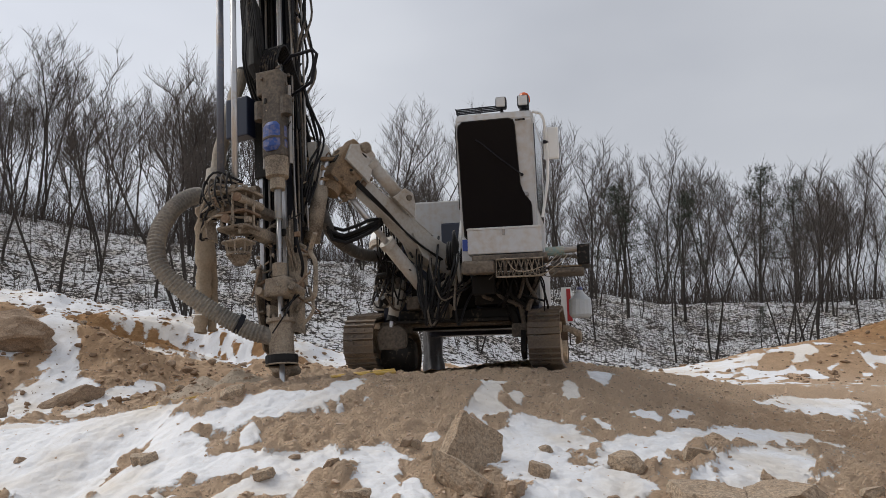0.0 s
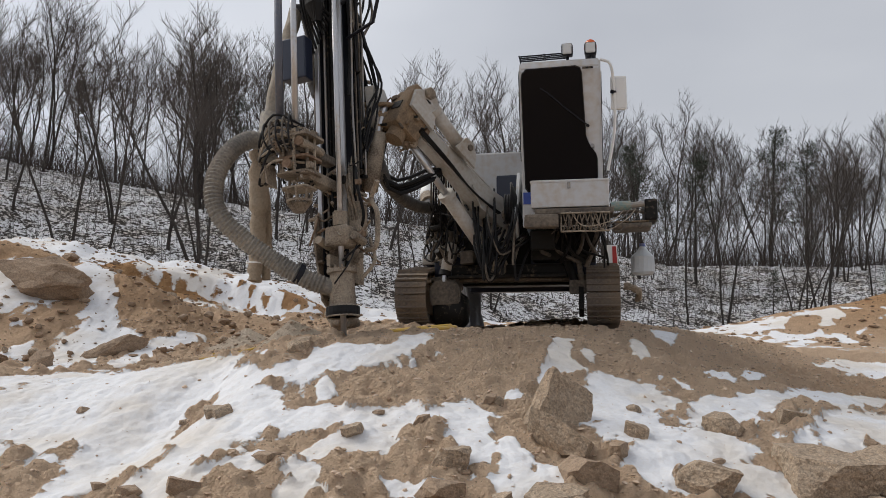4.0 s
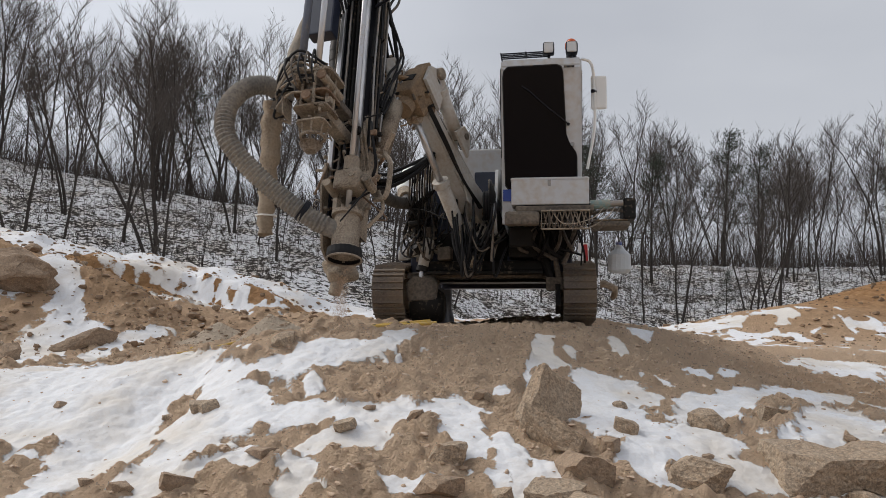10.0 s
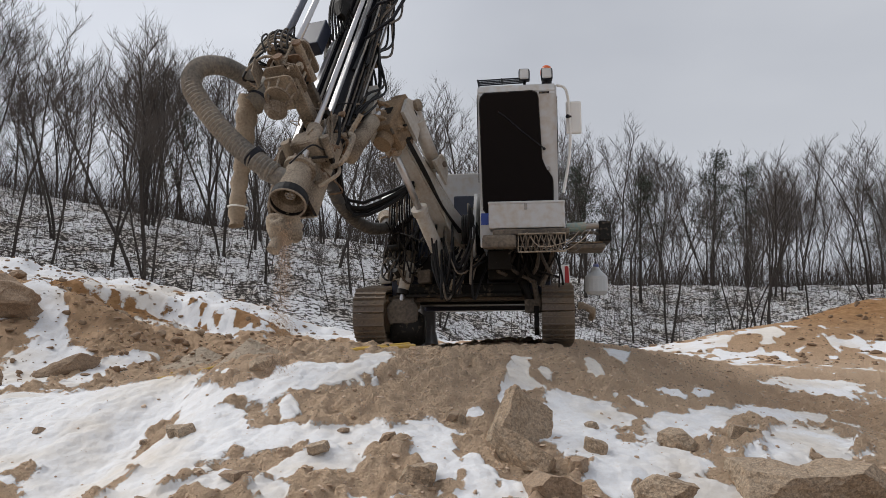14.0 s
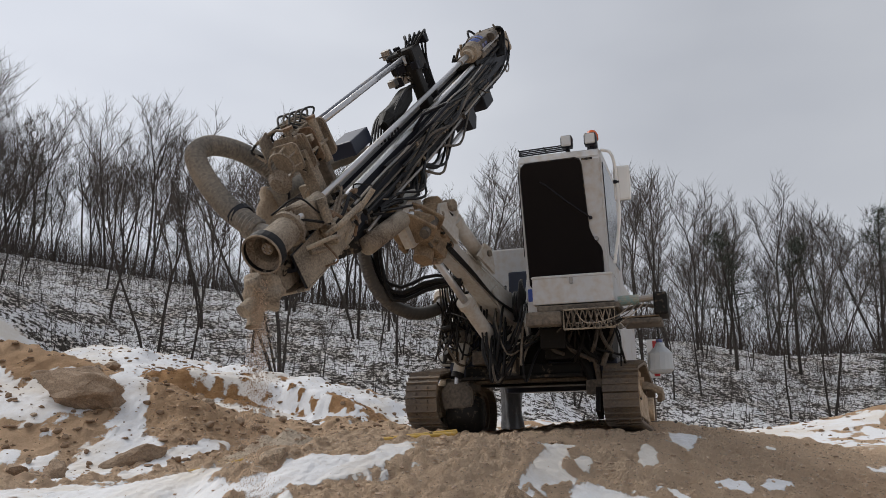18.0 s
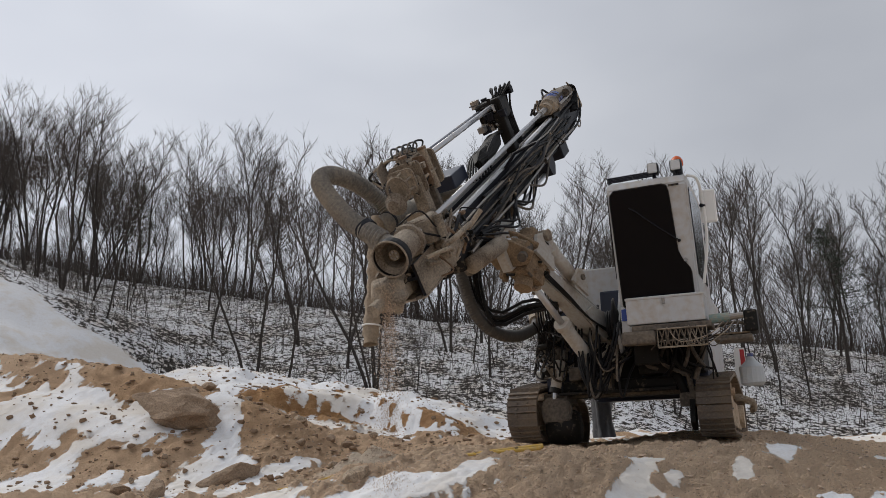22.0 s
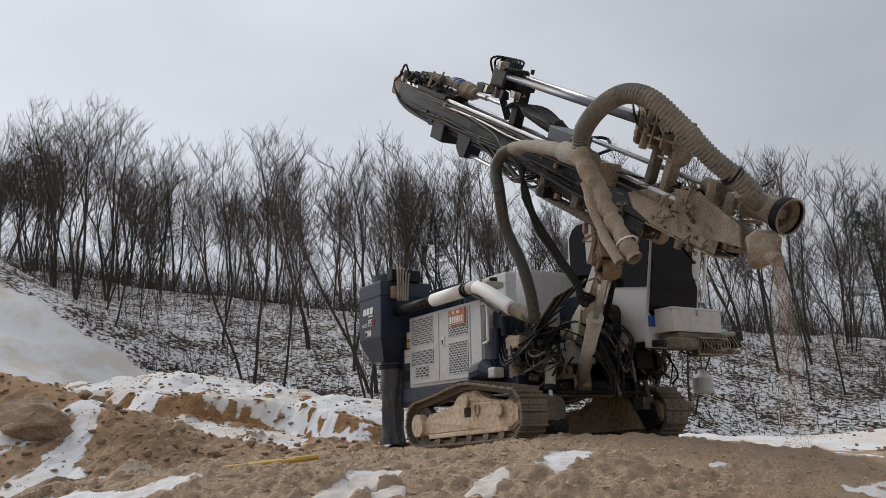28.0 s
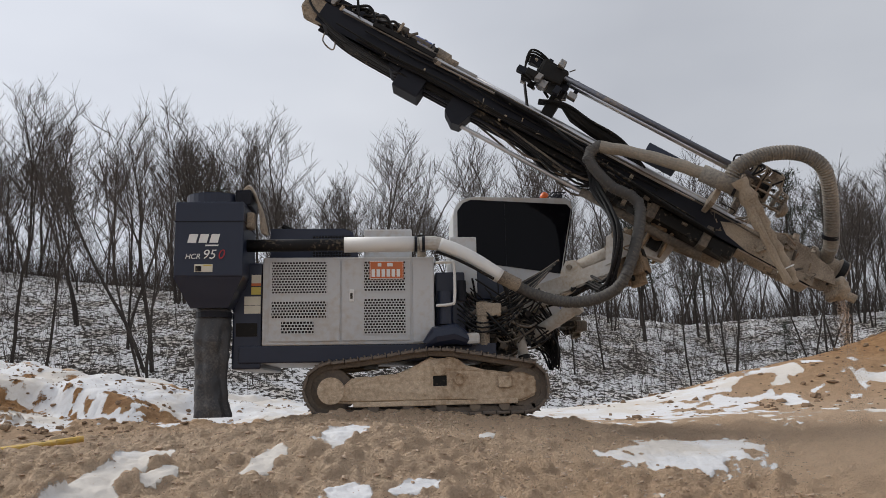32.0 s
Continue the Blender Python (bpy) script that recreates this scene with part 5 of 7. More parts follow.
# lift cylinder, in two pieces that slide on one another; each frame's x runs along it
LIFT_FOOT, LIFT_HEAD, LIFT_BARREL = Vector((0.95, -0.14, 0.66)), Vector((1.36, -0.02, -0.16)), 1.02
barrel = part("lift_barrel", C((0, 0, 0), (LIFT_BARREL, 0, 0), 0.072, 20), "boom", rig, "dusty pale lift cylinder", True)
part("barrel_collar", C((LIFT_BARREL - 0.06, 0, 0), (LIFT_BARREL + 0.01, 0, 0), 0.085, 20), "boom", barrel)
part("barrel_eye", C((0, -0.09, 0), (0, 0.09, 0), 0.09, 16), "muddy", barrel)
rod_piece = part("lift_rod", C((0, 0, 0), (0.85, 0, 0), 0.035, 14), "chrome", rig, "bright lift cylinder rod", True)
part("rod_eye", C((0, -0.06, 0), (0, 0.06, 0), 0.065, 14), "muddy", rod_piece)

# ---- feed: z up the beam from its foot, x to the drilling side ----
feed = part("feed_beam", bmesh.new(), "black", rig, "long black feed beam of the drill, dusty at its foot")
bm = bmesh.new()
for y0, y1 in ((-0.135, -0.105), (0.105, 0.135)):
    box(bm, -0.17, 0.10, y0, y1, 0.35, 6.75, 0.006)
box(bm, -0.03, -0.005, -0.108, 0.108, 0.36, 6.74, 0.0)
for z in np.arange(0.6, 6.7, 0.5):
    box(bm, -0.165, -0.03, -0.107, 0.107, z, z + 0.05, 0.0)
bm.to_mesh(feed.data)
bm.free()
for y in (-0.12, 0.12):
    part("guide_rail", B(0.10, 0.135, y - 0.022, y + 0.022, 0.75, 6.55, 0.006), "chrome", feed, "bright worn guide rail")
part("feed_chain", T([(0.03, 0.06, 0.8), (0.03, 0.06, 6.5)], 0.018, 6), "soot_and_shade", feed)
part("feed_chain", T([(0.03, -0.05, 0.8), (0.03, -0.05, 6.5)], 0.018, 6), "soot_and_shade", feed)
part("hose_tray", B(-0.24, -0.17, -0.09, 0.09, 1.2, 6.3, 0.01), "soot_and_shade", feed)
for y in (-0.06, 0.02, 0.08):
    part("feed_pipe", T([(-0.27, y, 2.6), (-0.27, y, 5.6)], 0.016, 6), "black", feed)
# top end
top = part("top_plate", lumpy(B(-0.12, 0.14, -0.14, 0.14, 6.72, 7.0, 0.04), 0.015), "muddy", feed, "beige weathered end block")
part("sheave", C((0.05, -0.08, 6.74), (0.05, 0.08, 6.74), 0.11, 18), "soot_and_shade", feed)
rnd = random.Random(9)
for k in range(16):
    z0 = rnd.uniform(5.9, 6.7)
    part("top_fitting", lumpy(B(0.1, 0.1 + rnd.uniform(0.06, 0.2), *sorted((rnd.uniform(-0.16, 0.0), rnd.uniform(0.02, 0.17))), z0, z0 + rnd.uniform(0.06, 0.2), 0.015), 0.012), rnd.choice(("soot_and_shade", "steel", "muddy", "black")), feed)
for k in range(12):
    z0 = rnd.uniform(5.6, 6.4)
    y = rnd.uniform(-0.18, 0.18)
    part("top_hose", T(curve([(0.12, y, z0), (0.26 + rnd.uniform(0, 0.1), y * 1.3, z0 + 0.2), (0.2, y, z0 + 0.42), (0.02, y * 0.8, 6.85 + rnd.uniform(0, 0.12)), (-0.2, y, 6.4), (-0.26, y * 0.7, 5.4)], 5), 0.016, 6), "rubber", feed)
part("pilot_hook", T(curve([(-0.14, 0.1, 6.5), (-0.3, 0.12, 6.45), (-0.26, 0.12, 6.62), (-0.12, 0.1, 6.66)], 4), 0.01, 6), "steel", feed)
# brackets on the back and the extension cylinder
part("rear_bracket", B(-0.42, -0.16, -0.13, 0.13, 5.18, 5.52, 0.02), "black", feed, "black box bracket on the beam's back")
part("rear_bracket", plate([(-0.17, 4.82), (-0.17, 4.5), (-0.46, 4.58), (-0.48, 4.68), (-0.38, 4.82)], 0.2, "y", -0.1), "black", feed)
part("extension_rod", C((-0.42, 0, 4.64), (-0.42, 0, 3.0), 0.026, 12), "chrome", feed, "bright feed extension rod")
part("extension_barrel", C((-0.42, 0, 3.0), (-0.42, 0, 1.5), 0.05, 16), "grime", feed, "dusty feed extension cylinder", True)
part("roller_guard", C((-0.2, -0.14, 5.6), (-0.2, 0.14, 5.6), 0.08, 14), "black", feed)
# slide cradle to the boom
cr = part("cradle", B(-0.33, -0.18, -0.11, 0.11, 1.2, 2.75, 0.03), "soot_and_shade", feed, "dust caked feed cradle under the beam")
for z in (1.5, 2.15, 2.75):
    part("cradle_clamp", lumpy(B(-0.36, -0.10, -0.15, 0.15, z, z + 0.10, 0.02), 0.01), "grime", cr)
arm = part("swing_arm", lumpy(T([(-0.3, 0.02, 2.05), (-0.42, 0.22, 2.0), (-0.50, 0.42, 1.95)], [0.105, 0.085, 0.075], 14), 0.02, 0.07), "ochre", feed, "rusty dust caked swing arm joining the boom")
for z in (1.86, 2.08):
    fork = plate([(-0.60, 0.10), (-0.30, 0.0), (-0.22, 0.08), (-0.36, 0.34), (-0.52, 0.50), (-0.62, 0.42)], 0.035, "z", z)
    bmesh.ops.bevel(fork, geom=list(fork.edges), offset=0.008, segments=1, affect="EDGES")
    part("fork_plate", lumpy(fork, 0.004), "ochre", arm)
part("fork_pin", C((-0.52, 0.40, 1.80), (-0.52, 0.40, 2.18), 0.045, 14), "grime", arm)
part("pin_cap", C((-0.52, 0.40, 2.17), (-0.52, 0.40, 2.20), 0.065, 14), "ash", arm)
# solid dark block between the fork plates, standing in for the gap's shade
part("fork_recess", B(-0.56, -0.30, 0.12, 0.20, 1.92, 2.06, 0.01), "soot_and_shade", arm)
part("swing_ear", lumpy(plate([(-0.62, 1.8), (-0.3, 1.75), (-0.25, 2.25), (-0.5, 2.3), (-0.66, 2.15)], 0.08, "y", 0.18), 0.01), "boom", feed)
part("tilt_cylinder", C((-0.3, 0.16, 1.25), (-0.34, 0.26, 1.8), 0.08, 18), "ash", feed, "dust caked tilt cylinder", True)
part("tilt_rod", C((-0.33, 0.24, 1.75), (-0.42, 0.3, 2.1), 0.035), "chrome", feed)
# foot, clamps and dust cup
part("foot_pad", blob((0, 0, 0.05), 0.135, 0.45, 4, 2, (1, 1, 0.85)), "muddy", feed, "foot pad caked with wet sand", True)
part("foot_arm", plate([(-0.14, 0.75), (0.16, 0.72), (0.13, 0.4), (0.10, 0.05), (-0.05, 0.02), (-0.12, 0.3)], 0.05, "y", -0.03), "ash", feed)
part("foot_shield", lumpy(plate([(-0.12, 0.78), (0.2, 0.95), (0.24, 0.7), (0.12, 0.2), (-0.02, 0.12)], 0.02, "y", -0.14), 0.01), "ash", feed, "dust plastered splash plate")
part("nipple", C((-0.02, -0.05, -0.16), (-0.01, -0.02, 0.0), 0.05, 12), "muddy", feed)
CUP = (0.27, 0.15)
cup = bmesh.new()
prof_ = [(0.06, 0.135), (0.10, 0.14), (0.12, 0.112), (0.38, 0.102), (0.39, 0.128), (0.42, 0.128), (0.425, 0.05)]
rings_ = []
for z, r in prof_ + [(0.415, 0.045), (0.33, 0.085), (0.1, 0.10), (0.06, 0.135)]:
    rings_.append([cup.verts.new((CUP[0] + r * math.cos(a), CUP[1] + r * math.sin(a), z)) for a in [6.28319 * k / 22 for k in range(22)]])
for a, b in zip(rings_, rings_[1:]):
    for k in range(22):
        cup.faces.new((a[k], a[(k + 1) % 22], b[(k + 1) % 22], b[k]))
bmesh.ops.recalc_face_normals(cup, faces=cup.faces)
cp = part("dust_cup", cup, "ash", feed, "round dust suction cup, dusty, with a dark mouth")
part("cup_skirt", tube(bmesh.new(), [(CUP[0], CUP[1], 0.10), (CUP[0], CUP[1], 0.05), (CUP[0], CUP[1], 0.025)], [0.141, 0.143, 0.138], 22, False), "rubber", cp, "black rubber skirt")
part("cup_lip", T([(CUP[0] + 0.137 * math.cos(a), CUP[1] + 0.137 * math.sin(a), 0.02) for a in [0.2618 * k for k in range(25)]], 0.008, 6), "ash", cp)
part("drill_bit", C((CUP[0], CUP[1], 0.10), (CUP[0], CUP[1], 0.30), 0.042, 14), "ash", cp, "dusty button bit inside the cup")
for k in range(6):
    a = 1.0472 * k
    part("bit_button", C((CUP[0] + 0.027 * math.cos(a), CUP[1] + 0.027 * math.sin(a), 0.092), (CUP[0] + 0.027 * math.cos(a), CUP[1] + 0.027 * math.sin(a), 0.105), 0.009, 8), "steel", cp)
for k in range(12):
    a = 6.28319 * k / 12
    part("cup_bolt", C((CUP[0] + 0.115 * math.cos(a), CUP[1] + 0.115 * math.sin(a), 0.415), (CUP[0] + 0.115 * math.cos(a), CUP[1] + 0.115 * math.sin(a), 0.445), 0.011, 6), "ash", cp)
part("cup_nozzle", C((CUP[0], CUP[1], 0.24), (CUP[0] + 0.10, CUP[1] - 0.24, 0.33), 0.075, 16), "hose", cp)
part("cup_bar", B(0.0, 0.3, 0.02, 0.06, 0.46, 0.56, 0.01), "muddy", feed)
part("centraliser", lumpy(B(0.14, 0.36, 0.04, 0.26, 0.62, 0.80, 0.03), 0.03), "ash", feed, "dust caked rod centraliser")
for y in (-0.03, 0.31):
    part("jaw_cylinder", C((0.16, y, 0.66), (0.34, y, 0.69), 0.036, 12), "muddy", feed)
part("centraliser_collar", C((0.27, 0.15, 0.80), (0.27, 0.15, 0.92), 0.065, 14), "ash", feed)
part("clamp_block", lumpy(B(-0.05, 0.12, 0.14, 0.26, 0.75, 1.05, 0.03), 0.02), "muddy", feed)
part("clamp_pipe", T(curve([(0.1, 0.3, 0.6), (0.14, 0.42, 0.62), (0.14, 0.44, 0.9), (0.08, 0.36, 1.05), (0.16, 0.46, 1.18)], 5), 0.022, 8), "muddy", feed)
part("clamp_pipe", T(curve([(0.02, 0.3, 0.72), (0.1, 0.38, 0.5), (0.12, 0.26, 0.35)], 5), 0.016, 8), "muddy", feed)


def cluster(name, parent, count, lo, hi, sizes, mats, seed):
    """Small fittings crowded into a box of space: blocks, plates, pins and unions, each its own part."""
    r = random.Random(seed)
    for k in range(count):
        c = Vector([r.uniform(a, b) for a, b in zip(lo, hi)])
        s = r.uniform(*sizes)
        kind_ = r.random()
        m = r.choice(mats)
        if kind_ < 0.45:
            h = Vector((s * r.uniform(0.4, 1.1), s * r.uniform(0.4, 1.1), s * r.uniform(0.3, 1.2)))
            part(name, lumpy(B(c.x - h.x, c.x + h.x, c.y - h.y, c.y + h.y, c.z - h.z, c.z + h.z, s * 0.2), s * 0.15, 0.05), m, parent)
        elif kind_ < 0.85:
            w_ = Vector((r.gauss(0, 1), r.gauss(0, 1), r.gauss(0, 0.7))).normalized() * s * r.uniform(0.8, 2.0)
            part(name, C(c - w_, c + w_, s * r.uniform(0.25, 0.5), 10), m, parent)
        else:
            w_ = [c + Vector((r.uniform(-3, 3), r.uniform(-3, 3), r.uniform(-3, 3))) * s for _ in range(3)]
            part(name, T(curve([c] + w_, 4), s * 0.22, 6), m, parent)


cluster("clamp_fitting", feed, 60, (-0.05, -0.2, 0.52), (0.2, 0.34, 1.3), (0.014, 0.042), ("ash", "muddy", "ash", "rust", "soot_and_shade"), 41)
cluster("foot_fitting", feed, 12, (-0.1, -0.12, 0.1), (0.12, 0.1, 0.5), (0.015, 0.035), ("ash", "muddy", "soot_and_shade"), 42)
for k in range(6):
    y0 = rnd.uniform(-0.2, 0.3)
    part("clamp_hose", T(curve([(0.05, y0, 1.4), (0.18, y0 + 0.08, 1.15), (0.12, y0 + 0.1, 0.9), (0.05, y0, 0.75)], 5), 0.012, 6), "ash" if k % 2 else "rubber", feed)
# rod changer: lower and upper clusters joined by two spare rods
RC = (0.60, -0.08)
lowc = part("rod_changer", lumpy(C((RC[0], RC[1] + 0.02, 1.34), (RC[0], RC[1] + 0.02, 1.50), 0.105, 20), 0.012, 0.06), "grime", feed, "rod changer head thick with brown dust")
for z0, z1, w_, m in ((1.50, 1.525, 0.17, "ash"), (1.315, 1.335, 0.155, "rust"), (1.19, 1.205, 0.15, "ash"), (1.07, 1.085, 0.12, "muddy")):
    pl_ = plate(rounded(RC[0] - w_, RC[0] + w_ * 0.85, RC[1] - w_ + 0.02, RC[1] + w_ + 0.03, 0.05), z1 - z0, "z", z0)
    part("changer_plate", lumpy(pl_, 0.004), m, lowc)
# dark cylinder added for the shaded gap between two changer plates
part("changer_core", C((RC[0], RC[1] + 0.02, 1.20), (RC[0], RC[1] + 0.02, 1.34), 0.085, 16), "soot_and_shade", lowc)
for k in range(8):
    a = 6.28319 * k / 8 + 0.3
    cx_, cy_ = RC[0] + 0.135 * math.cos(a), RC[1] + 0.02 + 0.145 * math.sin(a)
    part("changer_column", C((cx_, cy_, 1.20), (cx_, cy_, 1.56), 0.013, 10), "ash" if k % 2 else "muddy", lowc)
    part("column_nut", C((cx_, cy_, 1.53), (cx_, cy_, 1.56), 0.024, 6), "muddy", lowc)
    part("cage_bar", C((RC[0] - 0.03 + 0.10 * math.cos(a), RC[1] + 0.01 + 0.10 * math.sin(a), 0.98), (RC[0] - 0.03 + 0.12 * math.cos(a), RC[1] + 0.01 + 0.12 * math.sin(a), 1.08), 0.009, 6), "ash", lowc)
part("cage_ring", T([(RC[0] - 0.03 + 0.10 * math.cos(a), RC[1] + 0.01 + 0.10 * math.sin(a), 0.98) for a in [0.3142 * k for k in range(21)]], 0.012, 6), "ash", lowc)
for y, z in ((-0.10, 1.43), (0.14, 1.43), (0.02, 1.26)):
    part("changer_cylinder", C((RC[0] - 0.19, RC[1] + y, z), (RC[0] + 0.17, RC[1] + y, z), 0.036, 14), "muddy", lowc)
    part("cylinder_cap", C((RC[0] + 0.165, RC[1] + y, z), (RC[0] + 0.185, RC[1] + y, z), 0.042, 8), "rust", lowc)
for k in range(5):
    part("changer_pipe", T(curve([(RC[0] + 0.12, RC[1] - 0.14 + 0.05 * k, 1.53), (RC[0] + 0.20, RC[1] - 0.17 + 0.06 * k, 1.62 + 0.01 * k), (RC[0] + 0.24, RC[1] - 0.16 + 0.06 * k, 1.48), (RC[0] + 0.18, RC[1] - 0.12 + 0.05 * k, 1.36)], 5), 0.009, 6), "grime" if k % 2 else "rubber", lowc)
part("changer_door", lumpy(plate([(RC[0] + 0.02, 1.10), (RC[0] + 0.17, 1.12), (RC[0] + 0.20, 1.26), (RC[0] + 0.06, 1.28)], 0.012, "y", RC[1] - 0.18), 0.004), "ash", lowc, "dust plastered flap")
cluster("changer_piece", lowc, 30, (RC[0] - 0.16, RC[1] - 0.16, 1.10), (RC[0] + 0.15, RC[1] + 0.18, 1.32), (0.010, 0.026), ("ash", "muddy", "rust", "soot_and_shade", "grime", "rust"), 43)
cluster("changer_fitting", lowc, 30, (RC[0] - 0.15, RC[1] - 0.15, 1.53), (RC[0] + 0.12, RC[1] + 0.17, 1.58), (0.010, 0.022), ("ash", "muddy", "steel", "rust", "soot_and_shade"), 44)
part("changer_cup", T([(RC[0] - 0.14, RC[1] - 0.06, 0.92), (RC[0] - 0.14, RC[1] - 0.06, 0.985), (RC[0] - 0.14, RC[1] - 0.06, 1.0)], [0.05, 0.10, 0.09], 14), "ash", lowc, "tan cone of caked dust")
for dx, dy in ((-0.06, -0.05), (0.08, -0.04), (0.0, 0.08)):
    part("cup_rod", C((RC[0] - 0.14 + dx, RC[1] - 0.06 + dy, 0.98), (RC[0] - 0.14 + dx, RC[1] - 0.06 + dy, 1.2), 0.012, 8), "ash", lowc)
part("changer_arm", lumpy(B(0.12, RC[0], -0.06, 0.06, 1.15, 1.24, 0.02), 0.01), "muddy", feed)
part("changer_arm", lumpy(B(0.12, RC[0], -0.05, 0.05, 1.38, 1.46, 0.02), 0.01), "grime", feed)
part("changer_arm", lumpy(B(0.10, RC[0] - 0.02, -0.05, 0.07, 3.72, 3.86, 0.02), 0.01), "soot_and_shade", feed)
for k in range(10):
    z0 = rnd.uniform(1.1, 1.5)
    part("changer_hose", T(curve([(RC[0], RC[1] - 0.2, z0), (RC[0] + 0.12, RC[1] - 0.28, z0 + rnd.uniform(-0.1, 0.1)), (RC[0] + 0.18, RC[1] - 0.1, z0 + rnd.uniform(0.05, 0.25)), (RC[0] + 0.05, RC[1] + 0.12, z0 + 0.15)], 5), 0.011, 6), "rubber" if k % 2 else "muddy", lowc)
part("spare_rod", C((RC[0] + 0.03, RC[1] - 0.13, 1.4), (RC[0] + 0.03, RC[1] - 0.13, 3.95), 0.034, 14), mat("blue grey rod steel", (0.13, 0.14, 0.17), 0.4, 0.5, 0.2, 6, 0.1, 0.1), feed, "spare drill rod in the changer", True)
part("spare_rod", C((RC[0] + 0.06, RC[1] + 0.04, 1.4), (RC[0] + 0.06, RC[1] + 0.04, 3.95), 0.027, 14), "chrome", feed, "bright rod of the changer", True)
upc = part("changer_top", lumpy(B(RC[0] - 0.12, RC[0] + 0.12, RC[1] - 0.17, RC[1] + 0.13, 3.8, 4.12, 0.03), 0.03), "soot_and_shade", feed, "black greasy upper rod changer head")
for k in range(18):
    x0, y0, z0 = RC[0] + rnd.uniform(-0.2, 0.14), RC[1] + rnd.uniform(-0.22, 0.16), rnd.uniform(3.7, 4.2)
    part("changer_piece", lumpy(B(x0 - 0.04, x0 + 0.05, y0 - 0.04, y0 + 0.05, z0, z0 + rnd.uniform(0.06, 0.16), 0.01), 0.02), rnd.choice(("soot_and_shade", "black", "steel")), upc)
for k in range(5):
    part("changer_hose", T(curve([(RC[0], RC[1], 3.9), (RC[0] + 0.2, RC[1] + 0.05 * k, 4.1), (RC[0] + 0.16, RC[1] - 0.1 + 0.06 * k, 4.32), (RC[0] - 0.1, RC[1] + 0.02 * k, 4.25), (0.15, 0.02 * k, 4.0)], 5), 0.013, 6), "rubber", upc)
part("hose_bellows", lumpy(T([(0.26, -0.04, 2.75), (0.28, -0.04, 2.9), (0.30, -0.04, 3.2), (0.34, -0.05, 3.5), (0.38, -0.06, 3.7)], [0.05, 0.085, 0.08, 0.07, 0.03], 14), 0.03, 0.07), "soot_and_shade", feed, "black crumpled hose bellows")
for k in range(9):
    y = -0.14 + 0.025 * k
    part("bellows_hose", T(curve([(0.14, y, 2.5 + 0.04 * k), (0.30, y - 0.03, 2.9), (0.33 + 0.01 * k, y - 0.02, 3.3), (0.38, y * 0.6 - 0.05, 3.65), (0.30, y * 0.5, 3.95)], 5), 0.013, 6), "rubber", feed)
rl = random.Random(90)
for k in range(22):
    sgn = 1 if k % 2 else -1
    x0, y0 = rl.uniform(-0.22, 0.08), sgn * rl.uniform(0.15, 0.19)
    z0, z1 = rl.uniform(0.9, 2.4), rl.uniform(5.2, 6.7)
    pts_ = [(x0 + rl.gauss(0, 0.015), y0 + sgn * abs(rl.gauss(0, 0.014)), z0 + (z1 - z0) * i / 6) for i in range(7)]
    part("beam_pipe", T(curve(pts_, 4), rl.choice((0.010, 0.013, 0.016)), 6), rl.choice(("rubber", "rubber", "soot_and_shade", "grime", "steel")), feed)
for y in (-0.075, 0.0, 0.075):
    part("beam_pipe", T([(0.06, y, 0.85), (0.06, y, 6.4)], 0.014, 8), "steel" if y else "soot_and_shade", feed)
cluster("beam_clip", feed, 34, (-0.2, -0.2, 1.4), (0.06, -0.15, 5.8), (0.012, 0.03), ("soot_and_shade", "grime", "muddy"), 72)
cluster("beam_clip", feed, 34, (-0.2, 0.15, 1.4), (0.06, 0.2, 5.8), (0.012, 0.03), ("soot_and_shade", "grime", "muddy"), 73)
part("junction_box", B(0.20, 0.34, -0.36, -0.12, 2.2, 2.6, 0.012), "navy", feed, "grey steel junction box")
part("wire_guard", T([(0.1, 0.14, 2.95), (0.22, 0.30, 2.95), (0.26, 0.56, 2.93), (0.26, 0.60, 2.88), (0.2, 0.5, 2.64), (0.05, 0.16, 2.62)], 0.017, 8), "black", feed, "black bent tube guard")
for k in range(12):
    y, z0, z1 = 0.15 + rnd.uniform(0.0, 0.04), 2.3 + rnd.uniform(0, 0.6), 4.2 + rnd.uniform(0, 0.7)
    sway = rnd.uniform(0.0, 0.05) if k % 4 else rnd.uniform(0.07, 0.14)
    part("feed_hose", T(curve([(-0.12, y - 0.02, z0), (rnd.uniform(-0.1, 0.06), y + 0.4 * sway, z0 + 0.5), (rnd.uniform(-0.1, 0.1), y + sway, 0.5 * (z0 + z1) + rnd.uniform(-0.3, 0.3)), (-0.04, y + 0.4 * sway, z1 - 0.3), (-0.12, 0.13, z1)], 5), rnd.choice((0.011, 0.014, 0.017)), 6), rnd.choice(("rubber", "rubber", "soot_and_shade", "grime")), feed)
for k in range(8):
    y = -0.16 - 0.01 * k
    part("feed_hose", T(curve([(-0.2, y, 1.5), (-0.18, y - 0.06, 2.2), (-0.1, y - 0.10, 3.0 + 0.04 * k), (0.0, y - 0.05, 3.7), (0.05, y, 4.4)], 5), 0.015, 6), "rubber", feed)
# suction line on the feed: grey sleeve, ribbed loop to the cup, pale upper hose
sl = part("suction_sleeve", C((0.22, -0.62, 1.50), (0.20, -0.57, 1.97), 0.095, 20), "hose", feed, "grey rubber sleeve on the suction line", True)
part("sleeve_band", C((0.2165, -0.6125, 1.57), (0.215, -0.609, 1.60), 0.10, 20), "black", sl)
part("sleeve_stay", B(0.0, 0.2, -0.48, -0.13, 1.68, 1.74, 0.01), "muddy", sl)
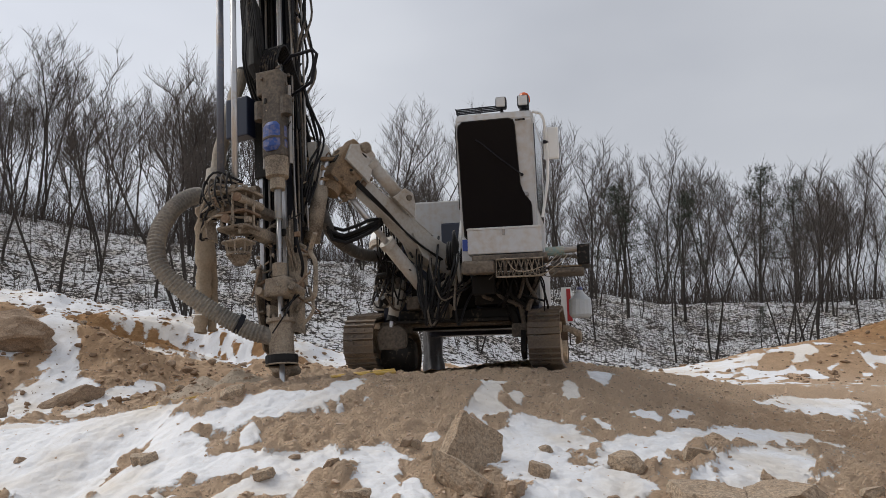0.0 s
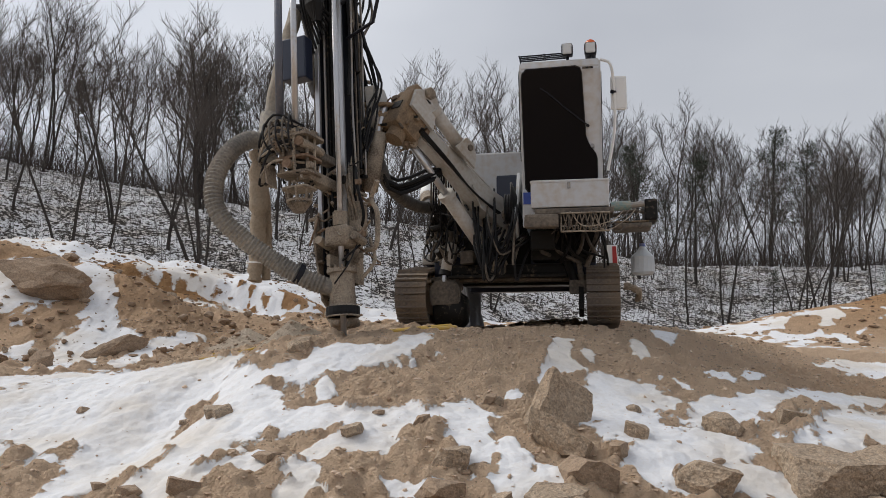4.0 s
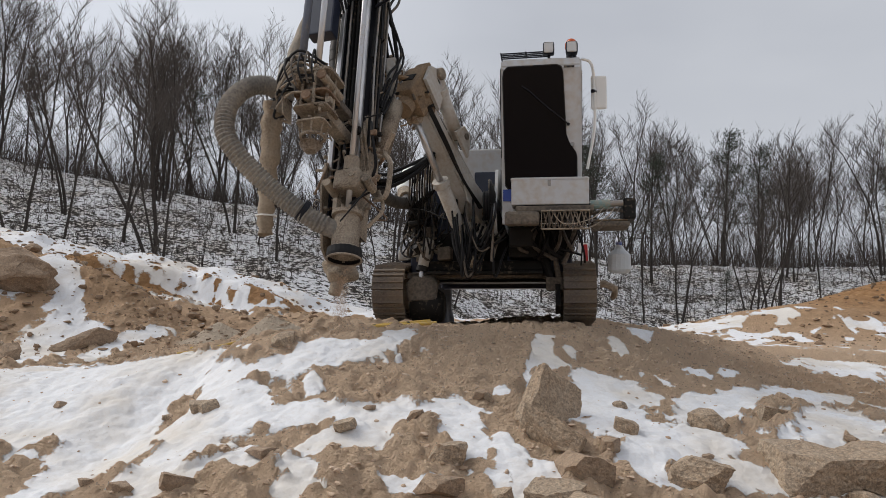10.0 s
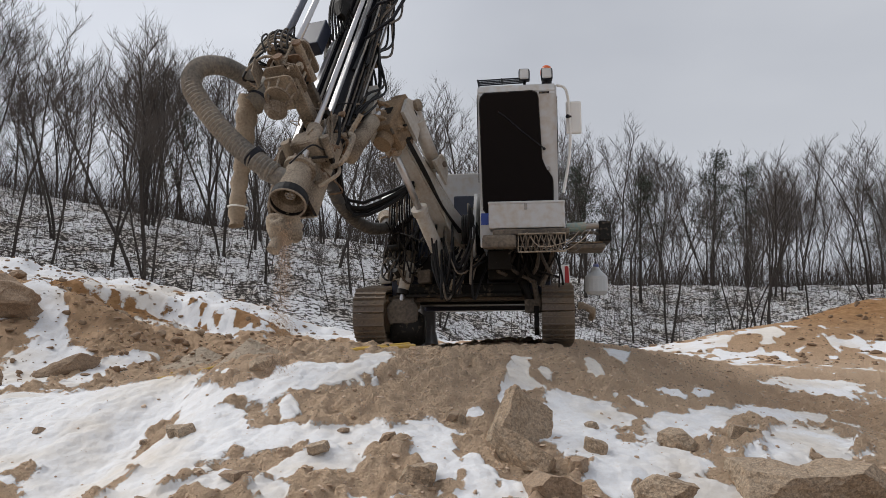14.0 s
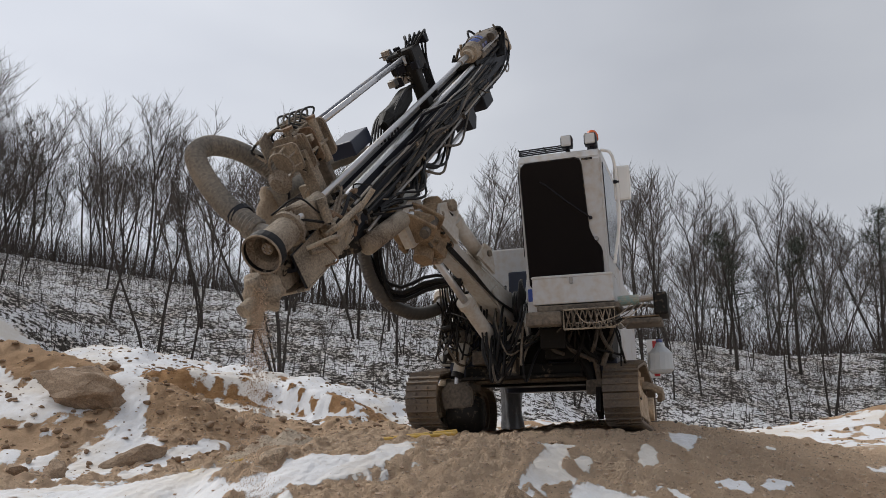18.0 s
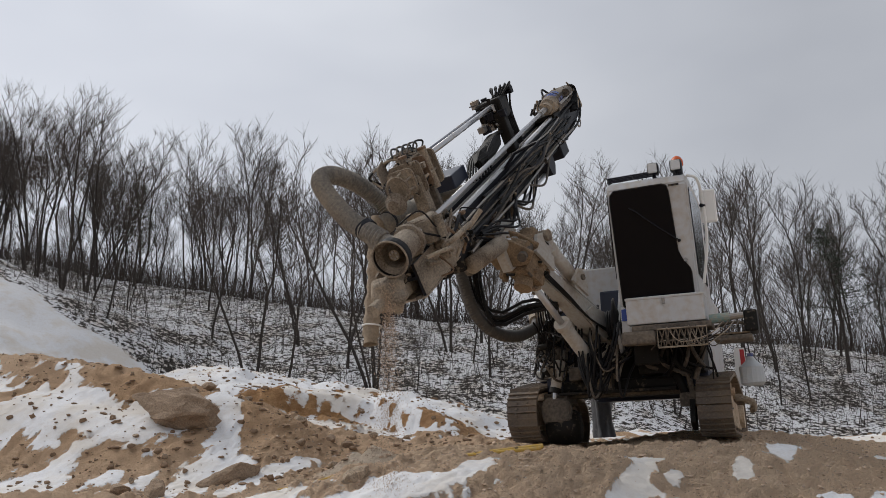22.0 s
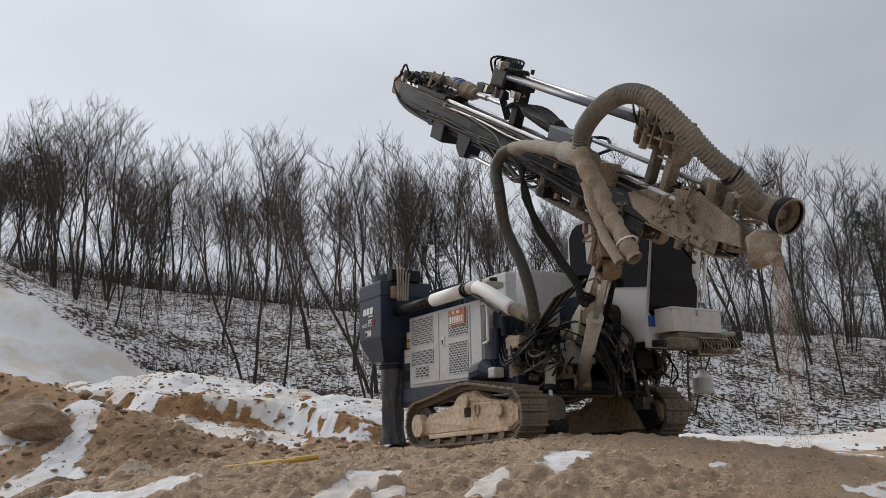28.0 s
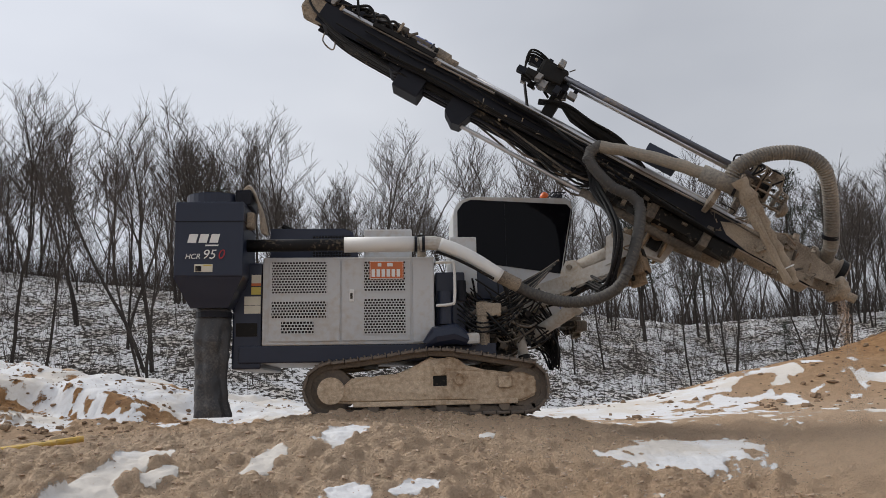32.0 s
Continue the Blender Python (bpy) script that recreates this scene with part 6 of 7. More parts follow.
part("upper_hose", lumpy(T(curve([(0.20, -0.575, 1.94), (0.16, -0.52, 2.3), (0.08, -0.44, 2.75), (-0.02, -0.42, 3.05)], 8), 0.066, 16), 0.012, 0.12), mat("grey tan hose wrap", (0.27, 0.245, 0.205), 0.85, 0, 0.25, 8, 0.3, 0.25, (0.40, 0.34, 0.27)), feed, "pale wrapped suction hose")
part("suction_loop", corrugated([(0.24, -0.60, 1.68), (0.42, -0.66, 1.67), (0.66, -0.70, 1.49), (0.84, -0.72, 1.20), (0.86, -0.68, 0.92), (0.73, -0.53, 0.70), (0.55, -0.32, 0.50), (0.43, -0.11, 0.35), (0.35, 0.01, 0.29)], 0.083, 0.032, 18), "hose", feed, "grey ribbed suction hose in a wide loop")
part("loop_clamp", C((0.47, -0.17, 0.405), (0.44, -0.14, 0.385), 0.092, 16), "black", feed)

# rock drill with its rod, sliding on the beam; z = 0 at its chuck
drill = part("rock_drill", lumpy(B(0.14, 0.34, 0.03, 0.25, 0.30, 1.0, 0.03), 0.012), "grime", feed, "rock drill with blue covers and a dusty chuck")
part("blue_cover", T([(0.27, 0.14, 0.36), (0.27, 0.14, 0.40), (0.27, 0.14, 0.60), (0.27, 0.14, 0.64)], [0.09, 0.115, 0.115, 0.09], 16), "blue", drill, "blue painted cover")
part("cover_band", C((0.27, 0.14, 0.47), (0.27, 0.14, 0.49), 0.122, 16), "grime", drill)
for y in (0.0, 0.28):
    part("tie_rod", C((0.24, y, 0.24), (0.24, y, 1.02), 0.018, 8), "steel", drill)
    part("accumulator", C((0.30, y, 0.70), (0.30, y, 0.88), 0.055, 12), "grime", drill)
part("chuck", T([(0.27, 0.15, 0.0), (0.27, 0.15, 0.1), (0.27, 0.15, 0.12), (0.27, 0.15, 0.3)], [0.07, 0.07, 0.105, 0.115], 18), "muddy", drill)
part("carriage", B(0.10, 0.16, -0.17, 0.17, 0.2, 1.05, 0.01), "soot_and_shade", drill)
part("valve_body", lumpy(B(0.18, 0.34, -0.02, 0.24, 0.95, 1.18, 0.02), 0.02), "grime", drill)
part("drill_rod", C((0.27, 0.15, -4.75), (0.27, 0.15, 0.05), 0.024, 12), "chrome", drill, "bright drill rod", True)
part("coupling", C((0.27, 0.15, -0.28), (0.27, 0.15, 0.0), 0.034, 12), "steel", drill)
cluster("drill_fitting", drill, 26, (0.14, -0.06, 0.6), (0.36, 0.3, 1.2), (0.014, 0.036), ("grime", "soot_and_shade", "grime", "steel", "muddy"), 71)
for k in range(9):
    part("drill_hose", T(curve([(0.2, 0.03 * k - 0.05, 1.0), (0.32, 0.03 * k - 0.04, 1.25), (0.22, 0.08 + 0.02 * k, 1.45), (-0.02, 0.16 + 0.012 * k, 1.1)], 5), 0.012, 6), "rubber", drill)

# canvas discharge sleeve, hanging; z = 0 at its top, hanging down
bm = lumpy(tube(bmesh.new(), curve([(0, 0, 0.08), (0, 0, -0.25), (0.01, 0, -0.55), (0.0, 0.01, -0.85), (0.0, 0.01, -1.12)], 6), [0.085 - 0.0008 * k + 0.01 * math.sin(2.1 * k) for k in range(25)], 18, False), 0.03, 0.16)
canvas = part("canvas_sleeve", bm, "canvas", rig, "tan canvas discharge sleeve, creased, tied with cord", True)
part("cord", T([(0.088 * math.cos(a), 0.088 * math.sin(a), -0.95) for a in [0.6283 * k for k in range(11)]], 0.008, 6), "mark", canvas)
bm = bmesh.new()
tube(bm, curve([(0.05, 0.05, -0.25), (0.075, 0.09, -0.6), (0.08, 0.10, -0.85), (0.075, 0.09, -1.10)], 5), 0.04, 12, False)
lumpy(bm, 0.015, 0.14)
part("seam_fold", bm, "canvas", canvas)

# hoses between rig and feed, in short rigid lengths
LINKS = 30
link_mesh = bpy.data.meshes.new("hose_link")
bm = corrugated([(-0.09, 0, 0), (-0.03, 0, 0), (0.03, 0, 0), (0.09, 0, 0)], 0.064, 0.03, 14)
for f in bm.faces:
    f.smooth = True
bm.to_mesh(link_mesh)
bm.free()
link_mesh.materials.append(M["dark_hose"])
bundle_mesh = bpy.data.meshes.new("hose_link")
bm = bmesh.new()
tube(bm, [(-0.075, 0, 0), (0.075, 0, 0)], 0.017, 8)
bm.to_mesh(bundle_mesh)
bm.free()
bundle_mesh.materials.append(M["rubber"])
def links(name, mesh, count):
    out = []
    for k in range(count):
        o = new(name, mesh)
        o.parent = rig
        out.append(o)
    return out
hose_links = links("suction_hose_link", link_mesh, LINKS)
STRANDS, STRAND_LINKS = 7, 20
bundle_links = links("hose_link", bundle_mesh, STRANDS * STRAND_LINKS)

# loose fittings along the beam's back and top, and hoses that run with it
cluster("beam_fitting", feed, 26, (-0.38, -0.17, 1.3), (-0.2, 0.17, 2.9), (0.02, 0.05), ("grime", "muddy", "soot_and_shade", "ash"), 46)
cluster("top_piece", feed, 26, (0.08, -0.16, 5.2), (0.26, 0.16, 6.8), (0.02, 0.05), ("soot_and_shade", "steel", "black", "grime", "muddy"), 47)
cluster("changer_piece", upc, 20, (RC[0] - 0.2, RC[1] - 0.2, 3.6), (RC[0] + 0.16, RC[1] + 0.18, 4.3), (0.018, 0.045), ("soot_and_shade", "black", "steel", "grime"), 48)
rnd = random.Random(62)
for k in range(12):
    y, z0 = rnd.uniform(-0.2, 0.2), rnd.uniform(2.6, 3.4)
    part("beam_hose", T(curve([(-0.24, y, z0), (-0.34 - rnd.uniform(0, 0.08), y * 1.2, z0 + 0.35), (-0.29, y, z0 + 0.8), (-0.2, y * 0.7, z0 + 1.3)], 5), 0.013, 6), "rubber" if k % 3 else "grime", feed)
for k in range(7):
    y0 = 0.16 + 0.02 * k
    j1, j2 = rnd.uniform(-0.08, 0.08), rnd.uniform(-0.1, 0.1)
    part("beam_hose", T(curve([(-0.15, y0 * 0.8, 1.6 + j1), (-0.24 + j1, y0 * 0.6 + 0.1, 1.9 + j2), (-0.34 + j2 * 0.5, y0 * 0.5 + 0.13 + j1, 2.25 + j1), (-0.22, y0 * 0.7, 2.75 + j2), (-0.15, 0.14, 3.1)], 5), 0.012, 6), "rubber", feed)
# dust plastered over the lower end of the beam
for y in (-0.139, 0.136):
    part("dust_crust", lumpy(plate([(-0.16, 0.34), (0.10, 0.34), (0.11, 1.25), (0.0, 1.5), (-0.1, 1.38), (-0.165, 1.1)], 0.004, "y", y), 0.003), "muddy", feed, "crust of drilling dust on the beam's foot")
part("dust_crust", lumpy(B(-0.19, -0.171, -0.12, 0.12, 0.36, 1.2, 0.004), 0.004), "muddy", feed)
cluster("foot_fitting", feed, 16, (-0.16, -0.2, 0.35), (0.1, -0.14, 1.1), (0.015, 0.04), ("ash", "muddy", "grime"), 49)
cluster("foot_fitting", feed, 16, (-0.24, -0.14, 0.35), (-0.17, 0.14, 1.1), (0.015, 0.04), ("ash", "muddy", "grime"), 50)

# grains that trickle from the foot and the cup, thinner as they fall
r_ = np.random.RandomState(15)
count_ = 8000
zz = -2.0 * r_.rand(count_) ** 1.3
wide = 0.018 + 0.045 * -zz
c_ = np.stack([r_.normal(0, 1, count_) * wide, r_.normal(0, 1, count_) * wide, zz], 1)
s_ = r_.uniform(0.001, 0.0028, count_)[:, None, None]
v_ = c_[:, None, :] + s_ * np.array([(1, 0, -0.6), (-0.5, 0.87, -0.6), (-0.5, -0.87, -0.6), (0, 0, 1.2)])[None] * np.array([1, 1, 2.2])
t_ = np.array([(0, 1, 3), (1, 2, 3), (2, 0, 3), (0, 2, 1)])
dust_mesh = bpy.data.meshes.new("falling_dust")
dust_mesh.from_pydata(v_.reshape(-1, 3).tolist(), [], (t_[None] + 4 * np.arange(count_)[:, None, None]).reshape(-1, 3).tolist())
dust_mesh.materials.append(M["pebble"])
dust = tagged(new("falling_dust", dust_mesh), "thin trickle of pale drilling dust falling from the drill's foot", "dust", kind="stuff")
# loose strands and clips hanging about the clamps and the knuckle
rnd = random.Random(63)
for k in range(16):
    a0 = Vector((rnd.uniform(0.0, 0.35), rnd.uniform(-0.25, 0.34), rnd.uniform(0.6, 1.5)))
    a1 = a0 + Vector((rnd.uniform(-0.2, 0.2), rnd.uniform(-0.2, 0.2), rnd.uniform(-0.35, 0.35)))
    part("clamp_hose", T(curve([a0, a0.lerp(a1, 0.4) + Vector((rnd.uniform(0, 0.15), rnd.uniform(-0.1, 0.1), -0.06)), a1], 6), rnd.choice((0.007, 0.01, 0.013)), 6), rnd.choice(("ash", "muddy", "rubber", "rust")), feed)
cluster("knuckle_fitting", boom, 22, (1.15, -0.16, -0.22), (1.5, 0.16, 0.24), (0.015, 0.035), ("ash", "ochre", "muddy", "soot_and_shade", "rust"), 51)
# rusty and ochre fittings; the near-black ones imitate shaded gaps round the knuckle
cluster("knuckle_fitting", boom, 18, (1.2, -0.18, -0.3), (1.55, 0.18, 0.1), (0.02, 0.05), ("soot_and_shade", "ochre", "grime", "rust"), 52)
# the arm's drawing is for a length of 1.42 to the pins; the arm is longer
for piece in (boom, *boom.children):
    piece.data.transform(Matrix.Diagonal((1.08, 1, 1, 1)))
# ---- rocks ----
def boulder(seed, sx, sy, sz, facets=14, rough=0.06, fine=3):
    """An angular stone: a ball cut by random planes, then roughened. Its base lies at z = 0."""
    r = random.Random(seed)
    bm = bmesh.new()
    bmesh.ops.create_icosphere(bm, subdivisions=fine, radius=1)
    for _ in range(facets):
        nrm = Vector((r.gauss(0, 1), r.gauss(0, 1), r.gauss(0, 1))).normalized()
        d = r.uniform(0.55, 0.8)
        for v in bm.verts:
            h = v.co.dot(nrm) - d
            if h > 0:
                v.co -= nrm * h
    for v in bm.verts:
        v.co += Vector(noise.noise_vector(v.co * 16)) * rough * 0.22
        v.co += Vector(noise.noise_vector(v.co * 2.5 + Vector((seed, 0, 0)))) * rough + Vector(noise.noise_vector(v.co * 7 + Vector((0, seed, 0)))) * rough * 0.4
        v.co = Vector((v.co.x * sx, v.co.y * sy, v.co.z * sz))
    low = min(v.co.z for v in bm.verts)
    for v in bm.verts:
        v.co.z -= low
    me = bpy.data.meshes.new("rock")
    bm.to_mesh(me)
    bm.free()
    return me


def rock(x, y, sx, sy, sz, turn=0, tilt=(0, 0), seed=1, m="rock", sink=0.3, label="angular granite rock lying in snow and sand", name="rock", facets=14):
    me = boulder(seed, sx, sy, sz, facets + (10 if max(sx, sy) > 0.12 else 0), 0.09, 4 if max(sx, sy) > 0.12 else 2)
    me.materials.append(M[m])
    ob = new(name, me)
    ob.matrix_basis = pose(x, y, ground_height(x, y) - sink * sz, tilt[0], tilt[1], turn)
    return tagged(ob, label, "rock", group="loose rocks")


def block(x, y, sx, sy, sz, turn, tilt, seed, m, sink, label, name="rock"):
    """A split block: a rough box with a few broken corners and flat faces."""
    r = random.Random(seed)
    bm = bmesh.new()
    bmesh.ops.create_cube(bm, size=2.0)
    for _ in range(7):
        nrm = Vector((r.gauss(0, 1), r.gauss(0, 1), r.gauss(0.2, 0.8))).normalized()
        got = bmesh.ops.bisect_plane(bm, geom=bm.verts[:] + bm.edges[:] + bm.faces[:], plane_co=nrm * r.uniform(0.72, 1.05), plane_no=nrm, clear_outer=True)
        edges = [e for e in got["geom_cut"] if isinstance(e, bmesh.types.BMEdge)]
        if edges:
            bmesh.ops.edgeloop_fill(bm, edges=edges)
    bmesh.ops.triangulate(bm, faces=bm.faces[:])
    for _ in range(4):
        long_ = [e for e in bm.edges if e.calc_length() > 0.16]
        if not long_:
            break
        bmesh.ops.subdivide_edges(bm, edges=long_, cuts=1)
        bmesh.ops.triangulate(bm, faces=bm.faces[:])
    off = Vector((seed * 3.1, seed, 0))
    for v in bm.verts:
        v.co += Vector(noise.noise_vector(v.co * 1.6 + off)) * 0.07 + Vector(noise.noise_vector(v.co * 6 + off)) * 0.035 + Vector(noise.noise_vector(v.co * 15 + off)) * 0.018
        v.co = Vector((v.co.x * sx, v.co.y * sy, v.co.z * sz))
    low = min(v.co.z for v in bm.verts)
    for v in bm.verts:
        v.co.z -= low
    me = bpy.data.meshes.new("rock")
    bm.to_mesh(me)
    bm.free()
    me.materials.append(M[m])
    ob = new(name, me)
    ob.matrix_basis = pose(x, y, ground_height(x, y) - sink * 2 * sz, tilt[0], tilt[1], turn)
    return tagged(ob, label, "rock", group="loose rocks")


block(0.13, 5.33, 0.19, 0.085, 0.25, 30, (-14, 30), 3, "rock", 0.34, "upright granite slab leaning on another stone")
block(0.12, 5.02, 0.19, 0.13, 0.10, -24, (-16, 18), 8, "rock", 0.34, "flat granite slab half buried in sand")
block(0.24, 4.62, 0.13, 0.11, 0.09, 15, (0, 6), 14, "boulder", 0.42, "squared granite block with snow round it")
block(0.88, 4.74, 0.16, 0.13, 0.09, 8, (6, 10), 11, "rock", 0.38, "pale granite block in snow")
block(1.62, 5.0, 0.27, 0.20, 0.15, 12, (4, 6), 5, "rock", 0.42, "large squared granite block in snow")
block(2.10, 5.0, 0.24, 0.20, 0.15, -14, (6, -8), 6, "rock", 0.42, "large squared granite block in snow")
block(-0.52, 4.45, 0.10, 0.08, 0.06, 40, (0, 10), 17, "boulder", 0.42, "brown granite block in sand")
block(-1.85, 4.55, 0.08, 0.07, 0.055, 20, (0, 12), 18, "boulder", 0.42, "brown granite block in sand")
block(-2.15, 4.62, 0.07, 0.06, 0.05, 70, (10, 0), 19, "boulder", 0.42, "brown granite block in sand")
rock(-5.45, 10.12, 0.74, 0.46, 0.34, -4, (8, 12), 23, "boulder", 0.42, "big brown boulder on the snowy bank", "boulder")
rock(-4.0, 9.0, 0.42, 0.14, 0.16, 40, (0, -12), 25, "boulder", 0.4, "long brown slab tilted in the snow")
rock(-4.45, 8.25, 0.17, 0.12, 0.12, 0, (0, 0), 27, "boulder", 0.4, "rounded brown stone in snow")
rr = random.Random(12)
for k in range(46):
    x, y = rr.uniform(-3.4, 3.4), rr.uniform(4.2, 6.6)
    s = 0.03 + 0.07 * rr.random() ** 2
    if float(snow(np.array(x), np.array(y))) > 0.5 and k % 3:
        continue
    block(x, y, s * rr.uniform(0.8, 1.4), s, s * rr.uniform(0.5, 0.8), rr.uniform(0, 360), (rr.uniform(-15, 15), rr.uniform(-15, 15)), 100 + k, rr.choice(("rock", "boulder", "rock")), 0.35, "small loose stone in snow and sand", "stone")
for k in range(30):
    x, y = rr.uniform(-6.0, -3.0), rr.uniform(8.4, 13.5)
    s = 0.04 + 0.08 * rr.random() ** 2
    rock(x, y, s * rr.uniform(0.8, 1.5), s, s * rr.uniform(0.6, 1.0), rr.uniform(0, 360), (0, 0), 200 + k, rr.choice(("boulder", "boulder", "rock")), 0.4, "brown stone on the snowy bank", "stone", 8)


def pebbles(name, count, area, size, seed, label, on_snow=0.06, m="pebble"):
    r = np.random.RandomState(seed)
    x, y = r.uniform(area[0], area[1], count), r.uniform(area[2], area[3], count)
    z, s_ = surface(x, y)
    keep = (s_ < 0.42) | (r.rand(count) < on_snow)
    x, y, z = x[keep], y[keep], z[keep]
    count = len(x)
    g_ = 1.618
    base = np.array([(-1, g_, 0), (1, g_, 0), (-1, -g_, 0), (1, -g_, 0), (0, -1, g_), (0, 1, g_), (0, -1, -g_), (0, 1, -g_), (g_, 0, -1), (g_, 0, 1), (-g_, 0, -1), (-g_, 0, 1)], float) / 1.9
    faces = np.array([(0, 11, 5), (0, 5, 1), (0, 1, 7), (0, 7, 10), (0, 10, 11), (1, 5, 9), (5, 11, 4), (11, 10, 2), (10, 7, 6), (7, 1, 8), (3, 9, 4), (3, 4, 2), (3, 2, 6), (3, 6, 8), (3, 8, 9), (4, 9, 5), (2, 4, 11), (6, 2, 10), (8, 6, 7), (9, 8, 1)])
    s = size[0] + (size[1] - size[0]) * r.rand(count) ** 5
    v = base[None] * (s[:, None, None] * r.uniform(0.65, 1.25, (count, 12, 1))) * r.uniform(0.55, 1.6, (count, 1, 3))
    a = r.uniform(0, 6.28, count)
    c, d = np.cos(a)[:, None], np.sin(a)[:, None]
    v = np.stack([v[..., 0] * c - v[..., 1] * d + x[:, None], v[..., 0] * d + v[..., 1] * c + y[:, None], v[..., 2] * 0.6 + z[:, None] + 0.08 * s[:, None]], -1)
    me = bpy.data.meshes.new(name)
    me.from_pydata(v.reshape(-1, 3).tolist(), [], (faces[None] + 12 * np.arange(count)[:, None, None]).reshape(-1, 3).tolist())
    me.materials.append(M[m])
    return tagged(new(name, me), label, "gravel", kind="stuff")


pebbles("gravel", 26000, (-4.5, 5.0, 3.9, 10.5), (0.004, 0.020), 5, "loose gravel and crumbs of granite on the mound")
pebbles("bank_stones", 9000, (-13, -1.5, 8.5, 19.5), (0.010, 0.055), 6, "brown clods and stones strewn on the snowy bank", 0.55, "clod")
pebbles("heap_stones", 900, (4, 15, 16, 23), (0.02, 0.09), 7, "stones on the spoil heap and its snow", 0.3, "clod")

# ---- poles lying beside the hole ----
def pole(pts, r, label):
    me = bpy.data.meshes.new("wooden_pole")
    bm = T(pts, r, 8)
    bm.to_mesh(me)
    bm.free()
    me.materials.append(M["pole"])
    return tagged(new("wooden_pole", me), label, "pole", group="yellow poles")


def on_ground(x, y, up=0.03):
    return (x, y, ground_height(x, y) + up)


p_ = pole([on_ground(-1.25, 7.60, 0.03), on_ground(-0.9, 7.88, 0.045), on_ground(-0.50, 8.2, 0.04)], 0.024, "yellow painted pole lying on the sand")
for f in (0.3, 0.7):
    a, b = Vector(on_ground(-1.25, 7.60, 0.035)), Vector(on_ground(-0.50, 8.2, 0.04))
    q0 = a.lerp(b, f)
    part("band", C(q0, q0 + (b - a).normalized() * 0.03, 0.027, 10), "black", p_)
pole([on_ground(-1.05, 7.6, 0.03), on_ground(-0.45, 7.75, 0.05)], 0.016, "thin yellow pole lying on the sand")
for k in range(3):
    pole([on_ground(-2.6 + 0.08 * k, 7.2 + 0.1 * k, 0.004), on_ground(-2.42 + 0.08 * k, 7.26 + 0.1 * k, 0.004), on_ground(-2.15 + 0.06 * k, 7.34 + 0.08 * k, 0.004)], 0.011, "thin yellow cane half covered by sand")

# ---- trees ----
def limb(verts, faces, pts, r0, r1, n):
    """Adds a tapered round limb to plain lists."""
    u = None
    first = len(verts)
    for i, p in enumerate(pts):
        d = (pts[min(i + 1, len(pts) - 1)] - pts[max(i - 1, 0)]).normalized()
        if u is None:
            u, v = ring_frame(d)
        else:
            u = (u - d * u.dot(d)).normalized()
            v = d.cross(u)
        r = r0 + (r1 - r0) * i / (len(pts) - 1)
        for k in range(n):
            a = 6.28319 * k / n
            verts.append(p + r * (math.cos(a) * u + math.sin(a) * v))
    for i in range(len(pts) - 1):
        for k in range(n):
            a, b = first + i * n + k, first + i * n + (k + 1) % n
            faces.append((a, b, b + n, a + n))


def grow(r, start, way, length, steps, wander, lift):
    pts, p, d = [start.copy()], start.copy(), way.normalized()
    for _ in range(steps):
        d = (d + Vector((r.gauss(0, wander), r.gauss(0, wander), r.gauss(0, wander) + lift))).normalized()
        p = p + d * (length / steps)
        pts.append(p.copy())
    return pts


def spike(verts, faces, p, q, r):
    """A twig: three thin faces running to a point."""
    u, v = ring_frame((q - p).normalized())
    first = len(verts)
    verts += [p + r * u, p - r * 0.5 * u + r * 0.87 * v, p - r * 0.5 * u - r * 0.87 * v, q]
    faces += [(first, first + 1, first + 3), (first + 1, first + 2, first + 3), (first + 2, first, first + 3)]


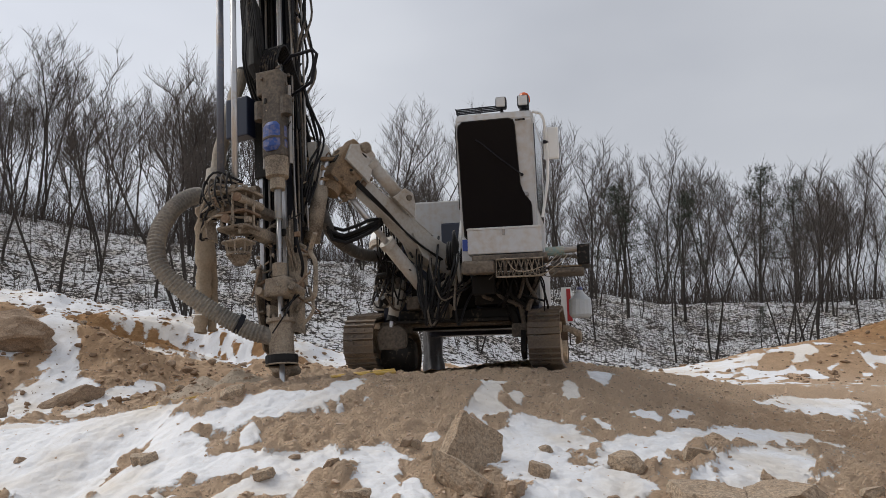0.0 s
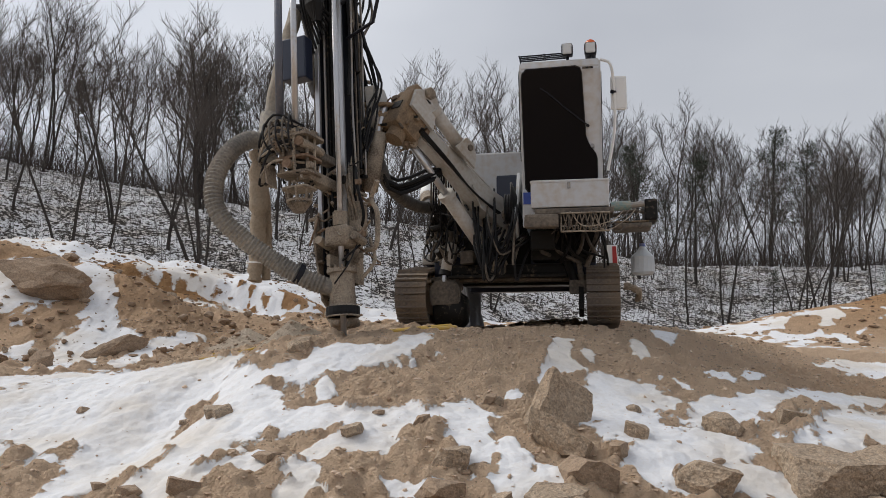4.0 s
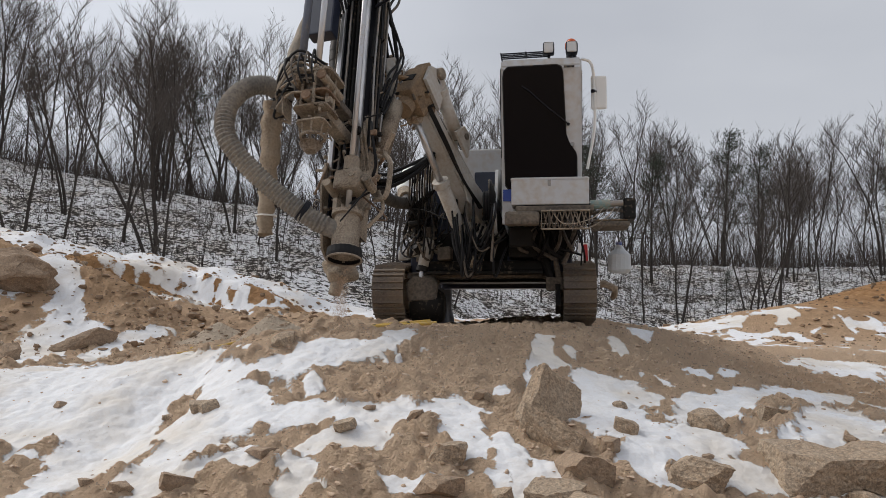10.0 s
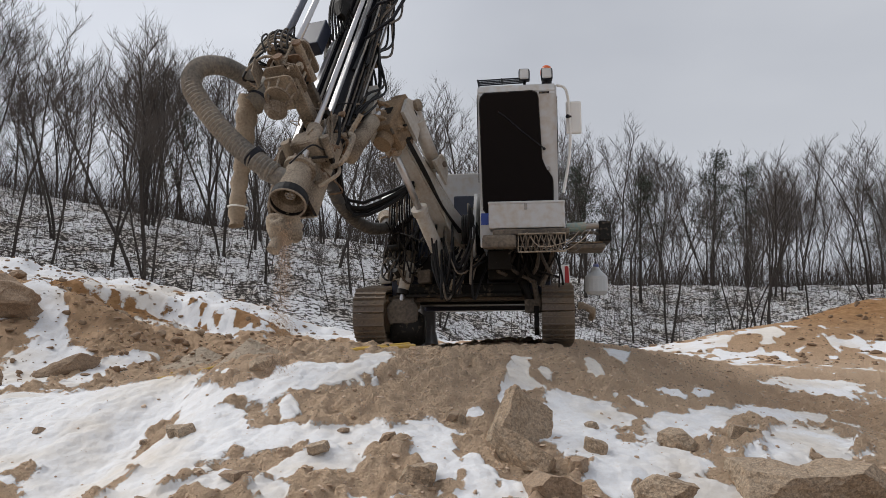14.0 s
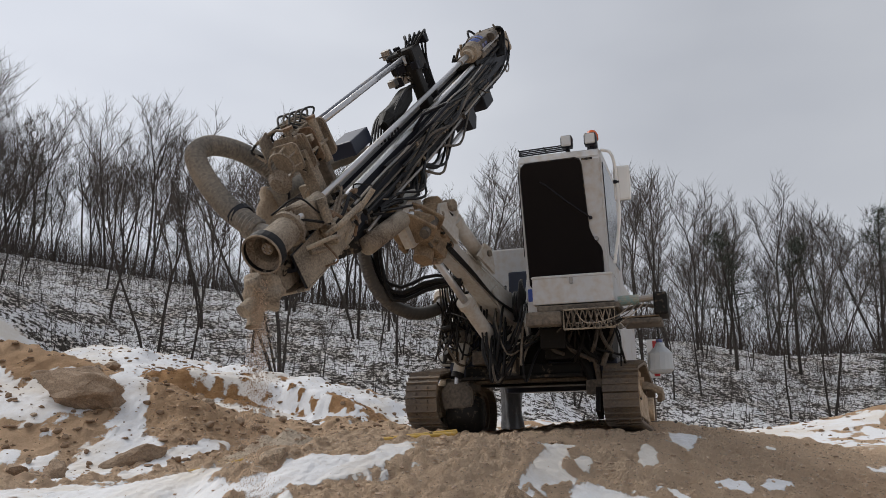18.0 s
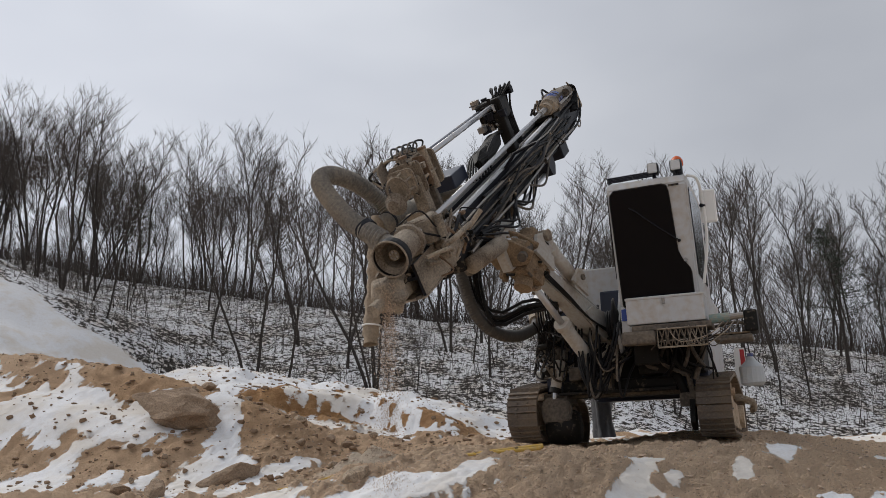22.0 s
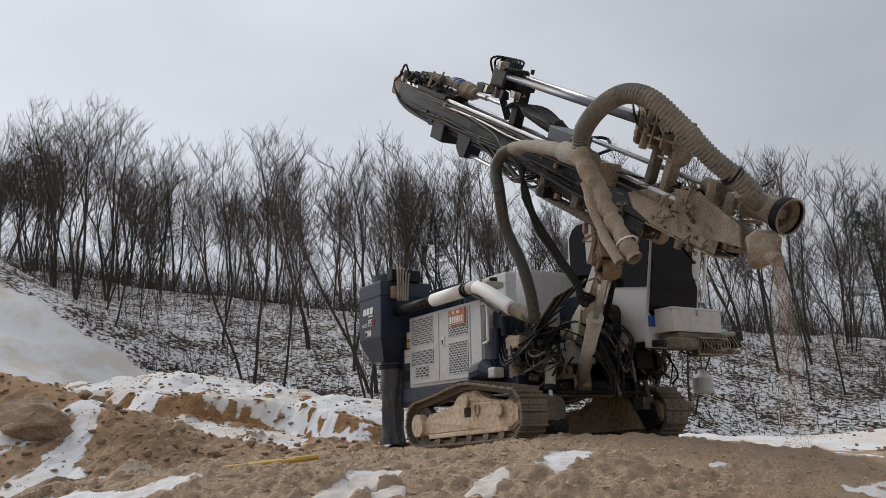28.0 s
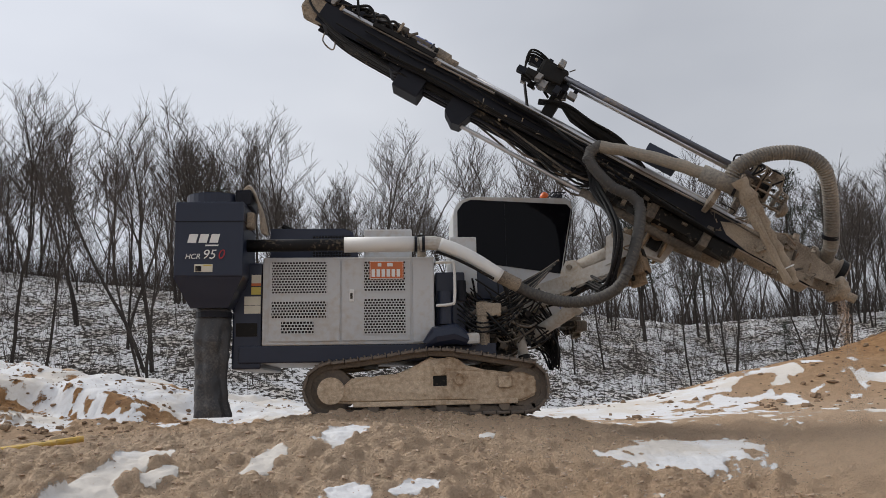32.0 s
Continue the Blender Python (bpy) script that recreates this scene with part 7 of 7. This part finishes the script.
def bare_tree(seed, height, stems=1, lean=0.06):
    """Meshes of a leafless tree: a trunk that forks into rising leaders, and a crown of boughs and twigs."""
    r = random.Random(seed)
    tv, tf, cv, cf = [], [], [], []

    def bough(p, out_, ln, thick, twigs):
        line_ = grow(r, p, out_, ln, 4, 0.20, 0.11)
        limb(cv, cf, line_, thick, 0.008, 3)
        for j in range(twigs):
            g = 0.25 + 0.75 * (j + r.random()) / twigs
            i = min(3, int(g * 4))
            q = line_[i].lerp(line_[i + 1], g * 4 - i)
            a2 = r.uniform(0, 6.283)
            w_ = (Vector((math.cos(a2), math.sin(a2), r.uniform(0.3, 1.3))) + 0.8 * out_).normalized() * (ln * r.uniform(0.22, 0.45) + 0.18)
            limb(cv, cf, [q, q + w_], 0.0080, 0.005, 3)
            for _ in range(3):
                a3 = r.uniform(0, 6.283)
                st_ = q + w_ * r.uniform(0.35, 1.0)
                spike(cv, cf, st_, st_ + (Vector((math.cos(a3), math.sin(a3), r.uniform(0.2, 1.5))) + 0.9 * w_.normalized()) * r.uniform(0.14, 0.34), 0.0070)

    for s in range(stems):
        a0 = r.uniform(0, 6.283)
        way = Vector((r.gauss(0, lean), r.gauss(0, lean), 1)) + (0.11 * Vector((math.cos(a0 + 3 * s), math.sin(a0 + 3 * s), 0)) if stems > 1 else Vector())
        h = height * r.uniform(0.85, 1.05)
        base = 0.0080 * h * r.uniform(0.7, 1.2)
        split = h * r.uniform(0.34, 0.66)
        trunk = grow(r, Vector((0.12 * s, 0.05 * s, -0.3)), way, split, 5, 0.07, 0.02)
        limb(tv, tf, trunk, base, base * 0.68, 6)
        leaders = r.randint(2, 4) if stems == 1 else 2
        for k in range(leaders):
            a = a0 + 6.283 * (k + r.uniform(-0.25, 0.25)) / leaders
            spread_ = r.uniform(0.06, 0.22) if k == 0 else r.uniform(0.16, 0.42)
            d = (trunk[-1] - trunk[-2]).normalized() + spread_ * Vector((math.cos(a), math.sin(a), 0))
            ln = (h - split) * (1.0 if k == 0 else r.uniform(0.72, 0.98))
            lead = grow(r, trunk[-1 if k < 2 else -2], d, ln, 6, 0.09, 0.06)
            limb(tv, tf, lead, base * (0.62 if k == 0 else 0.48), 0.010, 5)
            count = r.randint(9, 11)
            for j in range(count):
                f = 0.10 + 0.90 * (j + r.random()) / count
                i = min(5, int(f * 6))
                p = lead[i].lerp(lead[i + 1], min(1, f * 6 - i))
                b = r.uniform(0, 6.283)
                out_ = Vector((math.cos(b), math.sin(b), r.uniform(0.6, 1.4) + 0.4 * f)).normalized()
                bough(p, out_, h * (0.25 - 0.13 * f) * r.uniform(0.7, 1.25), 0.020 - 0.008 * f, 6)
        for k in range(r.randint(1, 4)):
            b, p = r.uniform(0, 6.283), trunk[r.randint(2, 4)]
            bough(p, Vector((math.cos(b), math.sin(b), r.uniform(0.2, 0.9))).normalized(), h * r.uniform(0.10, 0.2), 0.016, 3)
    out = []
    for name, v, f, m in (("trunk", tv, tf, "bark"), ("crown", cv, cf, "twig")):
        me = bpy.data.meshes.new(name)
        me.from_pydata([tuple(p) for p in v], [], f)
        me.materials.append(M[m])
        out.append(me)
    return out


def pine_tree(seed, height):
    r = random.Random(seed)
    tv, tf, cv, cf = [], [], [], []
    trunk = grow(r, Vector((0, 0, -0.3)), Vector((0.03, 0, 1)), height, 8, 0.03, 0.02)
    limb(tv, tf, trunk, 0.013 * height, 0.02, 6)
    for k in range(52):
        f = 0.34 + 0.66 * (k + r.random()) / 52
        i = min(len(trunk) - 2, int(f * (len(trunk) - 1)))
        p = trunk[i].lerp(trunk[i + 1], f * (len(trunk) - 1) - i)
        a = r.uniform(0, 6.283)
        ln = height * (0.36 * (1.05 - f) + 0.04) * r.uniform(0.6, 1.25)
        bough = grow(r, p, Vector((math.cos(a), math.sin(a), r.uniform(-0.1, 0.35))), ln, 4, 0.12, 0.06)
        limb(tv, tf, bough, 0.02, 0.006, 3)
        for j in range(55):
            q = bough[r.randint(1, 4)] + Vector((r.gauss(0, 0.2), r.gauss(0, 0.2), r.gauss(0, 0.12)))
            w_ = Vector((r.gauss(0, 1), r.gauss(0, 1), r.gauss(0.5, 0.6))).normalized() * r.uniform(0.10, 0.2)
            s_ = w_.cross(Vector((r.gauss(0, 1), r.gauss(0, 1), r.gauss(0, 1)))).normalized() * 0.014
            b0 = len(cv)
            cv += [q - s_, q + s_, q + w_ + s_ * 0.4, q + w_ - s_ * 0.4]
            cf.append((b0, b0 + 1, b0 + 2, b0 + 3))
    out = []
    for name, v, f, m in (("trunk", tv, tf, "bark"), ("crown", cv, cf, "needle")):
        me = bpy.data.meshes.new(name)
        me.from_pydata([tuple(p) for p in v], [], f)
        me.materials.append(M[m])
        out.append(me)
    return out


def plant(name, meshes, x, y, size, turn, label, category, group, tilt=(0, 0)):
    e = new(name)
    e.matrix_basis = pose(x, y, ground_height(x, y), tilt[0], tilt[1], turn) @ Matrix.Diagonal((size, size, size, 1))
    for me in meshes:
        o = new(me.name.split(".")[0], me)
        o.parent = e
    return tagged(e, label, category, group=group)


KINDS = [bare_tree(31 + k, 8.3, 1 + (k % 4 == 3) + (k % 5 == 4)) for k in range(12)]
PINES = [pine_tree(71 + k, 7.5) for k in range(3)]
tr = random.Random(77)
LABELS = ("leafless dark-barked tree on the snowy slope", "bare slender tree with upright grey twigs", "bare forked tree standing in thin snow")
made = 0
while made < 270:
    x = tr.uniform(-46, 44)
    near, crest = float(hill_foot(np.array(x))), float(crest_line(np.array(x)))
    y = near + 1.5 + (crest + 9 - near) * tr.random() ** (0.8 if x > 4 else 0.62)
    if float(clean_slope(np.array(x), np.array(y))) > 0.1 or (x < -19 and y < 29):
        continue
    k = tr.randrange(len(KINDS))
    size = (tr.uniform(0.72, 1.15) if tr.random() < 0.75 else tr.uniform(0.3, 0.6)) * (0.95 if x > 14 else 1.15 if x > 1 else 0.88 if x > -9 else 1.04)
    lean = tr.uniform(-3, 7) * (1 if x < -8 else 0.4)
    turn = tr.uniform(0, 360)
    made += 1
    if x > 15 and made % 6 == 0:
        tr.uniform(-3, 3)
        continue
    plant("bare_tree", KINDS[k], x, y, size, turn, LABELS[2 if k % 4 == 3 or k % 5 == 4 else k % 2], "tree", "bare trees on the hill", (tr.uniform(-3, 3), lean))
for x, y, s, k in ((-23.5, 29.6, 1.0, 3), (-22.6, 30.4, 0.95, 0), (-20.5, 28.6, 0.7, 1), (-12.0, 27.0, 0.85, 2), (11.3, 36.8, 0.8, 3)):
    plant("bare_tree", KINDS[k], x, y, s, 40 * k, LABELS[2 if k == 3 else 0], "tree", "bare trees on the hill", (0, 8 if x < -20 else 0))
for x, y, s, k in ((8.9, 43.2, 1.0, 0), (17.9, 49.0, 1.12, 1), (20.4, 50.0, 1.0, 2), (-12.8, 44.3, 0.85, 1), (27.5, 47.5, 0.85, 0), (-22.0, 46.0, 0.8, 2), (-27.5, 40.0, 0.8, 1), (14.0, 38.5, 0.33, 2), (12.2, 44.5, 0.95, 2)):
    plant("pine_tree", PINES[k], x, y, s, 60 * k + 25, "dark green pine among the bare trees", "pine", "pines on the hill")


def brush(name, count, area, height, seed, label, width=0.007, m="twig", lift=None, prongs=0):
    """Thin upright shoots, far too many to count."""
    r = np.random.RandomState(seed)
    x, y = r.uniform(area[0], area[1], count), r.uniform(area[2], area[3], count)
    if lift is not None:
        y = crest_line(x) + lift[0] + (lift[1] - lift[0]) * r.rand(count) ** 1.3
    keep = (y > hill_foot(x) + 1.5) & (clean_slope(x, y) < 0.1)
    x, y = x[keep], y[keep]
    z, _ = surface(x, y)
    c = len(x)
    h = height[0] + (height[1] - height[0]) * r.rand(c) ** 1.5
    foot_ = np.stack([x, y, z - 0.05], 1)
    tip = foot_ + np.stack([r.normal(0, 0.22, c) * h, r.normal(0, 0.22, c) * h, h], 1)
    starts, ends, wide_ = [foot_], [tip], [width * (0.6 + h / height[1])]
    for _ in range(prongs):
        f = r.uniform(0.15, 0.75, c)[:, None]
        starts.append(foot_ + (tip - foot_) * f)
        ends.append(starts[-1] + np.stack([r.normal(0, 0.3, c) * h, r.normal(0, 0.3, c) * h, r.uniform(0.25, 0.6, c) * h], 1))
        wide_.append(wide_[0] * 0.7)
    p, q, w_ = np.concatenate(starts), np.concatenate(ends), np.concatenate(wide_)
    a = r.uniform(0, 3.14, len(p))
    u = np.stack([np.cos(a) * w_, np.sin(a) * w_, 0 * a], 1)
    side_ = np.stack([-u[:, 1], u[:, 0], 0 * a], 1)
    v = np.stack([p - u, p + u, p + side_, q], 1).reshape(-1, 3)
    i = 4 * np.arange(len(p))[:, None]
    f = np.concatenate([i + np.array([[0, 1, 3]]), i + np.array([[1, 2, 3]]), i + np.array([[2, 0, 3]])])
    me = bpy.data.meshes.new(name)
    me.from_pydata(v.tolist(), [], f.tolist())
    me.materials.append(M[m])
    return tagged(new(name, me), label, "brush", kind="stuff")


brush("undergrowth", 7500, (-46, 44, 23, 50), (0.3, 2.2), 3, "thin bare undergrowth on the snowy slope", 0.009, "twig", None, 4)
brush("brushwood", 9000, (-60, 60, 0, 1), (0.4, 2.0), 5, "dense dark brown brushwood along the crest", 0.014, "brush", (-0.8, 7.0), 2)
brush("far_wood", 2200, (-75, 75, 0, 1), (2.0, 6.5), 4, "distant bare wood behind the ridge", 0.018, "twig", (4.0, 30.0), 5)
brush("fallen_sticks", 900, (-30, 36, 26, 46), (0.2, 0.6), 8, "dead sticks in the snow", 0.02, "bark")

# ---- what moves ----
# rig: seconds, place, turns
RIG = [
    (0, 0.264, 9.86, 1.15, 1.74, -0.8, -99.4),
    (21.1, 0.264, 9.86, 1.15, 1.74, -0.8, -99.4),
    (21.5, 0.262, 10.18, 1.155, 1.7, -0.5, -98.8),
    (22, 0.269, 10.6, 1.155, 1.55, 0, -97.6),
    (22.6, 0.31, 10.95, 1.15, 2.3, 0.3, -96.8),
    (23, 0.345, 11.2, 1.15, 2.7, 0.4, -95.8),
    (23.6, 0.375, 11.42, 1.14, 2.3, -0.4, -92.4),
    (24, 0.395, 11.52, 1.13, 1.8, -0.9, -88.4),
    (24.6, 0.38, 11.67, 1.14, 1.3, 0, -81),
    (25, 0.36, 11.75, 1.15, 1, 0.6, -76.5),
    (25.5, 0.28, 11.84, 1.14, 0.9, -0.6, -68.4),
    (27.5, 0.33, 11.95, 1.13, -0.1, -0.6, -51),
    (28, 0.42, 12, 1.135, -1, -0.5, -40),
    (29, 0.65, 11.86, 1.175, -1.7, -2.9, -21.2),
    (29.5, 0.78, 11.75, 1.19, -0.8, -2.7, -12.5),
    (30, 0.9, 11.74, 1.21, 0.2, -2.2, -1.4),
    (30.5, 1.07, 11.63, 1.2, -0.1, -0.7, 7),
    (31, 1.235, 11.59, 1.2, -0.5, 2.4, 12.2),
    (32, 1.66, 11.68, 1.17, 0, 1.8, 8.9),
]
# feed in the rig's space
FEED = [
    (0, 2.633, -1.287, 0.051, 4.87, -4.72, -10.99),
    (3.5, 2.633, -1.287, 0.051, 4.87, -4.72, -10.99),
    (6, 2.838, -1.27, 0.162, 4.45, -4.92, -12.05),
    (8, 2.942, -1.079, 0.271, 3.43, -10.79, -11.13),
    (10, 3.04, -1.041, 0.406, 3.75, -16.67, -10.98),
    (12, 3.253, -1.122, 0.613, 2.44, -24.17, -12.66),
    (14, 3.701, -1.145, 0.873, 4.98, -37.99, -12.99),
    (15, 4.045, -1.088, 1.007, 7.11, -47.81, -13.67),
    (15.5, 4.171, -1.081, 1.034, 7.079, -48.879, -15.06),
    (17.5, 4.276, -1.041, 0.842, 7.407, -48.49, -14.15),
    (18, 4.383, -1.034, 0.951, 8.816, -51.825, -15.711),
    (19, 4.442, -1.003, 1.075, 10.225, -54.994, -15.817),
    (20, 4.5, -0.972, 1.199, 11.633, -58.164, -15.923),
    (21.1, 4.5, -0.972, 1.19, 12.44, -57.818, -16.566),
    (22, 4.5, -0.972, 1.182, 13.1, -57.534, -17.092),
    (23, 4.5, -1.033, 1.207, 13.08, -57.38, -16.85),
    (23.6, 4.526, -1.08, 1.214, 11.286, -57.766, -17.171),
    (24, 4.46, -1.049, 1.263, 11.889, -59.179, -15.548),
    (24.6, 4.383, -1.061, 1.304, 11.895, -59.436, -16.79),
    (25, 4.332, -1.07, 1.331, 11.899, -59.607, -17.617),
    (25.5, 4.207, -1.01, 1.38, 11.366, -58.194, -16.273),
    (27.5, 4.238, -0.856, 1.475, 4.655, -62.676, -3.8),
    (28, 4.147, -0.955, 1.4, 1.937, -58.466, -3.067),
    (29, 4.215, -1.115, 1.032, -2.13, -55.46, -0.343),
    (29.5, 4.188, -0.947, 1.235, -6.071, -56.01, -0.142),
    (30, 4.23, -1.066, 1.254, -6.601, -55.94, -2.332),
    (30.5, 4.33, -0.841, 1.28, -9.881, -55.8, 0.778),
    (31, 4.488, -0.858, 1.1, -9.246, -54.991, 2.101),
    (32, 4.551, -0.89, 1.241, -11.086, -57.771, 5.341),
]
# place of the boom's head in the rig's space
BOOM_HEAD = [
    (0, 1.991, -0.904, 2.024),
    (6, 2.063, -0.819, 2.012),
    (8, 2.089, -0.608, 2.122),
    (10, 2.026, -0.588, 2.201),
    (15, 2.12, -0.575, 2.09),
    (17.5, 2.394, -0.53, 1.81),
    (19, 2.44, -0.52, 1.80),
    (21.1, 2.44, -0.53, 1.80),
    (22, 2.44, -0.53, 1.805),
    (23, 2.42, -0.58, 1.84),
    (24, 2.38, -0.59, 1.84),
    (25, 2.30, -0.58, 1.89),
    (25.5, 2.26, -0.60, 1.90),
    (27.5, 2.26, -0.76, 1.88),
    (28, 2.27, -0.80, 1.85),
    (29, 2.27, -0.93, 1.71),
    (30, 2.30, -0.98, 1.80),
    (31, 2.44, -1.10, 1.68),
    (32, 2.44, -1.10, 1.69),
]
# height of the rock drill's chuck on the beam
DRILL = [(0, 1.62), (0.5, 2.05), (1, 2.39), (1.5, 2.69), (2, 3.04), (3, 3.8), (4, 4.6), (5, 5.05), (32, 5.05)]
TIMES = sorted({r[0] for r in RIG} | {r[0] for r in FEED} | {0.0, 1.0, 2.0, 4.5, 16.5, 18.0, 21.0, 26.5, 32.0})


def between(rows, t):
    ts = [r[0] for r in rows]
    return [float(np.interp(t, ts, [r[k] for r in rows])) for k in range(1, len(rows[0]))]


def along(a, b):
    """A frame at a with x towards b and z as far up as can be."""
    a, x = Vector(a), (Vector(b) - Vector(a)).normalized()
    y = Vector((0, 0, 1)).cross(x)
    y = y.normalized() if y.length > 1e-3 else Vector((0, 1, 0))
    z = x.cross(y)
    m = Matrix.Translation(a)
    for i in range(3):
        m[i][0], m[i][1], m[i][2] = x[i], y[i], z[i]
    return m


def even_line(pts, count):
    line_ = curve(pts, 10)
    run = [0.0]
    for a, b in zip(line_, line_[1:]):
        run.append(run[-1] + (b - a).length)
    out_ = []
    for k in range(count + 1):
        s = run[-1] * k / count
        i = min(len(line_) - 2, max(0, int(np.searchsorted(run, s)) - 1))
        out_.append(line_[i].lerp(line_[i + 1], (s - run[i]) / max(1e-6, run[i + 1] - run[i])))
    return out_


# how far each track frame rocks on its pivot, nose up
ROCK = [(0, 3.5), (22, 3.5), (25.5, 2.5), (29, 2.5), (31, 0.5), (32, 0.5)]


def motions():
    for tf in tracks:
        walk(tf, [(t, pose(0, 0, 0.35) @ pose(0, 0, 0, 0, -a, 0) @ pose(0, 0, -0.35 + 0.006 * a)) for t, a in ROCK])
    walk(rig, [(r[0], pose(*r[1:])) for r in RIG])
    walk(feed, [(r[0], pose(*r[1:])) for r in FEED])
    walk(drill, [(t, pose(0, 0, z)) for t, z in DRILL])
    keys = {k: [] for k in ("boom", "barrel", "rod", "canvas", "dust")}
    hose_keys, bundle_keys = [[] for _ in hose_links], [[] for _ in bundle_links]
    for t in TIMES:
        rm, fm = pose(*between(RIG, t)), pose(*between(FEED, t))
        bm_ = along(BOOM_FOOT, between(BOOM_HEAD, t))
        keys["boom"].append((t, bm_))
        eye = bm_ @ LIFT_HEAD
        keys["barrel"].append((t, along(LIFT_FOOT, eye)))
        keys["rod"].append((t, along(eye, LIFT_FOOT)))
        keys["dust"].append((t, Matrix.Translation(rm @ (fm @ Vector((0.10, 0.06, 0.02))))))
        # the sleeve hangs between the beam's way and straight down
        down = rm.to_3x3().inverted() @ Vector((0, 0, -1))
        hang_ = float(np.interp(t, [0, 25.5, 27.5, 29, 30], [0.85, 0.85, 0.48, 0.52, 0.62]))
        way = (hang_ * down - (1 - hang_) * (fm.to_3x3() @ Vector((0, 0, 1)))).normalized()
        hang = along(fm @ Vector((0.22, -0.69, 1.54)), fm @ Vector((0.22, -0.69, 1.54)) - way)
        keys["canvas"].append((t, hang @ pose(0, 0, 0, 0, 90, 0)))
        upright = (fm.to_3x3() @ Vector((0, 0, 1))).z
        taut = float(np.interp(t, [25.5, 27.5, 29.0, 30.0], [0, 1, 1, 0]))
        slack_line = [Vector(p) for p in ((0.95, -0.865, 1.375), (1.12, -0.82, 1.28), (1.5, -0.94, 1.16 + 0.25 * (upright - 0.54)), (1.88, -1.08, 1.21 + 0.45 * (upright - 0.54)), (2.10, -1.20, 1.45 + 0.65 * (upright - 0.54)), fm @ Vector((-0.42, -0.43, 2.35)), fm @ Vector((-0.36, -0.42, 2.75)), fm @ Vector((-0.20, -0.42, 3.10)), fm @ Vector((-0.02, -0.42, 3.06)))]
        taut_line = [Vector(p) for p in ((0.95, -0.865, 1.375), (1.15, -0.90, 1.31), (1.26, -1.0, 1.52), (1.22, -1.08, 1.88), (1.10, -1.17, 2.25), fm @ Vector((-0.5, -0.42, 3.1)), fm @ Vector((-0.3, -0.42, 3.27)), fm @ Vector((-0.12, -0.42, 3.22)), fm @ Vector((-0.02, -0.42, 3.06)))]
        line_ = even_line([a.lerp(b, taut) for a, b in zip(slack_line, taut_line)], len(hose_links))
        for k in range(len(hose_links)):
            mid = (line_[k] + line_[k + 1]) / 2
            hose_keys[k].append((t, along(mid, line_[k + 1])))
        knuckle = bm_ @ Vector((0.85, -0.06, -0.10))
        for s in range(STRANDS):
            g, off = s - (STRANDS - 1) / 2, Vector((0.03 * math.cos(2.4 * s), 0.0, 0.03 * math.sin(2.4 * s)))
            low = Vector((0, 0, 0.15 * (upright - 0.54) + 0.018 * g))
            slack_line = [knuckle + off, Vector((1.80, -0.70, 1.40)) + low + off, Vector((1.92, -1.0, 1.29)) + low + off, Vector((2.0, -1.16 - 0.02 * g, 1.58)) + low * 0.5 + off, Vector((2.02, -1.15 - 0.02 * g, 1.95)) + off, fm @ Vector((-0.36 + 0.02 * g, -0.20, 2.9)), fm @ Vector((-0.1, -0.24, 3.2 + 0.05 * g))]
            taut_line = [knuckle + off, Vector((1.80, -0.78, 1.40 + 0.02 * g)) + off, Vector((1.86, -0.86, 1.52)) + off, Vector((1.68, -0.95, 1.85)) + off * 1.3, Vector((1.50, -1.05, 2.2)) + off * 1.5, fm @ Vector((-0.42 + 0.02 * g, -0.22, 2.95)), slack_line[-1]]
            line_ = even_line([a.lerp(b, taut) for a, b in zip(slack_line, taut_line)], STRAND_LINKS)
            for k in range(STRAND_LINKS):
                bundle_keys[s * STRAND_LINKS + k].append((t, along((line_[k] + line_[k + 1]) / 2, line_[k + 1])))
    walk(boom, keys["boom"])
    walk(barrel, keys["barrel"])
    walk(rod_piece, keys["rod"])
    walk(canvas, keys["canvas"])
    walk(dust, keys["dust"])
    for ob, rows in list(zip(hose_links, hose_keys)) + list(zip(bundle_links, bundle_keys)):
        walk(ob, rows)


motions()
